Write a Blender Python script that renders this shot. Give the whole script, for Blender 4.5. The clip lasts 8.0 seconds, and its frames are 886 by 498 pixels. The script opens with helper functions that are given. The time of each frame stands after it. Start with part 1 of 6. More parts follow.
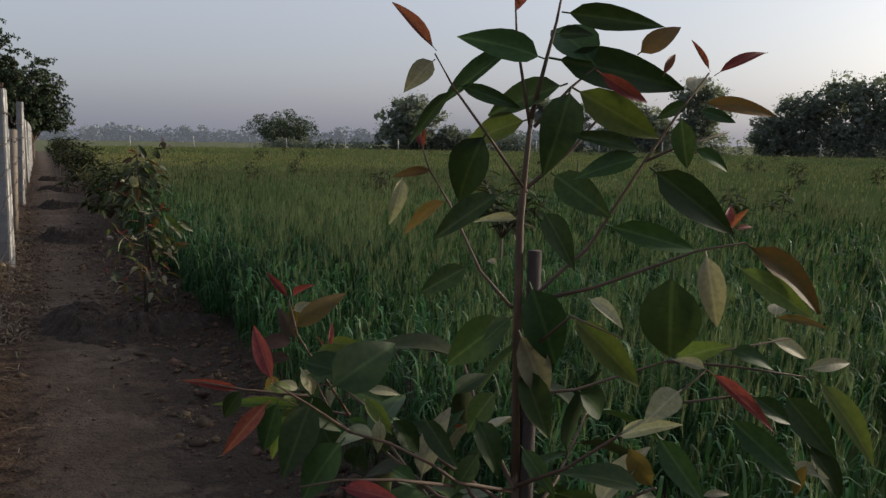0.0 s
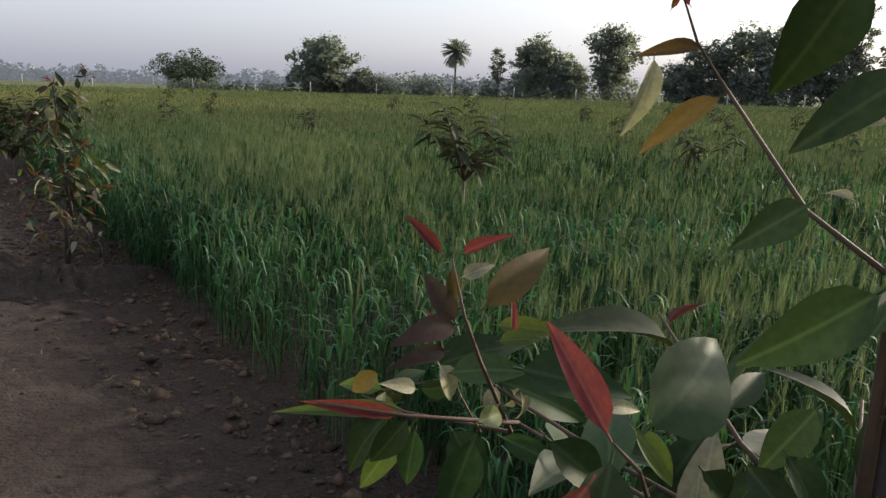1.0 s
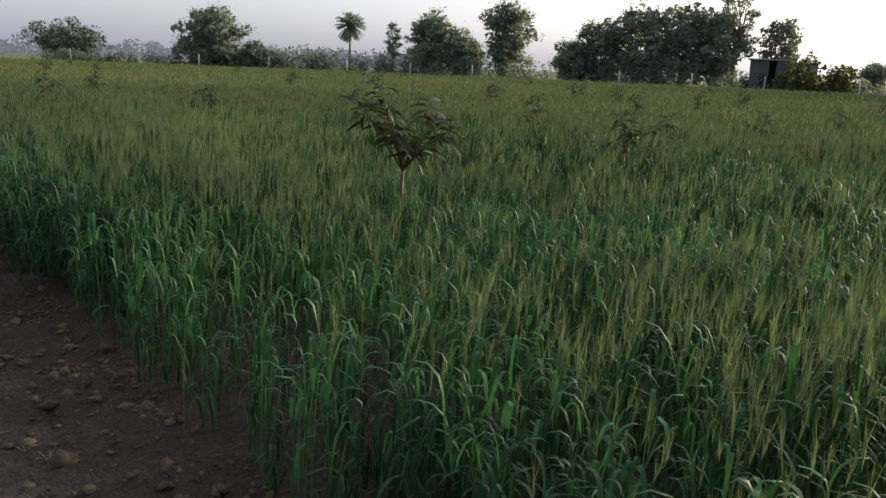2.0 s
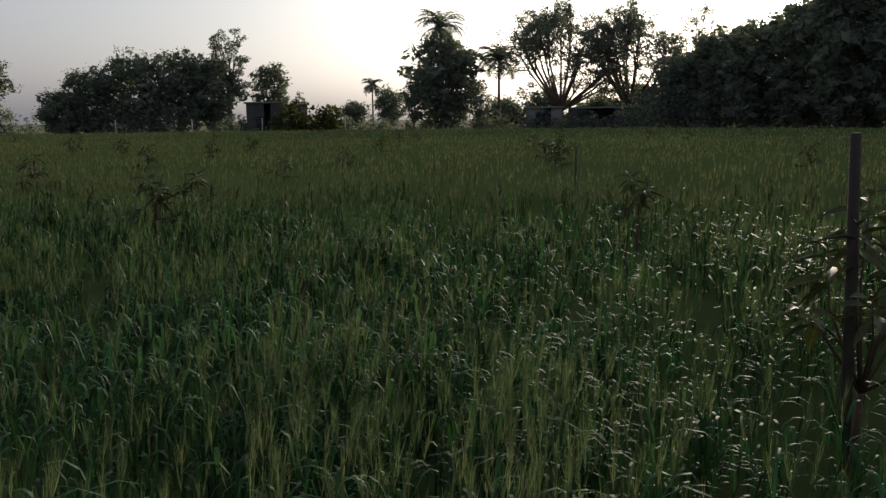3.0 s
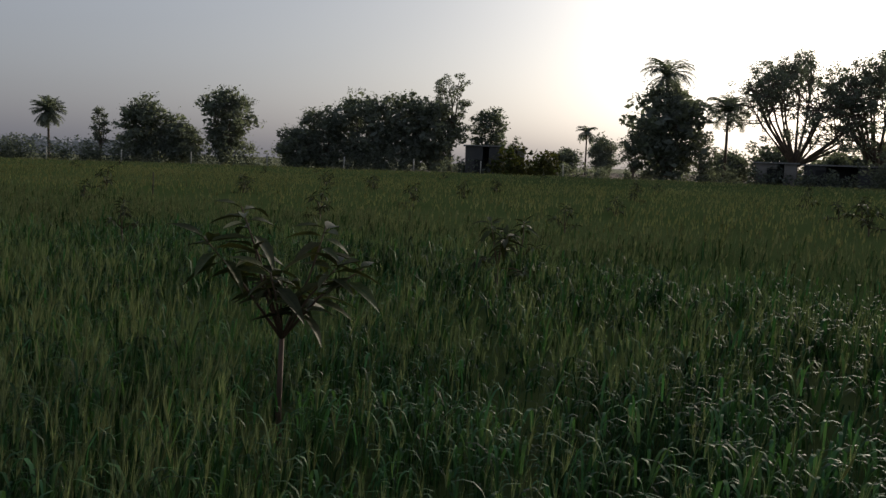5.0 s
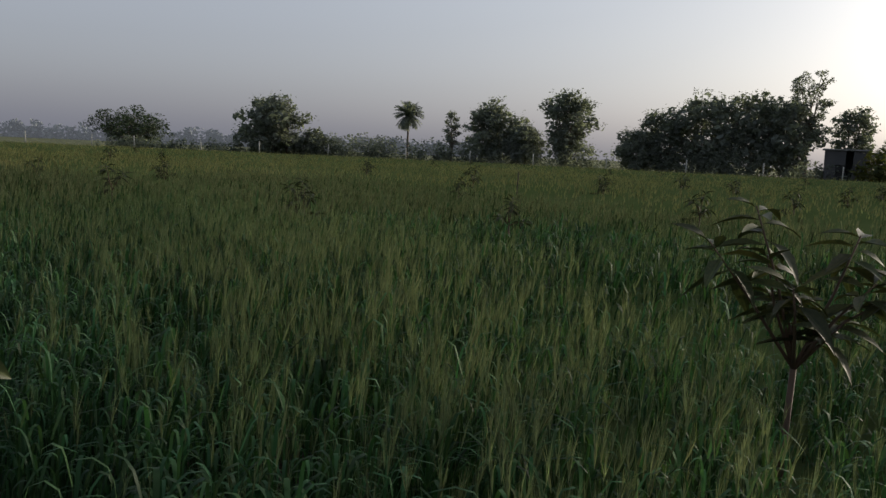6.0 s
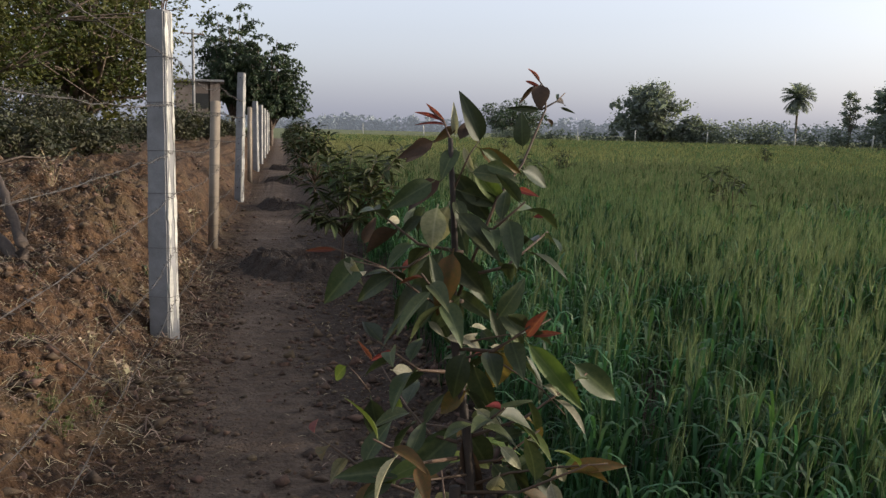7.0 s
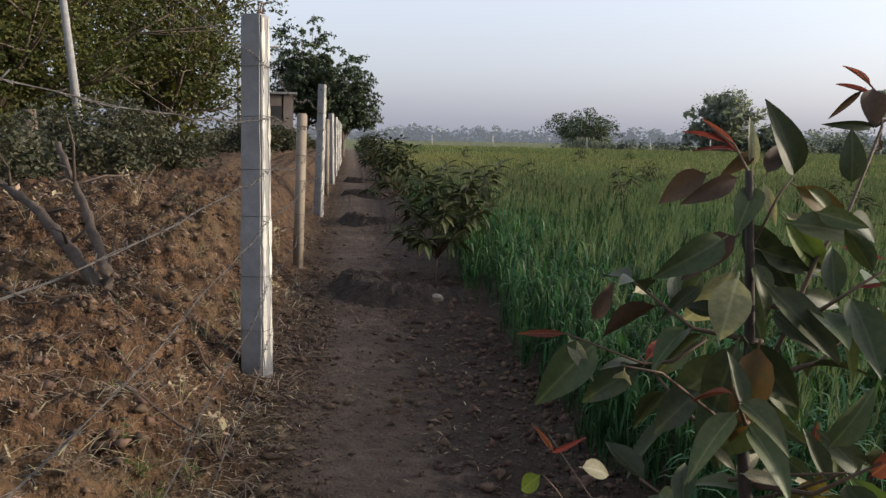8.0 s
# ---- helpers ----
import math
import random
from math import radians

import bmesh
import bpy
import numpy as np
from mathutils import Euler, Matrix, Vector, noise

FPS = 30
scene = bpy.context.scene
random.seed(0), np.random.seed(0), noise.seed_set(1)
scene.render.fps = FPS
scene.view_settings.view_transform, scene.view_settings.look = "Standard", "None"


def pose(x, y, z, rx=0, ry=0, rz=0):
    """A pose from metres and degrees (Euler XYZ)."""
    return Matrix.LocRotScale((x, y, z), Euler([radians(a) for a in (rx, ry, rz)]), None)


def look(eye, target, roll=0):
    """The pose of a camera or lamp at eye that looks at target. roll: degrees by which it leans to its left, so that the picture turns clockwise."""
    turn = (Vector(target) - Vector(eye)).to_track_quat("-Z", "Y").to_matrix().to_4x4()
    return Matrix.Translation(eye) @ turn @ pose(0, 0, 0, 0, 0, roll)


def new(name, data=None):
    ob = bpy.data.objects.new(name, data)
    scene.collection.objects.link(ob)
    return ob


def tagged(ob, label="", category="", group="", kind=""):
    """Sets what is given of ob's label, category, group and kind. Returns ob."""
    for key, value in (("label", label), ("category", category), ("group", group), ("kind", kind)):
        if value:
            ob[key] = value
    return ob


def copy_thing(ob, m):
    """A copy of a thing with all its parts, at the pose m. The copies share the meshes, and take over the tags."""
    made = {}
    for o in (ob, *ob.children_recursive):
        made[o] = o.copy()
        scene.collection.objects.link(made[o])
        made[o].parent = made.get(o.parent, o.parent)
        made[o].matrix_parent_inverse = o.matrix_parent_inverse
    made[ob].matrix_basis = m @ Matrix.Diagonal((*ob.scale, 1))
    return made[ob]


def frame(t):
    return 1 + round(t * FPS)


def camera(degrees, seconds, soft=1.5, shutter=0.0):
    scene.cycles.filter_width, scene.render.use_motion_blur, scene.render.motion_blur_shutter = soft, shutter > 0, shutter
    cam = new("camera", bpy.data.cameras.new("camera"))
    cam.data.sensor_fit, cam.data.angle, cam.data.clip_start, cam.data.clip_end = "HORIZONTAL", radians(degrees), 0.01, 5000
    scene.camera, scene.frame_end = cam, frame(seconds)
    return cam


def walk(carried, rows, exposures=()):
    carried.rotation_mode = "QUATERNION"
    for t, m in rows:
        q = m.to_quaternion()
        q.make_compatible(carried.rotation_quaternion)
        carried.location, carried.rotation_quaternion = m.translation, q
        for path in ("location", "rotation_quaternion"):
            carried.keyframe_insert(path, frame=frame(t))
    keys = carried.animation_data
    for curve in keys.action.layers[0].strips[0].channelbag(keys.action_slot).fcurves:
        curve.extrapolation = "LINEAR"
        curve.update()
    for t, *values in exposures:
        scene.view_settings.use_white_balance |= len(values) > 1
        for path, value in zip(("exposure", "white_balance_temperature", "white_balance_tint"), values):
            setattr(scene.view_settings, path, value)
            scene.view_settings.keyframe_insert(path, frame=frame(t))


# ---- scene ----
cam = camera(55.6, 8.0, 1.4)
PATH = [
    (0, (0.717, 0.754, 1.493), (1.576, 2.542, 1.241), 0.8),
    (0.2, (0.705, 0.883, 1.494), (1.61, 2.65, 1.255), 1.1),
    (0.5, (0.679, 1.095, 1.457), (1.651, 2.827, 1.221), 1.2),
    (0.8, (0.643, 1.293, 1.419), (1.654, 2.994, 1.127), 1.0),
    (1, (0.628, 1.434, 1.395), (1.664, 3.103, 1.02), 1.6),
    (1.2, (0.628, 1.59, 1.374), (1.677, 3.243, 0.965), 1.5),
    (1.4, (0.678, 1.794, 1.368), (1.747, 3.43, 0.944), 1.6),
    (1.5, (0.682, 1.864, 1.387), (1.766, 3.489, 0.956), 1.9),
    (2, (0.739, 2.198, 1.41), (1.973, 3.714, 0.987), 2.3),
    (2.2, (0.815, 2.344, 1.426), (2.209, 3.718, 1.014), 2.5),
    (3.3, (1.315, 3.084, 1.505), (3.237, 3.57, 1.239), -1.8),
    (3.5, (1.319, 3.242, 1.498), (3.247, 3.714, 1.25), -2.0),
    (4, (1.363, 3.677, 1.53), (3.28, 4.195, 1.29), -2.1),
    (4.5, (1.498, 4.14, 1.493), (3.296, 4.994, 1.294), -1.2),
    (5, (1.564, 4.549, 1.478), (3.25, 5.606, 1.274), 1.9),
    (5.2, (1.588, 4.711, 1.468), (3.219, 5.85, 1.263), 2.6),
    (6.3, (1.404, 5.682, 1.365), (2.324, 7.441, 1.12), 2.5),
    (6.5, (1.321, 5.827, 1.347), (2.083, 7.657, 1.085), 2.6),
    (7, (1.072, 6.142, 1.358), (1.448, 8.086, 1.076), 1.4),
    (7.5, (0.937, 6.491, 1.386), (1.147, 8.462, 1.114), 0.6),
    (8, (0.864, 6.791, 1.377), (1.085, 8.761, 1.116), 1.1),
]
EXPOSURES = [(0.0, 1.6), (0.5, 1.7), (1.0, 2.3), (1.5, 2.6), (2.0, 2.3), (2.2, 2.1), (3.3, 0.94), (4.0, 0.95), (4.5, 0.83), (5.2, 0.9), (6.3, 1.55), (7.0, 2.2), (8.0, 2.25)]
walk(cam, [(t, look(eye, target, roll)) for t, eye, target, roll in PATH], EXPOSURES)


# ---- world, sun ----
SUN_AZ, SUN_EL = 95.0, 13.0          # degrees from +y towards +x, degrees up
world = bpy.data.worlds.new("sky")
scene.world = world
world.use_nodes = True
wn = world.node_tree
sky = wn.nodes.new("ShaderNodeTexSky")
sky.sky_type = "NISHITA"
sky.sun_disc = False
sky.sun_elevation, sky.sun_rotation = radians(SUN_EL), radians(SUN_AZ)
sky.air_density, sky.dust_density, sky.ozone_density = 1.0, 4.0, 2.0
# evening dust greys the sky, thickest low down and thinning evenly with height
pale = wn.nodes.new("ShaderNodeHueSaturation")
pale.inputs["Saturation"].default_value = 0.5
geo, up = wn.nodes.new("ShaderNodeTexCoord"), wn.nodes.new("ShaderNodeSeparateXYZ")
thin = wn.nodes.new("ShaderNodeMapRange")
thin.interpolation_type = "SMOOTHSTEP"
thin.inputs[1].default_value, thin.inputs[2].default_value = 0.15, 0.6
thin.inputs[3].default_value, thin.inputs[4].default_value = 0.44, 0.0
dust = wn.nodes.new("ShaderNodeMix")
dust.data_type = "RGBA"
dust.inputs[7].default_value = (1.75, 1.84, 2.35, 1)
wn.links.new(geo.outputs["Generated"], up.inputs[0])
wn.links.new(up.outputs[2], thin.inputs[0])
wn.links.new(thin.outputs[0], dust.inputs[0])
wn.links.new(sky.outputs[0], pale.inputs["Color"])
wn.links.new(pale.outputs[0], dust.inputs[6])
wn.links.new(dust.outputs[2], wn.nodes["Background"].inputs[0])
wn.nodes["Background"].inputs[1].default_value = 0.085
lamp = bpy.data.lights.new("sun", "SUN")
lamp.energy, lamp.angle, lamp.color = 0.95, radians(2.5), (1.0, 0.86, 0.68)
sun_dir = Vector((math.sin(radians(SUN_AZ)) * math.cos(radians(SUN_EL)), math.cos(radians(SUN_AZ)) * math.cos(radians(SUN_EL)), math.sin(radians(SUN_EL))))
new("sun", lamp).matrix_world = look(sun_dir * 60, (0, 0, 0))


# ---- materials ----
def mat(name, base, other=None, rough=0.7, scale=8.0, fine=90.0, bump=0.25, dist=0.01, glow=0.0, spread=0.0, metal=0.0, spec=0.5, pick="object", rib=None, matte=False):
    """Two scales of noise between two colours, fine relief, optional light through thin leaves (glow) and a change of tone from piece to piece (spread)."""
    m = bpy.data.materials.new(name)
    m.use_nodes = True
    nt = m.node_tree
    N, L = nt.nodes, nt.links
    p = N["Principled BSDF"]
    other = other or tuple(c * 0.6 for c in base)
    tc = N.new("ShaderNodeTexCoord")
    n1, n2 = N.new("ShaderNodeTexNoise"), N.new("ShaderNodeTexNoise")
    n1.inputs["Scale"].default_value, n2.inputs["Scale"].default_value = scale, fine
    n1.inputs["Detail"].default_value, n2.inputs["Detail"].default_value = 4, 3
    for n in (n1, n2):
        L.new(tc.outputs["Object"], n.inputs["Vector"])
    add = N.new("ShaderNodeMath"); add.operation = "MULTIPLY_ADD"
    add.inputs[1].default_value = 0.45
    L.new(n2.outputs[0], add.inputs[0]); L.new(n1.outputs[0], add.inputs[2])
    ramp = N.new("ShaderNodeMapRange")
    ramp.inputs[1].default_value, ramp.inputs[2].default_value = 0.5, 0.95
    L.new(add.outputs[0], ramp.inputs[0])
    mix = N.new("ShaderNodeMix"); mix.data_type = "RGBA"
    mix.inputs[6].default_value, mix.inputs[7].default_value = (*base, 1), (*other, 1)
    L.new(ramp.outputs[0], mix.inputs[0])
    col = mix.outputs[2]
    if rib:
        sx, ab, lt = N.new("ShaderNodeSeparateXYZ"), N.new("ShaderNodeMath"), N.new("ShaderNodeMapRange")
        ab.operation = "ABSOLUTE"
        lt.inputs[1].default_value, lt.inputs[2].default_value, lt.inputs[3].default_value, lt.inputs[4].default_value = 0.006, 0.02, 0.38, 0.0
        rm = N.new("ShaderNodeMix"); rm.data_type = "RGBA"; rm.inputs[7].default_value = (*rib, 1)
        L.new(tc.outputs["Object"], sx.inputs[0]); L.new(sx.outputs[0], ab.inputs[0]); L.new(ab.outputs[0], lt.inputs[0])
        L.new(lt.outputs[0], rm.inputs[0]); L.new(col, rm.inputs[6])
        col = rm.outputs[2]
    if spread:
        src = N.new("ShaderNodeObjectInfo").outputs["Random"] if pick == "object" else N.new("ShaderNodeNewGeometry").outputs["Random Per Island"]
        mr = N.new("ShaderNodeMapRange")
        mr.inputs[3].default_value, mr.inputs[4].default_value = 1 - spread, 1 + spread
        L.new(src, mr.inputs[0])
        hsv = N.new("ShaderNodeHueSaturation")
        L.new(col, hsv.inputs["Color"]); L.new(mr.outputs[0], hsv.inputs["Value"])
        hu = N.new("ShaderNodeMapRange")
        hu.inputs[3].default_value, hu.inputs[4].default_value = 0.5 - 0.05 * spread, 0.5 + 0.05 * spread
        fr = N.new("ShaderNodeMath"); fr.operation = "FRACT"
        mu = N.new("ShaderNodeMath"); mu.operation = "MULTIPLY"; mu.inputs[1].default_value = 7.31
        L.new(src, mu.inputs[0]); L.new(mu.outputs[0], fr.inputs[0]); L.new(fr.outputs[0], hu.inputs[0]); L.new(hu.outputs[0], hsv.inputs["Hue"])
        col = hsv.outputs[0]
    L.new(col, p.inputs["Base Color"])
    p.inputs["Roughness"].default_value, p.inputs["Metallic"].default_value = rough, metal
    p.inputs["Specular IOR Level"].default_value = spec
    if matte:
        N.remove(p)
        p = N.new("ShaderNodeBsdfDiffuse")
        p.inputs["Roughness"].default_value = 0.6
        L.new(col, p.inputs["Color"])
        L.new(p.outputs[0], N["Material Output"].inputs[0])
    if bump:
        b = N.new("ShaderNodeBump")
        b.inputs["Strength"].default_value, b.inputs["Distance"].default_value = bump, dist
        L.new(add.outputs[0], b.inputs["Height"]); L.new(b.outputs[0], p.inputs["Normal"])
    if glow:
        tr, ms = N.new("ShaderNodeBsdfTranslucent"), N.new("ShaderNodeMixShader")
        warm = N.new("ShaderNodeMix"); warm.data_type = "RGBA"; warm.blend_type = "MULTIPLY"; warm.inputs[0].default_value = 1.0
        warm.inputs[7].default_value = (1.4, 1.45, 0.85, 1)
        L.new(col, warm.inputs[6]); L.new(warm.outputs[2], tr.inputs[0])
        ms.inputs[0].default_value = glow
        L.new(p.outputs[0], ms.inputs[1]); L.new(tr.outputs[0], ms.inputs[2]); L.new(ms.outputs[0], N["Material Output"].inputs[0])
    return m


def ground_material():
    """Trodden path, red-brown bank, field soil: laid out by the plan's x with ragged borders."""
    m = bpy.data.materials.new("earth")
    m.use_nodes = True
    nt = m.node_tree
    N, L = nt.nodes, nt.links
    p = N["Principled BSDF"]
    tc, sep = N.new("ShaderNodeTexCoord"), N.new("ShaderNodeSeparateXYZ")
    L.new(tc.outputs["Object"], sep.inputs[0])

    def noise_at(scale, detail=4):
        n = N.new("ShaderNodeTexNoise")
        n.inputs["Scale"].default_value, n.inputs["Detail"].default_value = scale, detail
        L.new(tc.outputs["Object"], n.inputs["Vector"])
        return n.outputs[0]

    big, mid, fin = noise_at(1.3), noise_at(9.0, 6), noise_at(70.0, 3)
    wob = N.new("ShaderNodeMath"); wob.operation = "MULTIPLY_ADD"
    wob.inputs[1].default_value = 0.9
    L.new(mid, wob.inputs[0]); L.new(sep.outputs[0], wob.inputs[2])

    def mask(lo, hi):
        r = N.new("ShaderNodeMapRange")
        r.interpolation_type = "SMOOTHSTEP"
        r.inputs[1].default_value, r.inputs[2].default_value = lo, hi
        L.new(wob.outputs[0], r.inputs[0])
        return r.outputs[0]

    def blend(fac, a, b):
        x = N.new("ShaderNodeMix"); x.data_type = "RGBA"
        L.new(fac, x.inputs[0])
        for slot, c in ((6, a), (7, b)):
            if isinstance(c, tuple):
                x.inputs[slot].default_value = (*c, 1)
            else:
                L.new(c, x.inputs[slot])
        return x.outputs[2]

    def stretch(src, lo, hi):
        r = N.new("ShaderNodeMapRange")
        r.inputs[1].default_value, r.inputs[2].default_value = lo, hi
        L.new(src, r.inputs[0])
        return r.outputs[0]

    bank = blend(stretch(mid, 0.36, 0.64), (0.030, 0.016, 0.009), (0.112, 0.063, 0.033))
    bank = blend(stretch(noise_at(26.0, 5), 0.5, 0.68), bank, (0.020, 0.0115, 0.007))
    bank = blend(stretch(big, 0.52, 0.7), bank, (0.098, 0.064, 0.034))
    path = blend(stretch(big, 0.35, 0.65), (0.082, 0.055, 0.039), (0.15, 0.107, 0.079))
    path = blend(stretch(mid, 0.45, 0.75), path, (0.064, 0.043, 0.031))
    # dark strip along the wheat: damp soil and the wheat's shadow in one colour
    wet_shade = blend(stretch(fin, 0.3, 0.7), (0.036, 0.024, 0.018), (0.066, 0.045, 0.034))
    c = blend(mask(0.9, 1.3), bank, path)
    c = blend(mask(1.5, 1.85), c, wet_shade)
    # rough pasture beyond the field
    far = N.new("ShaderNodeMapRange")
    far.inputs[1].default_value, far.inputs[2].default_value = 92.0, 104.0
    L.new(sep.outputs[1], far.inputs[0])
    c = blend(far.outputs[0], c, blend(stretch(noise_at(0.2), 0.35, 0.65), (0.085, 0.10, 0.045), (0.13, 0.135, 0.065)))
    L.new(c, p.inputs["Base Color"])
    p.inputs["Roughness"].default_value = 0.95
    p.inputs["Specular IOR Level"].default_value = 0.2
    hgt = N.new("ShaderNodeMath"); hgt.operation = "MULTIPLY_ADD"; hgt.inputs[1].default_value = 0.3
    crumb = N.new("ShaderNodeMath"); crumb.operation = "MULTIPLY_ADD"; crumb.inputs[1].default_value = 0.55
    L.new(noise_at(27.0, 5), crumb.inputs[0]); L.new(mid, crumb.inputs[2])
    L.new(fin, hgt.inputs[0]); L.new(crumb.outputs[0], hgt.inputs[2])
    b = N.new("ShaderNodeBump")
    b.inputs["Strength"].default_value, b.inputs["Distance"].default_value = 0.9, 0.08
    L.new(hgt.outputs[0], b.inputs["Height"]); L.new(b.outputs[0], p.inputs["Normal"])
    return m


EARTH = ground_material()
WHEAT = mat("wheat_green", (0.019, 0.056, 0.0175), (0.04, 0.094, 0.034), 0.58, 0.35, 3.0, 0, glow=0.26, spread=0.7, pick="island", spec=0.14)
# sunlit border blades: a lighter copy of the wheat green, light put into colour
WHEAT_LIT = mat("wheat_lit_blade", (0.026, 0.074, 0.026), (0.054, 0.124, 0.048), 0.55, 0.35, 3.0, 0, glow=0.26, spread=0.6, pick="island", spec=0.2)
# mid and far wheat: bands coloured paler outwards, with distance haze in the colour
WHEAT_MID = mat("wheat_green_mid", (0.042, 0.08, 0.031), (0.075, 0.118, 0.05), 0.8, 0.35, 3.0, 0, glow=0.1, spread=0.6, pick="island", matte=True)
EAR = mat("wheat_ear", (0.108, 0.148, 0.08), (0.185, 0.21, 0.118), 0.8, 0.35, 3.0, 0, glow=0.3, spread=0.5, pick="island", matte=True)
EAR_MID = mat("wheat_ear_mid", (0.145, 0.17, 0.09), (0.21, 0.218, 0.12), 0.85, 0.3, 2.4, 0, glow=0.15, spread=0.5, pick="island", matte=True)
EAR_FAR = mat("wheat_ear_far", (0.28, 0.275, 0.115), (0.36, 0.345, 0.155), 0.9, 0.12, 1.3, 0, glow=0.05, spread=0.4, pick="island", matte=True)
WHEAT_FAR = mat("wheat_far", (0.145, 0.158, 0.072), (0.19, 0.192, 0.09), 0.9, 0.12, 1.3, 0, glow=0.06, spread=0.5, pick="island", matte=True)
# green of the under-crop sheet, shade between stems put into the colour
CANOPY = mat("wheat_stem_shade", (0.055, 0.082, 0.028), (0.085, 0.108, 0.042), 0.9, 0.15, 4.0, 0, matte=True)
LEAF = mat("leaf_green", (0.021, 0.043, 0.014), (0.038, 0.062, 0.021), 0.54, 14, 160, 0.15, 0.002, glow=0.12, spread=0.4, rib=(0.09, 0.13, 0.05), spec=0.18)
LEAF_OLIVE = mat("leaf_olive_green", (0.029, 0.042, 0.017), (0.056, 0.064, 0.027), 0.5, 14, 160, 0.15, 0.002, glow=0.12, spread=0.4, rib=(0.12, 0.13, 0.06), spec=0.24)
LEAF_RED = mat("leaf_new_red", (0.115, 0.028, 0.027), (0.18, 0.05, 0.038), 0.54, 14, 160, 0.15, 0.002, glow=0.25, spread=0.35, rib=(0.3, 0.12, 0.08), spec=0.18)
LEAF_YELLOW = mat("leaf_yellow_green", (0.06, 0.09, 0.022), (0.095, 0.12, 0.03), 0.54, 14, 160, 0.15, 0.002, glow=0.3, spread=0.3, rib=(0.16, 0.18, 0.07), spec=0.18)
LEAF_ORANGE = mat("leaf_olive_brown", (0.075, 0.062, 0.022), (0.13, 0.07, 0.026), 0.54, 14, 160, 0.15, 0.002, glow=0.25, spread=0.35, spec=0.18)
LEAF_BROWN = mat("leaf_purple_brown", (0.038, 0.026, 0.02), (0.062, 0.036, 0.026), 0.54, 14, 160, 0.15, 0.002, glow=0.2, spread=0.3, spec=0.18)
LEAF_PALE = mat("leaf_pale_olive", (0.17, 0.165, 0.105), (0.28, 0.255, 0.17), 0.54, 14, 160, 0.15, 0.002, glow=0.2, spread=0.3, rib=(0.4, 0.37, 0.28), spec=0.18)
MANGO = mat("leaf_mango", (0.022, 0.034, 0.013), (0.05, 0.055, 0.023), 0.6, 12, 120, 0.15, 0.002, glow=0.15, spread=0.5, pick="island", spec=0.22)
MANGO_OB = mat("leaf_mango_single", (0.026, 0.04, 0.016), (0.065, 0.066, 0.028), 0.55, 12, 120, 0.15, 0.002, glow=0.15, spread=0.5, rib=(0.12, 0.13, 0.05), spec=0.22)
TWIG = mat("twig_brown", (0.10, 0.055, 0.032), (0.06, 0.04, 0.025), 0.7, 20, 150, 0.4, 0.003)
STAKE = mat("stake_wood", (0.045, 0.03, 0.022), (0.022, 0.016, 0.013), 0.85, 12, 90, 0.6, 0.006)
DEADWOOD = mat("dead_wood", (0.085, 0.06, 0.045), (0.032, 0.023, 0.018), 0.9, 18, 110, 0.8, 0.008)
# dug soil with the bund's own shadow put into the dark colour
DUG = mat("dug_earth_shaded", (0.024, 0.015, 0.010), (0.048, 0.030, 0.020), 0.95, 16, 70, 1.0, 0.05)
BARK = mat("bark", (0.17, 0.125, 0.095), (0.06, 0.045, 0.035), 0.9, 3, 25, 0.6, 0.03)
# leaf green paled to grey: haze over the far trees put into the colour
CROWN = mat("crown_hazed_green", (0.125, 0.142, 0.13), (0.16, 0.176, 0.162), 0.8, 0.5, 4, 0, glow=0.45, spread=0.4, pick="island", spec=0.2)
CROWN_OLIVE = mat("crown_olive", (0.028, 0.043, 0.013), (0.082, 0.076, 0.019), 0.7, 0.5, 5, 0, glow=0.25, spread=0.5, pick="island", spec=0.2)
# blue-grey leaf with faint emission: aerial haze put into colour and glow
HAZE_WOOD = mat("hazed_far_leaf", (0.12, 0.14, 0.145), (0.15, 0.165, 0.165), 0.9, 0.05, 0.4, 0)
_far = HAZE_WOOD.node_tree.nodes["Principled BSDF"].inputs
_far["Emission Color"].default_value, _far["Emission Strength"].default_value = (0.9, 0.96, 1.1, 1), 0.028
CROWN_FINE = mat("crown_feathery", (0.026, 0.045, 0.02), (0.042, 0.062, 0.028), 0.7, 0.5, 4, 0, glow=0.25, spread=0.35, pick="island")
CONCRETE = mat("concrete", (0.25, 0.245, 0.245), (0.165, 0.16, 0.158), 0.9, 9, 120, 0.35, 0.006)
LIME = mat("limewash", (0.5, 0.475, 0.435), (0.27, 0.265, 0.235), 0.9, 7, 60, 0.4, 0.006)
OLD_POST = mat("weathered_post", (0.26, 0.215, 0.165), (0.18, 0.145, 0.115), 0.9, 7, 70, 0.4, 0.006)
RUST = mat("rusty_steel", (0.14, 0.085, 0.06), (0.08, 0.05, 0.04), 0.7, 30, 200, 0.3, 0.002, metal=0.6)
ZINC = mat("galvanised_wire", (0.14, 0.128, 0.12), (0.075, 0.063, 0.055), 0.75, 40, 200, 0.1, 0.001, metal=0.7)
BRICK = mat("brick_wall", (0.135, 0.1, 0.082), (0.22, 0.185, 0.16), 0.9, 1.5, 12, 0.5, 0.02)
SHED = mat("shed_wall_dark", (0.05, 0.05, 0.056), (0.075, 0.072, 0.072), 0.9, 1.0, 10, 0.4, 0.02)
PLASTER = mat("old_plaster", (0.22, 0.205, 0.195), (0.16, 0.145, 0.135), 0.9, 0.8, 9, 0.4, 0.02)
DARK = mat("opening_shade", (0.02, 0.02, 0.02), (0.03, 0.03, 0.03), 0.9, 2, 20, 0)
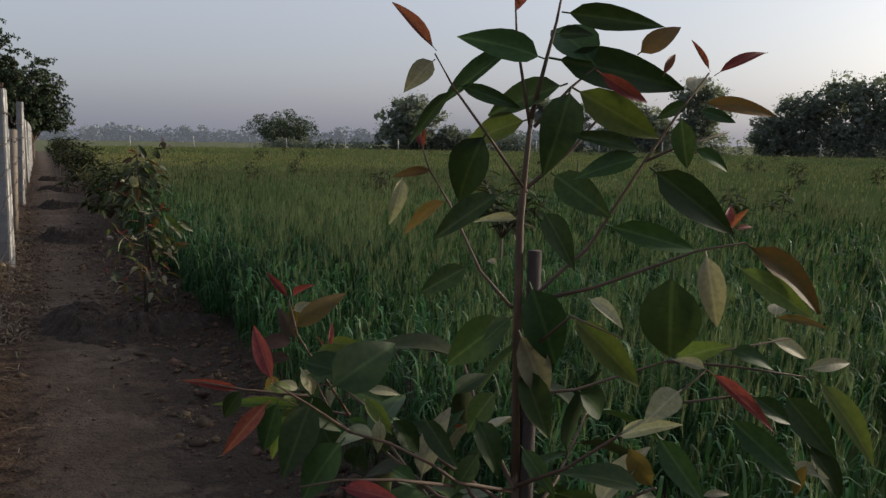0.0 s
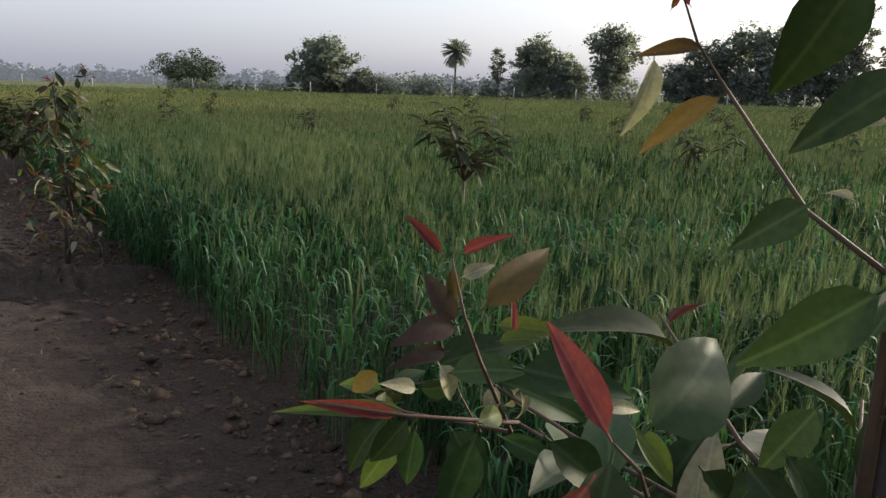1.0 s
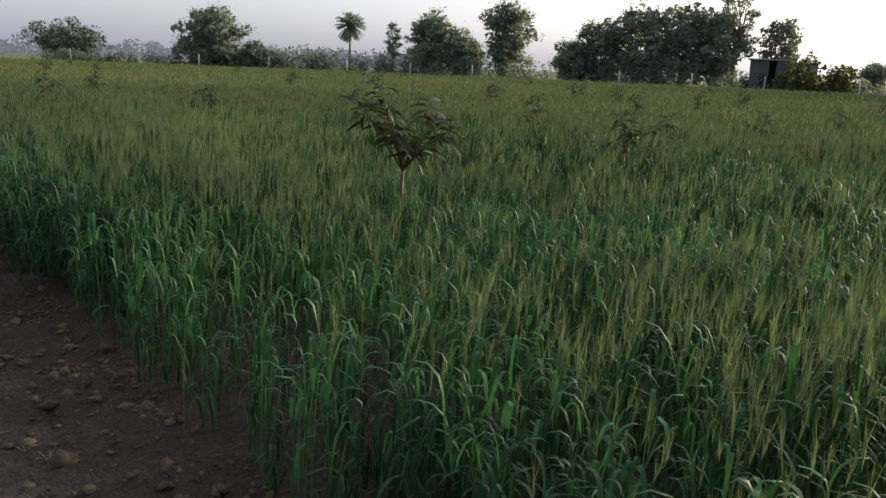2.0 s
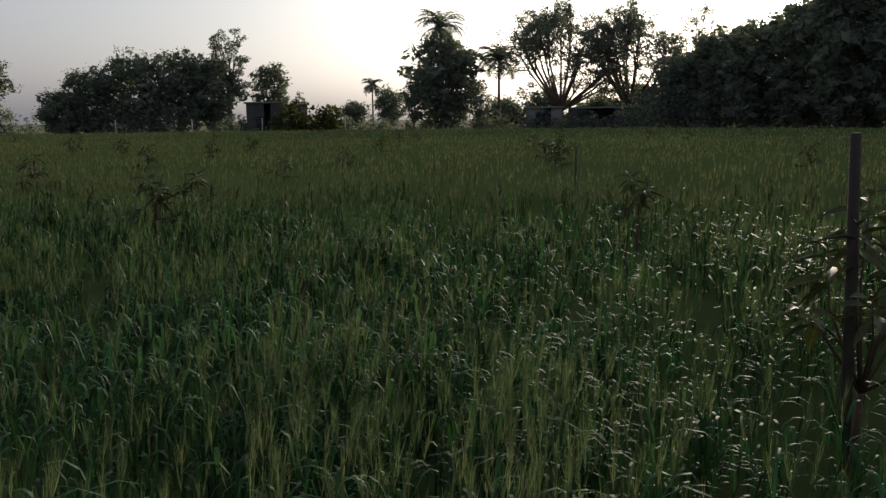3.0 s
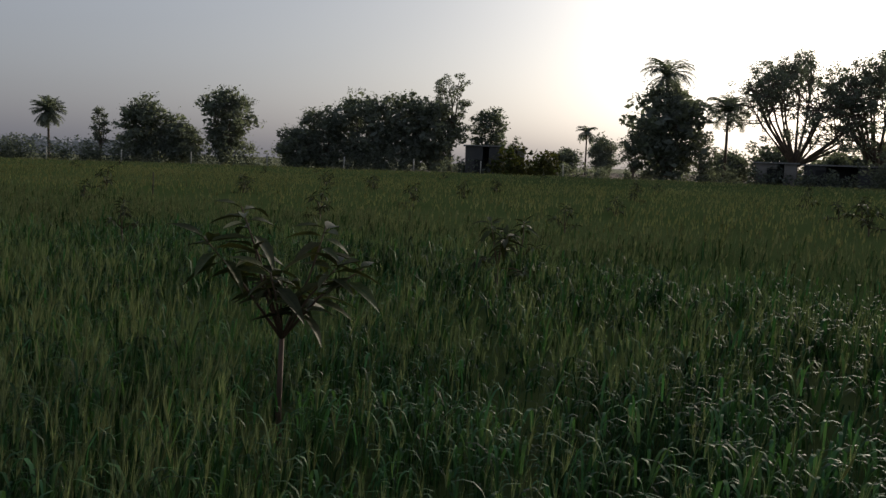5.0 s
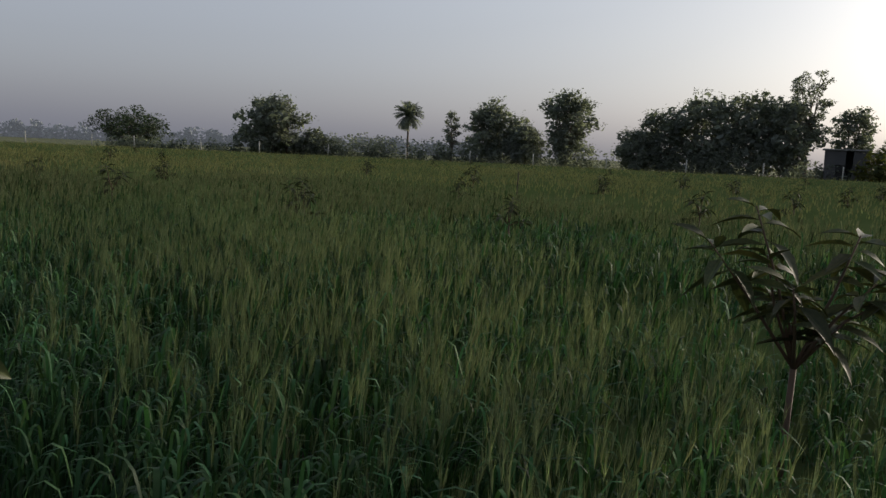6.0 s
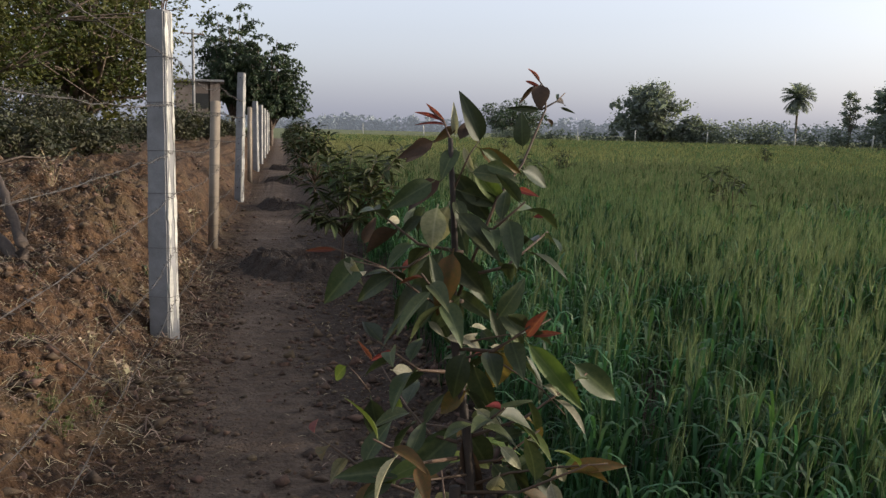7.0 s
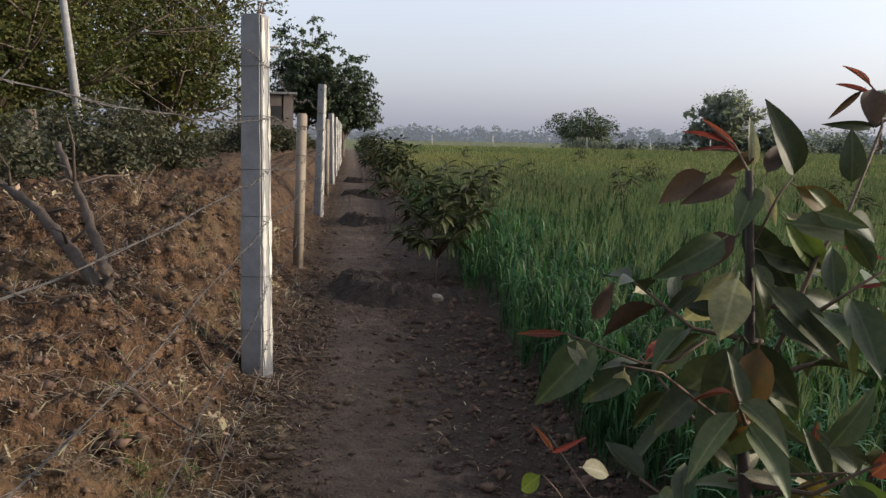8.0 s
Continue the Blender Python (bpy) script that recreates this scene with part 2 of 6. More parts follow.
STRAW = mat("dry_straw", (0.32, 0.24, 0.15), (0.10, 0.07, 0.042), 0.8, 5, 40, 0, spread=0.7, pick="island")
CLOD = mat("clod_earth", (0.045, 0.026, 0.016), (0.12, 0.074, 0.046), 0.95, 30, 200, 0.4, 0.004, spread=0.4, pick="island")
SCRUB = mat("scrub_olive", (0.026, 0.032, 0.014), (0.055, 0.05, 0.022), 0.7, 0.8, 6, 0, glow=0.2, spread=0.45, pick="island")


# ---- building helpers ----
class Soup:
    """Collects vertices and faces of one mesh."""

    def __init__(self):
        self.v, self.f = [], []

    def add(self, verts, faces):
        o = len(self.v)
        self.v += [tuple(p) for p in verts]
        self.f += [tuple(o + i for i in f) for f in faces]

    def tube(self, path, radii, sides=6, cap=True):
        path = [Vector(p) for p in path]
        rings = []
        for i, p in enumerate(path):
            d = (path[min(i + 1, len(path) - 1)] - path[max(i - 1, 0)]).normalized()
            a = d.cross(Vector((0.31, 0.87, 0.11)) if abs(d.z) > 0.8 else Vector((0, 0, 1))).normalized()
            b = d.cross(a)
            r = radii[i] if isinstance(radii, (list, tuple)) else radii
            rings.append([p + r * (math.cos(2 * math.pi * k / sides) * a + math.sin(2 * math.pi * k / sides) * b) for k in range(sides)])
        faces = []
        for i in range(len(path) - 1):
            for k in range(sides):
                k2 = (k + 1) % sides
                faces.append((i * sides + k, i * sides + k2, (i + 1) * sides + k2, (i + 1) * sides + k))
        if cap:
            faces += [tuple(range(sides))[::-1], tuple((len(path) - 1) * sides + k for k in range(sides))]
        self.add([p for r in rings for p in r], faces)

    def box(self, c, s, bevel=0.0, m=None):
        """A block with bevelled upright edges and top."""
        bm = bmesh.new()
        bmesh.ops.create_cube(bm, size=1.0)
        for v in bm.verts:
            v.co = Vector((v.co.x * s[0], v.co.y * s[1], v.co.z * s[2]))
        if bevel:
            bmesh.ops.bevel(bm, geom=list(bm.edges), offset=bevel, segments=2, affect="EDGES")
        for v in bm.verts:
            v.co = (m @ v.co if m else v.co) + Vector(c)
        bm.verts.ensure_lookup_table()
        bm.verts.index_update()
        self.add([v.co for v in bm.verts], [[v.index for v in f.verts] for f in bm.faces])
        bm.free()

    def mesh(self, name, material, smooth=True):
        me = bpy.data.meshes.new(name)
        me.from_pydata(self.v, [], self.f)
        me.materials.append(material)
        if smooth:
            me.shade_smooth()
        return me


def part(name, soup, material, parent=None, label="", smooth=True):
    ob = new(name, soup.mesh(name, material, smooth) if isinstance(soup, Soup) else soup)
    if parent is not None:
        ob.parent = parent
    return tagged(ob, label)


def big_mesh(name, verts, faces, material, smooth=False, second=None, which=None):
    """One large mesh from arrays of triangles or quads."""
    me = bpy.data.meshes.new(name)
    n, k = faces.shape
    me.vertices.add(len(verts)); me.vertices.foreach_set("co", np.asarray(verts, np.float32).ravel())
    me.loops.add(n * k); me.loops.foreach_set("vertex_index", faces.astype(np.int32).ravel())
    me.polygons.add(n); me.polygons.foreach_set("loop_start", np.arange(n, dtype=np.int32) * k)
    me.update(calc_edges=True)
    me.materials.append(material)
    if second is not None:
        me.materials.append(second)
        me.polygons.foreach_set("material_index", np.asarray(which, np.int32))
    if smooth:
        me.shade_smooth()
    return new(name, me)


def smooth01(a, b, x):
    t = np.clip((np.asarray(x, float) - a) / (b - a), 0, 1)
    return t * t * (3 - 2 * t)


ROW_Y = [1.85, 8.05, 14.4, 20.4, 26.7, 33.0, 39.3, 45.6, 52.0]      # saplings beside the path
ROW_X = 1.56
FIELD_X = 1.93


def lumps(x, y):
    return (np.sin(3.1 * x + 1.7 * np.sin(2.3 * y)) * np.cos(2.7 * y + 1.3 * np.sin(3.7 * x)) * 0.5 + np.sin(7.3 * x + 2 * np.sin(5.1 * y)) * np.cos(8.1 * y + 1.1) * 0.3
            + np.sin(17.3 * x + 3 * np.sin(13.1 * y)) * np.cos(19.7 * y + 2 * np.sin(11 * x)) * 0.2
            + np.sin(41 * x + 2 * np.sin(33 * y)) * np.cos(37 * y + 2 * np.sin(29 * x)) * 0.12)


_grid = np.random.default_rng(9).uniform(-1, 1, (97, 97))


def clumps(x, y, cell=0.11):
    """Random crumbled relief, two octaves of smoothed lattice values."""
    out = 0
    for k, amp in ((1.0, 1.0), (2.3, 0.55)):
        u, v = x * k / cell, y * k / cell
        i, j = np.floor(u).astype(int), np.floor(v).astype(int)
        p, q = u - i, v - j
        p, q = p * p * (3 - 2 * p), q * q * (3 - 2 * q)
        g = lambda m, n: _grid[m % 97, n % 97]
        out = out + amp * ((g(i, j) * (1 - p) + g(i + 1, j) * p) * (1 - q) + (g(i, j + 1) * (1 - p) + g(i + 1, j + 1) * p) * q)
    return out


def ground_z(x, y):
    x, y = np.asarray(x, float), np.asarray(y, float)
    near = np.exp(-np.maximum(0, y - 45) / 30) * smooth01(-60, -20, x)
    bank = smooth01(0.46, -0.5, x) * (0.5 + 0.27 * smooth01(11.3, 15, y)) + 0.1 * smooth01(-0.5, -1.3, x) - 0.35 * smooth01(-1.7, -4.5, x)
    z = bank * near
    z = z + lumps(x, y) * (0.012 + 0.055 * smooth01(0.58, -0.45, x)) * near
    z = z + clumps(x, y, 0.085) * (0.006 + 0.056 * smooth01(0.66, -0.1, x) + 0.014 * smooth01(1.15, 1.45, x) * smooth01(2.0, 1.85, x)) * near
    for yy in ROW_Y:
        r = np.hypot((x - ROW_X) * 0.95, y - yy)
        z = z + 0.07 * np.exp(-((r - 0.68) / 0.16) ** 2) * (1 + 0.5 * lumps(2 * x, 2 * y)) * smooth01(0.45, 0.75, x) - 0.03 * np.exp(-((r / 0.45) ** 2))
    return z


def gz(x, y):
    return float(ground_z(x, y))


# ---- ground ----
def ground():
    def axis(lo, hi, step, far):
        core = np.arange(lo, hi + 1e-6, step)
        out = np.geomspace(step, far, 34)
        return np.concatenate([(lo - out)[::-1], core, hi + out])

    xs, ys = axis(-3.2, 2.1, 0.031, 2500), axis(-0.5, 17.0, 0.09, 2500)
    ys = np.sort(np.concatenate([ys[(ys < 7.6) | (ys > 14.8)], np.arange(7.6, 14.8, 0.036)]))
    X, Y = np.meshgrid(xs, ys)
    Z = ground_z(X, Y)
    nx, ny = len(xs), len(ys)
    i = (np.arange(ny - 1)[:, None] * nx + np.arange(nx - 1)[None]).ravel()
    ob = big_mesh("ground", np.stack([X, Y, Z], -1).reshape(-1, 3), np.stack([i, i + 1, i + nx + 1, i + nx], 1), EARTH, True)
    tagged(ob, "bare trodden earth path with a reddish dug bank", "ground", kind="structure")


def bund(y, turn, r0, spread):
    """A low crescent of dug earth round a sapling's basin."""
    rng = np.random.default_rng(int(y * 10))
    n, m = 90, 13
    V, F = [], []
    for i in range(n + 1):
        a = radians(turn) + spread * (i / n - 0.5)
        end = math.sin(math.pi * i / n) ** 0.5
        r = r0 * (1 + 0.08 * math.sin(3 * a + y) + 0.03 * rng.normal())
        for k in range(m):
            u = k / (m - 1) * 2 - 1
            rr = r + u * 0.3 * (0.4 + 0.6 * end)
            x, yy = ROW_X + math.cos(a) * rr, y + math.sin(a) * rr
            V.append((x, yy, gz(x, yy) - 0.02 + end * (1 - u * u) * (0.1 + 0.022 * float(clumps(np.array(x), np.array(yy), 0.07)) + 0.02 * rng.normal())))
    for i in range(n):
        for k in range(m - 1):
            q = i * m + k
            F.append((q, q + 1, q + m + 1, q + m))
    ob = big_mesh("earth_bund", np.array(V), np.array(F), DUG, True)
    tagged(ob, "low crescent of dark dug earth round a sapling", "ground", kind="structure")


ground()
for _y in ROW_Y[:6]:
    bund(_y, 222, 0.68, 3.3)

# ---- wheat ----
def ribbon(path, widths, side):
    """A strip of triangles along a path, ending in a point."""
    v, f = [], []
    for p, w in zip(path[:-1], widths):
        v += [p - side * w / 2, p + side * w / 2]
    n = len(path) - 1
    v.append(path[-1])
    for i in range(n - 1):
        f += [(2 * i, 2 * i + 1, 2 * i + 3), (2 * i, 2 * i + 3, 2 * i + 2)]
    f.append((2 * n - 2, 2 * n - 1, 2 * n))
    return np.array(v), np.array(f)


def tiller(rng, segs, leaves, awns, wide=1.0, low=0.1, high=0.75, flags=0):
    """One upright stalk with blades, flag leaves hooked over tightly and a long-bearded ear; the third array marks the ear's faces."""
    V, F, M, o = [], [], [], 0

    def put(v, f, m=0):
        nonlocal o
        V.append(v); F.append(f + o); M.append(np.full(len(f), m)); o += len(v)

    h, lean, a0 = rng.uniform(0.48, 0.64), rng.uniform(0.01, 0.09), rng.uniform(-0.5, 0.5)
    la = np.array([math.cos(a0), math.sin(a0), 0])
    up = np.array([0, 0, 1.0])
    stalk = [up * h * t + la * lean * t * t for t in np.linspace(0, 1, max(2, segs - 3))]
    s = np.array([math.cos(a0 + 1.4), math.sin(a0 + 1.4), 0])
    put(*ribbon(stalk, [0.0035 * wide] * (len(stalk) - 1), s))
    for k in range(leaves + flags):
        flag = k >= leaves
        t0 = rng.uniform(0.72, 0.98) if flag else rng.uniform(low, high)
        a = rng.uniform(0, 6.283)
        d, side = np.array([math.cos(a), math.sin(a), 0]), np.array([-math.sin(a), math.cos(a), 0])
        if flag:
            length, rise, hook, bend = rng.uniform(0.13, 0.24), rng.uniform(1.1, 1.5), rng.uniform(2.3, 3.3), rng.uniform(0.4, 0.6)
        else:
            length, rise, hook, bend = rng.uniform(0.2, 0.36), rng.uniform(1.2, 1.52), rng.uniform(1.6, 3.3), rng.uniform(0.35, 0.6)
        p, path = up * h * t0 + la * lean * t0 * t0, []
        for i in range(segs + 1):
            path.append(p.copy())
            ang = rise - hook * float(smooth01(bend - 0.25, bend + 0.4, i / segs))
            p = p + (d * math.cos(ang) + up * math.sin(ang)) * length / segs
        w = (0.011 if flag else 0.0095) * wide * rng.uniform(0.7, 1.2)
        put(*ribbon(path, [w * (0.7 + 0.3 * math.sin(3.14 * (i + 0.5) / segs)) for i in range(segs)], side))
    if awns:
        b, tip = stalk[-1], stalk[-1] + la * rng.uniform(0.0, 0.035) + up * rng.uniform(0.075, 0.105)
        for q in (s, np.cross(s, up)):
            put(np.array([b, b * 0.55 + tip * 0.45 + q * 0.0042 * wide, tip, b * 0.55 + tip * 0.45 - q * 0.0042 * wide]), np.array([(0, 1, 2), (0, 2, 3)]), 1)
        for k in range(awns):
            a = 6.283 * k / awns + rng.uniform(0, 1)
            q = np.array([math.cos(a), math.sin(a), 0])
            m = b + (tip - b) * rng.uniform(0.1, 0.95)
            w = np.array([-math.sin(a + 0.7), math.cos(a + 0.7), 0]) * 0.0009 * wide
            put(np.array([m - w, m + w, m + q * rng.uniform(0.004, 0.026) + la * 0.008 + up * rng.uniform(0.06, 0.1)]), np.array([(0, 1, 2)]), 1)
    return np.concatenate(V), np.concatenate(F), np.concatenate(M)


def sow(name, points, templates, scale, material, label, rng, ear=None):
    """Plants the templates at the points, turned and scaled at will, as one mesh."""
    V, F, W, o = [], [], [], 0
    which = rng.integers(0, len(templates), len(points))
    for k, (tv, tf, tm) in enumerate(templates):
        p = points[which == k]
        if not len(p):
            continue
        a = rng.uniform(0, 6.283, len(p))
        s = rng.uniform(*scale, len(p)) * (1 + 0.07 * clumps(p[:, 0], p[:, 1], 1.6))
        ca, sa = np.cos(a) * s, np.sin(a) * s
        x = ca[:, None] * tv[None, :, 0] - sa[:, None] * tv[None, :, 1] + p[:, 0:1]
        y = sa[:, None] * tv[None, :, 0] + ca[:, None] * tv[None, :, 1] + p[:, 1:2]
        z = s[:, None] * tv[None, :, 2] + p[:, 2:3]
        # the stand leans a little with the wind
        x, y = x + 0.035 * (z - p[:, 2:3]) ** 2, y - 0.03 * (z - p[:, 2:3]) ** 2
        V.append(np.stack([x, y, z], -1).reshape(-1, 3))
        F.append((tf[None] + (o + np.arange(len(p)) * len(tv))[:, None, None]).reshape(-1, 3))
        W.append(np.tile(tm, len(p)))
        o += len(p) * len(tv)
    ob = big_mesh(name, np.concatenate(V), np.concatenate(F), material, True, ear or EAR, np.concatenate(W))
    return tagged(ob, label, "wheat", kind="stuff")


def scatter(rng, x0, x1, y0, y1, density, tuft=0):
    """Random places over a block; tuft: so many tillers to a tussock, with gaps between."""
    n = int((x1 - x0) * (y1 - y0) * density)
    if tuft:
        m = n // tuft
        cx, cy = rng.uniform(x0, x1, m), rng.uniform(y0, y1, m)
        k = rng.integers(0, m, n)
        x, y = cx[k] + rng.normal(0, 0.028, n), cy[k] + rng.normal(0, 0.028, n)
    else:
        x, y = rng.uniform(x0, x1, n), rng.uniform(y0, y1, n)
    keep = rng.uniform(0, 1, n) < 0.72 + 0.4 * np.sin(0.9 * x + 1.1 * np.sin(0.7 * y)) * np.sin(0.8 * y + 0.6)
    x, y = x[keep], y[keep]
    return np.stack([x, y, np.zeros_like(x)], 1)


def wheat():
    rng = np.random.default_rng(5)
    near = [tiller(rng, 6, 2, 13, 1.0, 0.2, 0.8, 1 if k % 3 else 0) for k in range(30)]
    hooked = [tiller(rng, 4, 1, 8, 1.35, 0.3, 0.85, 1) for _ in range(24)]
    mid = [tiller(rng, 3, 2, 5, 1.9) for _ in range(20)]
    far = [tiller(rng, 2, 1, 4, 3.4) for _ in range(16)]
    dist = [tiller(rng, 2, 1, 3, 8.0) for _ in range(12)]
    p = scatter(rng, FIELD_X, 5.4, 0.6, 17, 350, 9)
    edge = FIELD_X + 0.10 * np.sin(2.1 * p[:, 1]) + 0.07 * np.sin(5.3 * p[:, 1] + 1) + rng.normal(0, 0.05, len(p))
    p = p[(p[:, 0] > edge) & ((p[:, 1] < 12.5) | (rng.uniform(0, 1, len(p)) < 0.6))]
    # the first metre is still in leaf, the ears stand further in, with leafy patches between
    eared = p[:, 0] > FIELD_X + 0.4 + 0.5 * rng.uniform(0, 1, len(p)) + 0.25 * np.sin(1.3 * p[:, 1])
    eared |= rng.uniform(0, 1, len(p)) < 0.2
    late = 1.3 * np.exp(-((p[:, 0] - 4.75) / 0.55) ** 2) * smooth01(0.5, 2.5, p[:, 1]) * smooth01(10, 7, p[:, 1])
    eared &= 0.7 * clumps(p[:, 0], p[:, 1], 1.3) - late + rng.normal(0, 0.4, len(p)) > -0.75
    sow("wheat_plants", p[eared], near, (0.76, 1.1), WHEAT, "dense green bearded wheat with arching blades beside the path", rng)
    m = np.concatenate([p[~eared], scatter(rng, FIELD_X - 0.06, FIELD_X + 1.1, 0.6, 17, 90, 5)])
    m = m[m[:, 0] > FIELD_X - 0.03 + 0.10 * np.sin(2.1 * m[:, 1]) + 0.07 * np.sin(5.3 * m[:, 1] + 1)]
    leafy_ = [tiller(rng, 7, 2, 0, 1.25, 0.15, 0.9, 1) for _ in range(24)]
    sow("wheat_border", m, leafy_, (0.6, 1.0), WHEAT_LIT, "leafy bluish-green wheat blades hooked over at the field border", rng)
    short = [tiller(rng, 3, 4, 0, 1.5, 0.02, 0.6) for _ in range(16)]
    u = np.concatenate([scatter(rng, FIELD_X + 0.03, 5.4, 0.6, 15, 85), scatter(rng, FIELD_X - 0.04, FIELD_X + 0.55, 0.6, 16, 330, 4)])
    u = u[u[:, 0] > FIELD_X - 0.02 + 0.10 * np.sin(2.1 * u[:, 1]) + 0.07 * np.sin(5.3 * u[:, 1] + 1)]
    sow("wheat_undergrowth", u, short, (0.4, 0.72), WHEAT, "short green blades filling the foot of the wheat", rng)
    g = scatter(rng, 5.4, 9.2, -0.6, 14, 190, 6)
    leafy_patch = clumps(g[:, 0], g[:, 1], 1.3) + rng.normal(0, 0.35, len(g)) < -0.3
    bare = [tiller(rng, 4, 2, 0, 1.5, 0.3, 0.9, 2) for _ in range(16)]
    sow("wheat_hooked", g[~leafy_patch], hooked, (0.8, 1.1), WHEAT, "bearded wheat with hooked flag leaves catching the light", rng)
    sow("wheat_leafy_patch", g[leafy_patch], bare, (0.75, 1.0), WHEAT, "leafy wheat not yet in ear", rng)
    q = np.concatenate([scatter(rng, 5.4, 9.2, -4, -0.6, 105, 6), scatter(rng, 5.4, 9.2, 14, 26, 105, 6), scatter(rng, 9.2, 13, -4, 26, 105, 6), scatter(rng, FIELD_X + 0.02, 5.4, 17, 30, 110, 6), scatter(rng, FIELD_X + 0.1, 5.4, -3, 0.6, 100)])
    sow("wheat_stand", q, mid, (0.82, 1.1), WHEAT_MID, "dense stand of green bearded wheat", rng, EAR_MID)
    r = np.concatenate([scatter(rng, 13, 36, -14, 42, 17), scatter(rng, 2.0, 13, 26, 50, 26), scatter(rng, 1.9, 5.4, 30, 50, 20), scatter(rng, 5.4, 13, -18, -4, 20)])
    sow("wheat_field", r, far, (0.85, 1.1), WHEAT_FAR, "wheat reaching across the field, paler with distance", rng, EAR_FAR)
    d = np.concatenate([scatter(rng, 36, 88, -12, 100, 3.2), scatter(rng, 2.5, 36, 50, 110, 3.8), scatter(rng, 13, 36, 42, 50, 8)])
    d = d[in_field(d[:, 0], d[:, 1])]
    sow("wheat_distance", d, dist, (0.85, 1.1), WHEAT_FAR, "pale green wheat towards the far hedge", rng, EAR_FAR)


def in_field(x, y):
    """The field lies inside a bowed boundary: hedge and trees stand beyond it."""
    a = np.degrees(np.arctan2(x, y))
    return np.hypot(x, y) < np.interp(a, [0, 25, 45, 62, 75, 90, 110], [104, 100, 93, 86, 80, 66, 50])


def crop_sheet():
    """A closed green sheet below the crop's tips, in place of shaded stems."""
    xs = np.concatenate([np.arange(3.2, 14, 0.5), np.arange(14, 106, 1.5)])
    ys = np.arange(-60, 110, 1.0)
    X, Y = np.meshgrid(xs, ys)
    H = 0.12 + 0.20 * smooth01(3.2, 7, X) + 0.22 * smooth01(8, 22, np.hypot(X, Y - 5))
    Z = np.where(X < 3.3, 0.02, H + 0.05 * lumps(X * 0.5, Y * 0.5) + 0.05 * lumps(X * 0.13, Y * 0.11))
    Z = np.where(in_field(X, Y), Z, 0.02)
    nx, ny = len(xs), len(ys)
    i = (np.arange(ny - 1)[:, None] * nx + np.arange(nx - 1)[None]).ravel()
    ob = big_mesh("crop_shade_sheet", np.stack([X, Y, Z], -1).reshape(-1, 3), np.stack([i, i + 1, i + nx + 1, i + nx], 1), CANOPY, True)
    tagged(ob, "green sheet in place of shaded wheat stems below the ears", "wheat", kind="stuff")


wheat()
crop_sheet()


# ---- trees ----

def leaf_cloud(rng, centres, radii, count, size, flat=0.75, droop=0.0, sub=0):
    """Many small bent leaves round the given clump centres, each split into sub tufts on its surface; returns triangles."""
    centres, radii = np.asarray(centres, float), np.asarray(radii, float)
    if sub:
        t = rng.normal(0, 1, (len(centres), sub, 3))
        t /= np.linalg.norm(t, axis=2)[..., None]
        t[..., 2] = np.where(t[..., 2] < -0.3, -t[..., 2], t[..., 2])
        tufts = (centres[:, None] + t * (radii[:, None, None] * rng.uniform(0.55, 0.9, (len(radii), sub, 1))) * [1, 1, flat]).reshape(-1, 3)
        tuft_r = (radii[:, None] * rng.uniform(0.2, 0.4, (len(radii), sub))).ravel()
        centres, radii = np.concatenate([centres, tufts]), np.concatenate([radii * 0.75, tuft_r])
    w = radii**2 / (radii**2).sum()
    k = rng.choice(len(centres), count, p=w)
    d = rng.normal(0, 1, (count, 3))
    d /= np.linalg.norm(d, axis=1)[:, None]
    r = radii[k] * rng.uniform(0.25, 1.0, count) ** 0.5 * (1 + 0.12 * rng.normal(0, 0.5, count))
    p = centres[k] + d * r[:, None] * [1, 1, flat]
    a = rng.normal(0, 1, (count, 3)); a[:, 2] = a[:, 2] * 0.6 - droop
    a /= np.linalg.norm(a, axis=1)[:, None]
    b = np.cross(a, rng.normal(0, 1, (count, 3))); b /= np.linalg.norm(b, axis=1)[:, None]
    L = size * rng.uniform(0.6, 1.5, count)[:, None]
    n = np.cross(a, b)
    v = np.stack([p - a * L * 0.5, p + b * L * 0.26, p + a * L * 0.55 - n * L * 0.12, p - b * L * 0.26 + n * L * 0.05], 1).reshape(-1, 3)
    i = np.arange(count) * 4
    f = np.concatenate([np.stack([i, i + 1, i + 2], 1), np.stack([i, i + 2, i + 3], 1)])
    return v, f


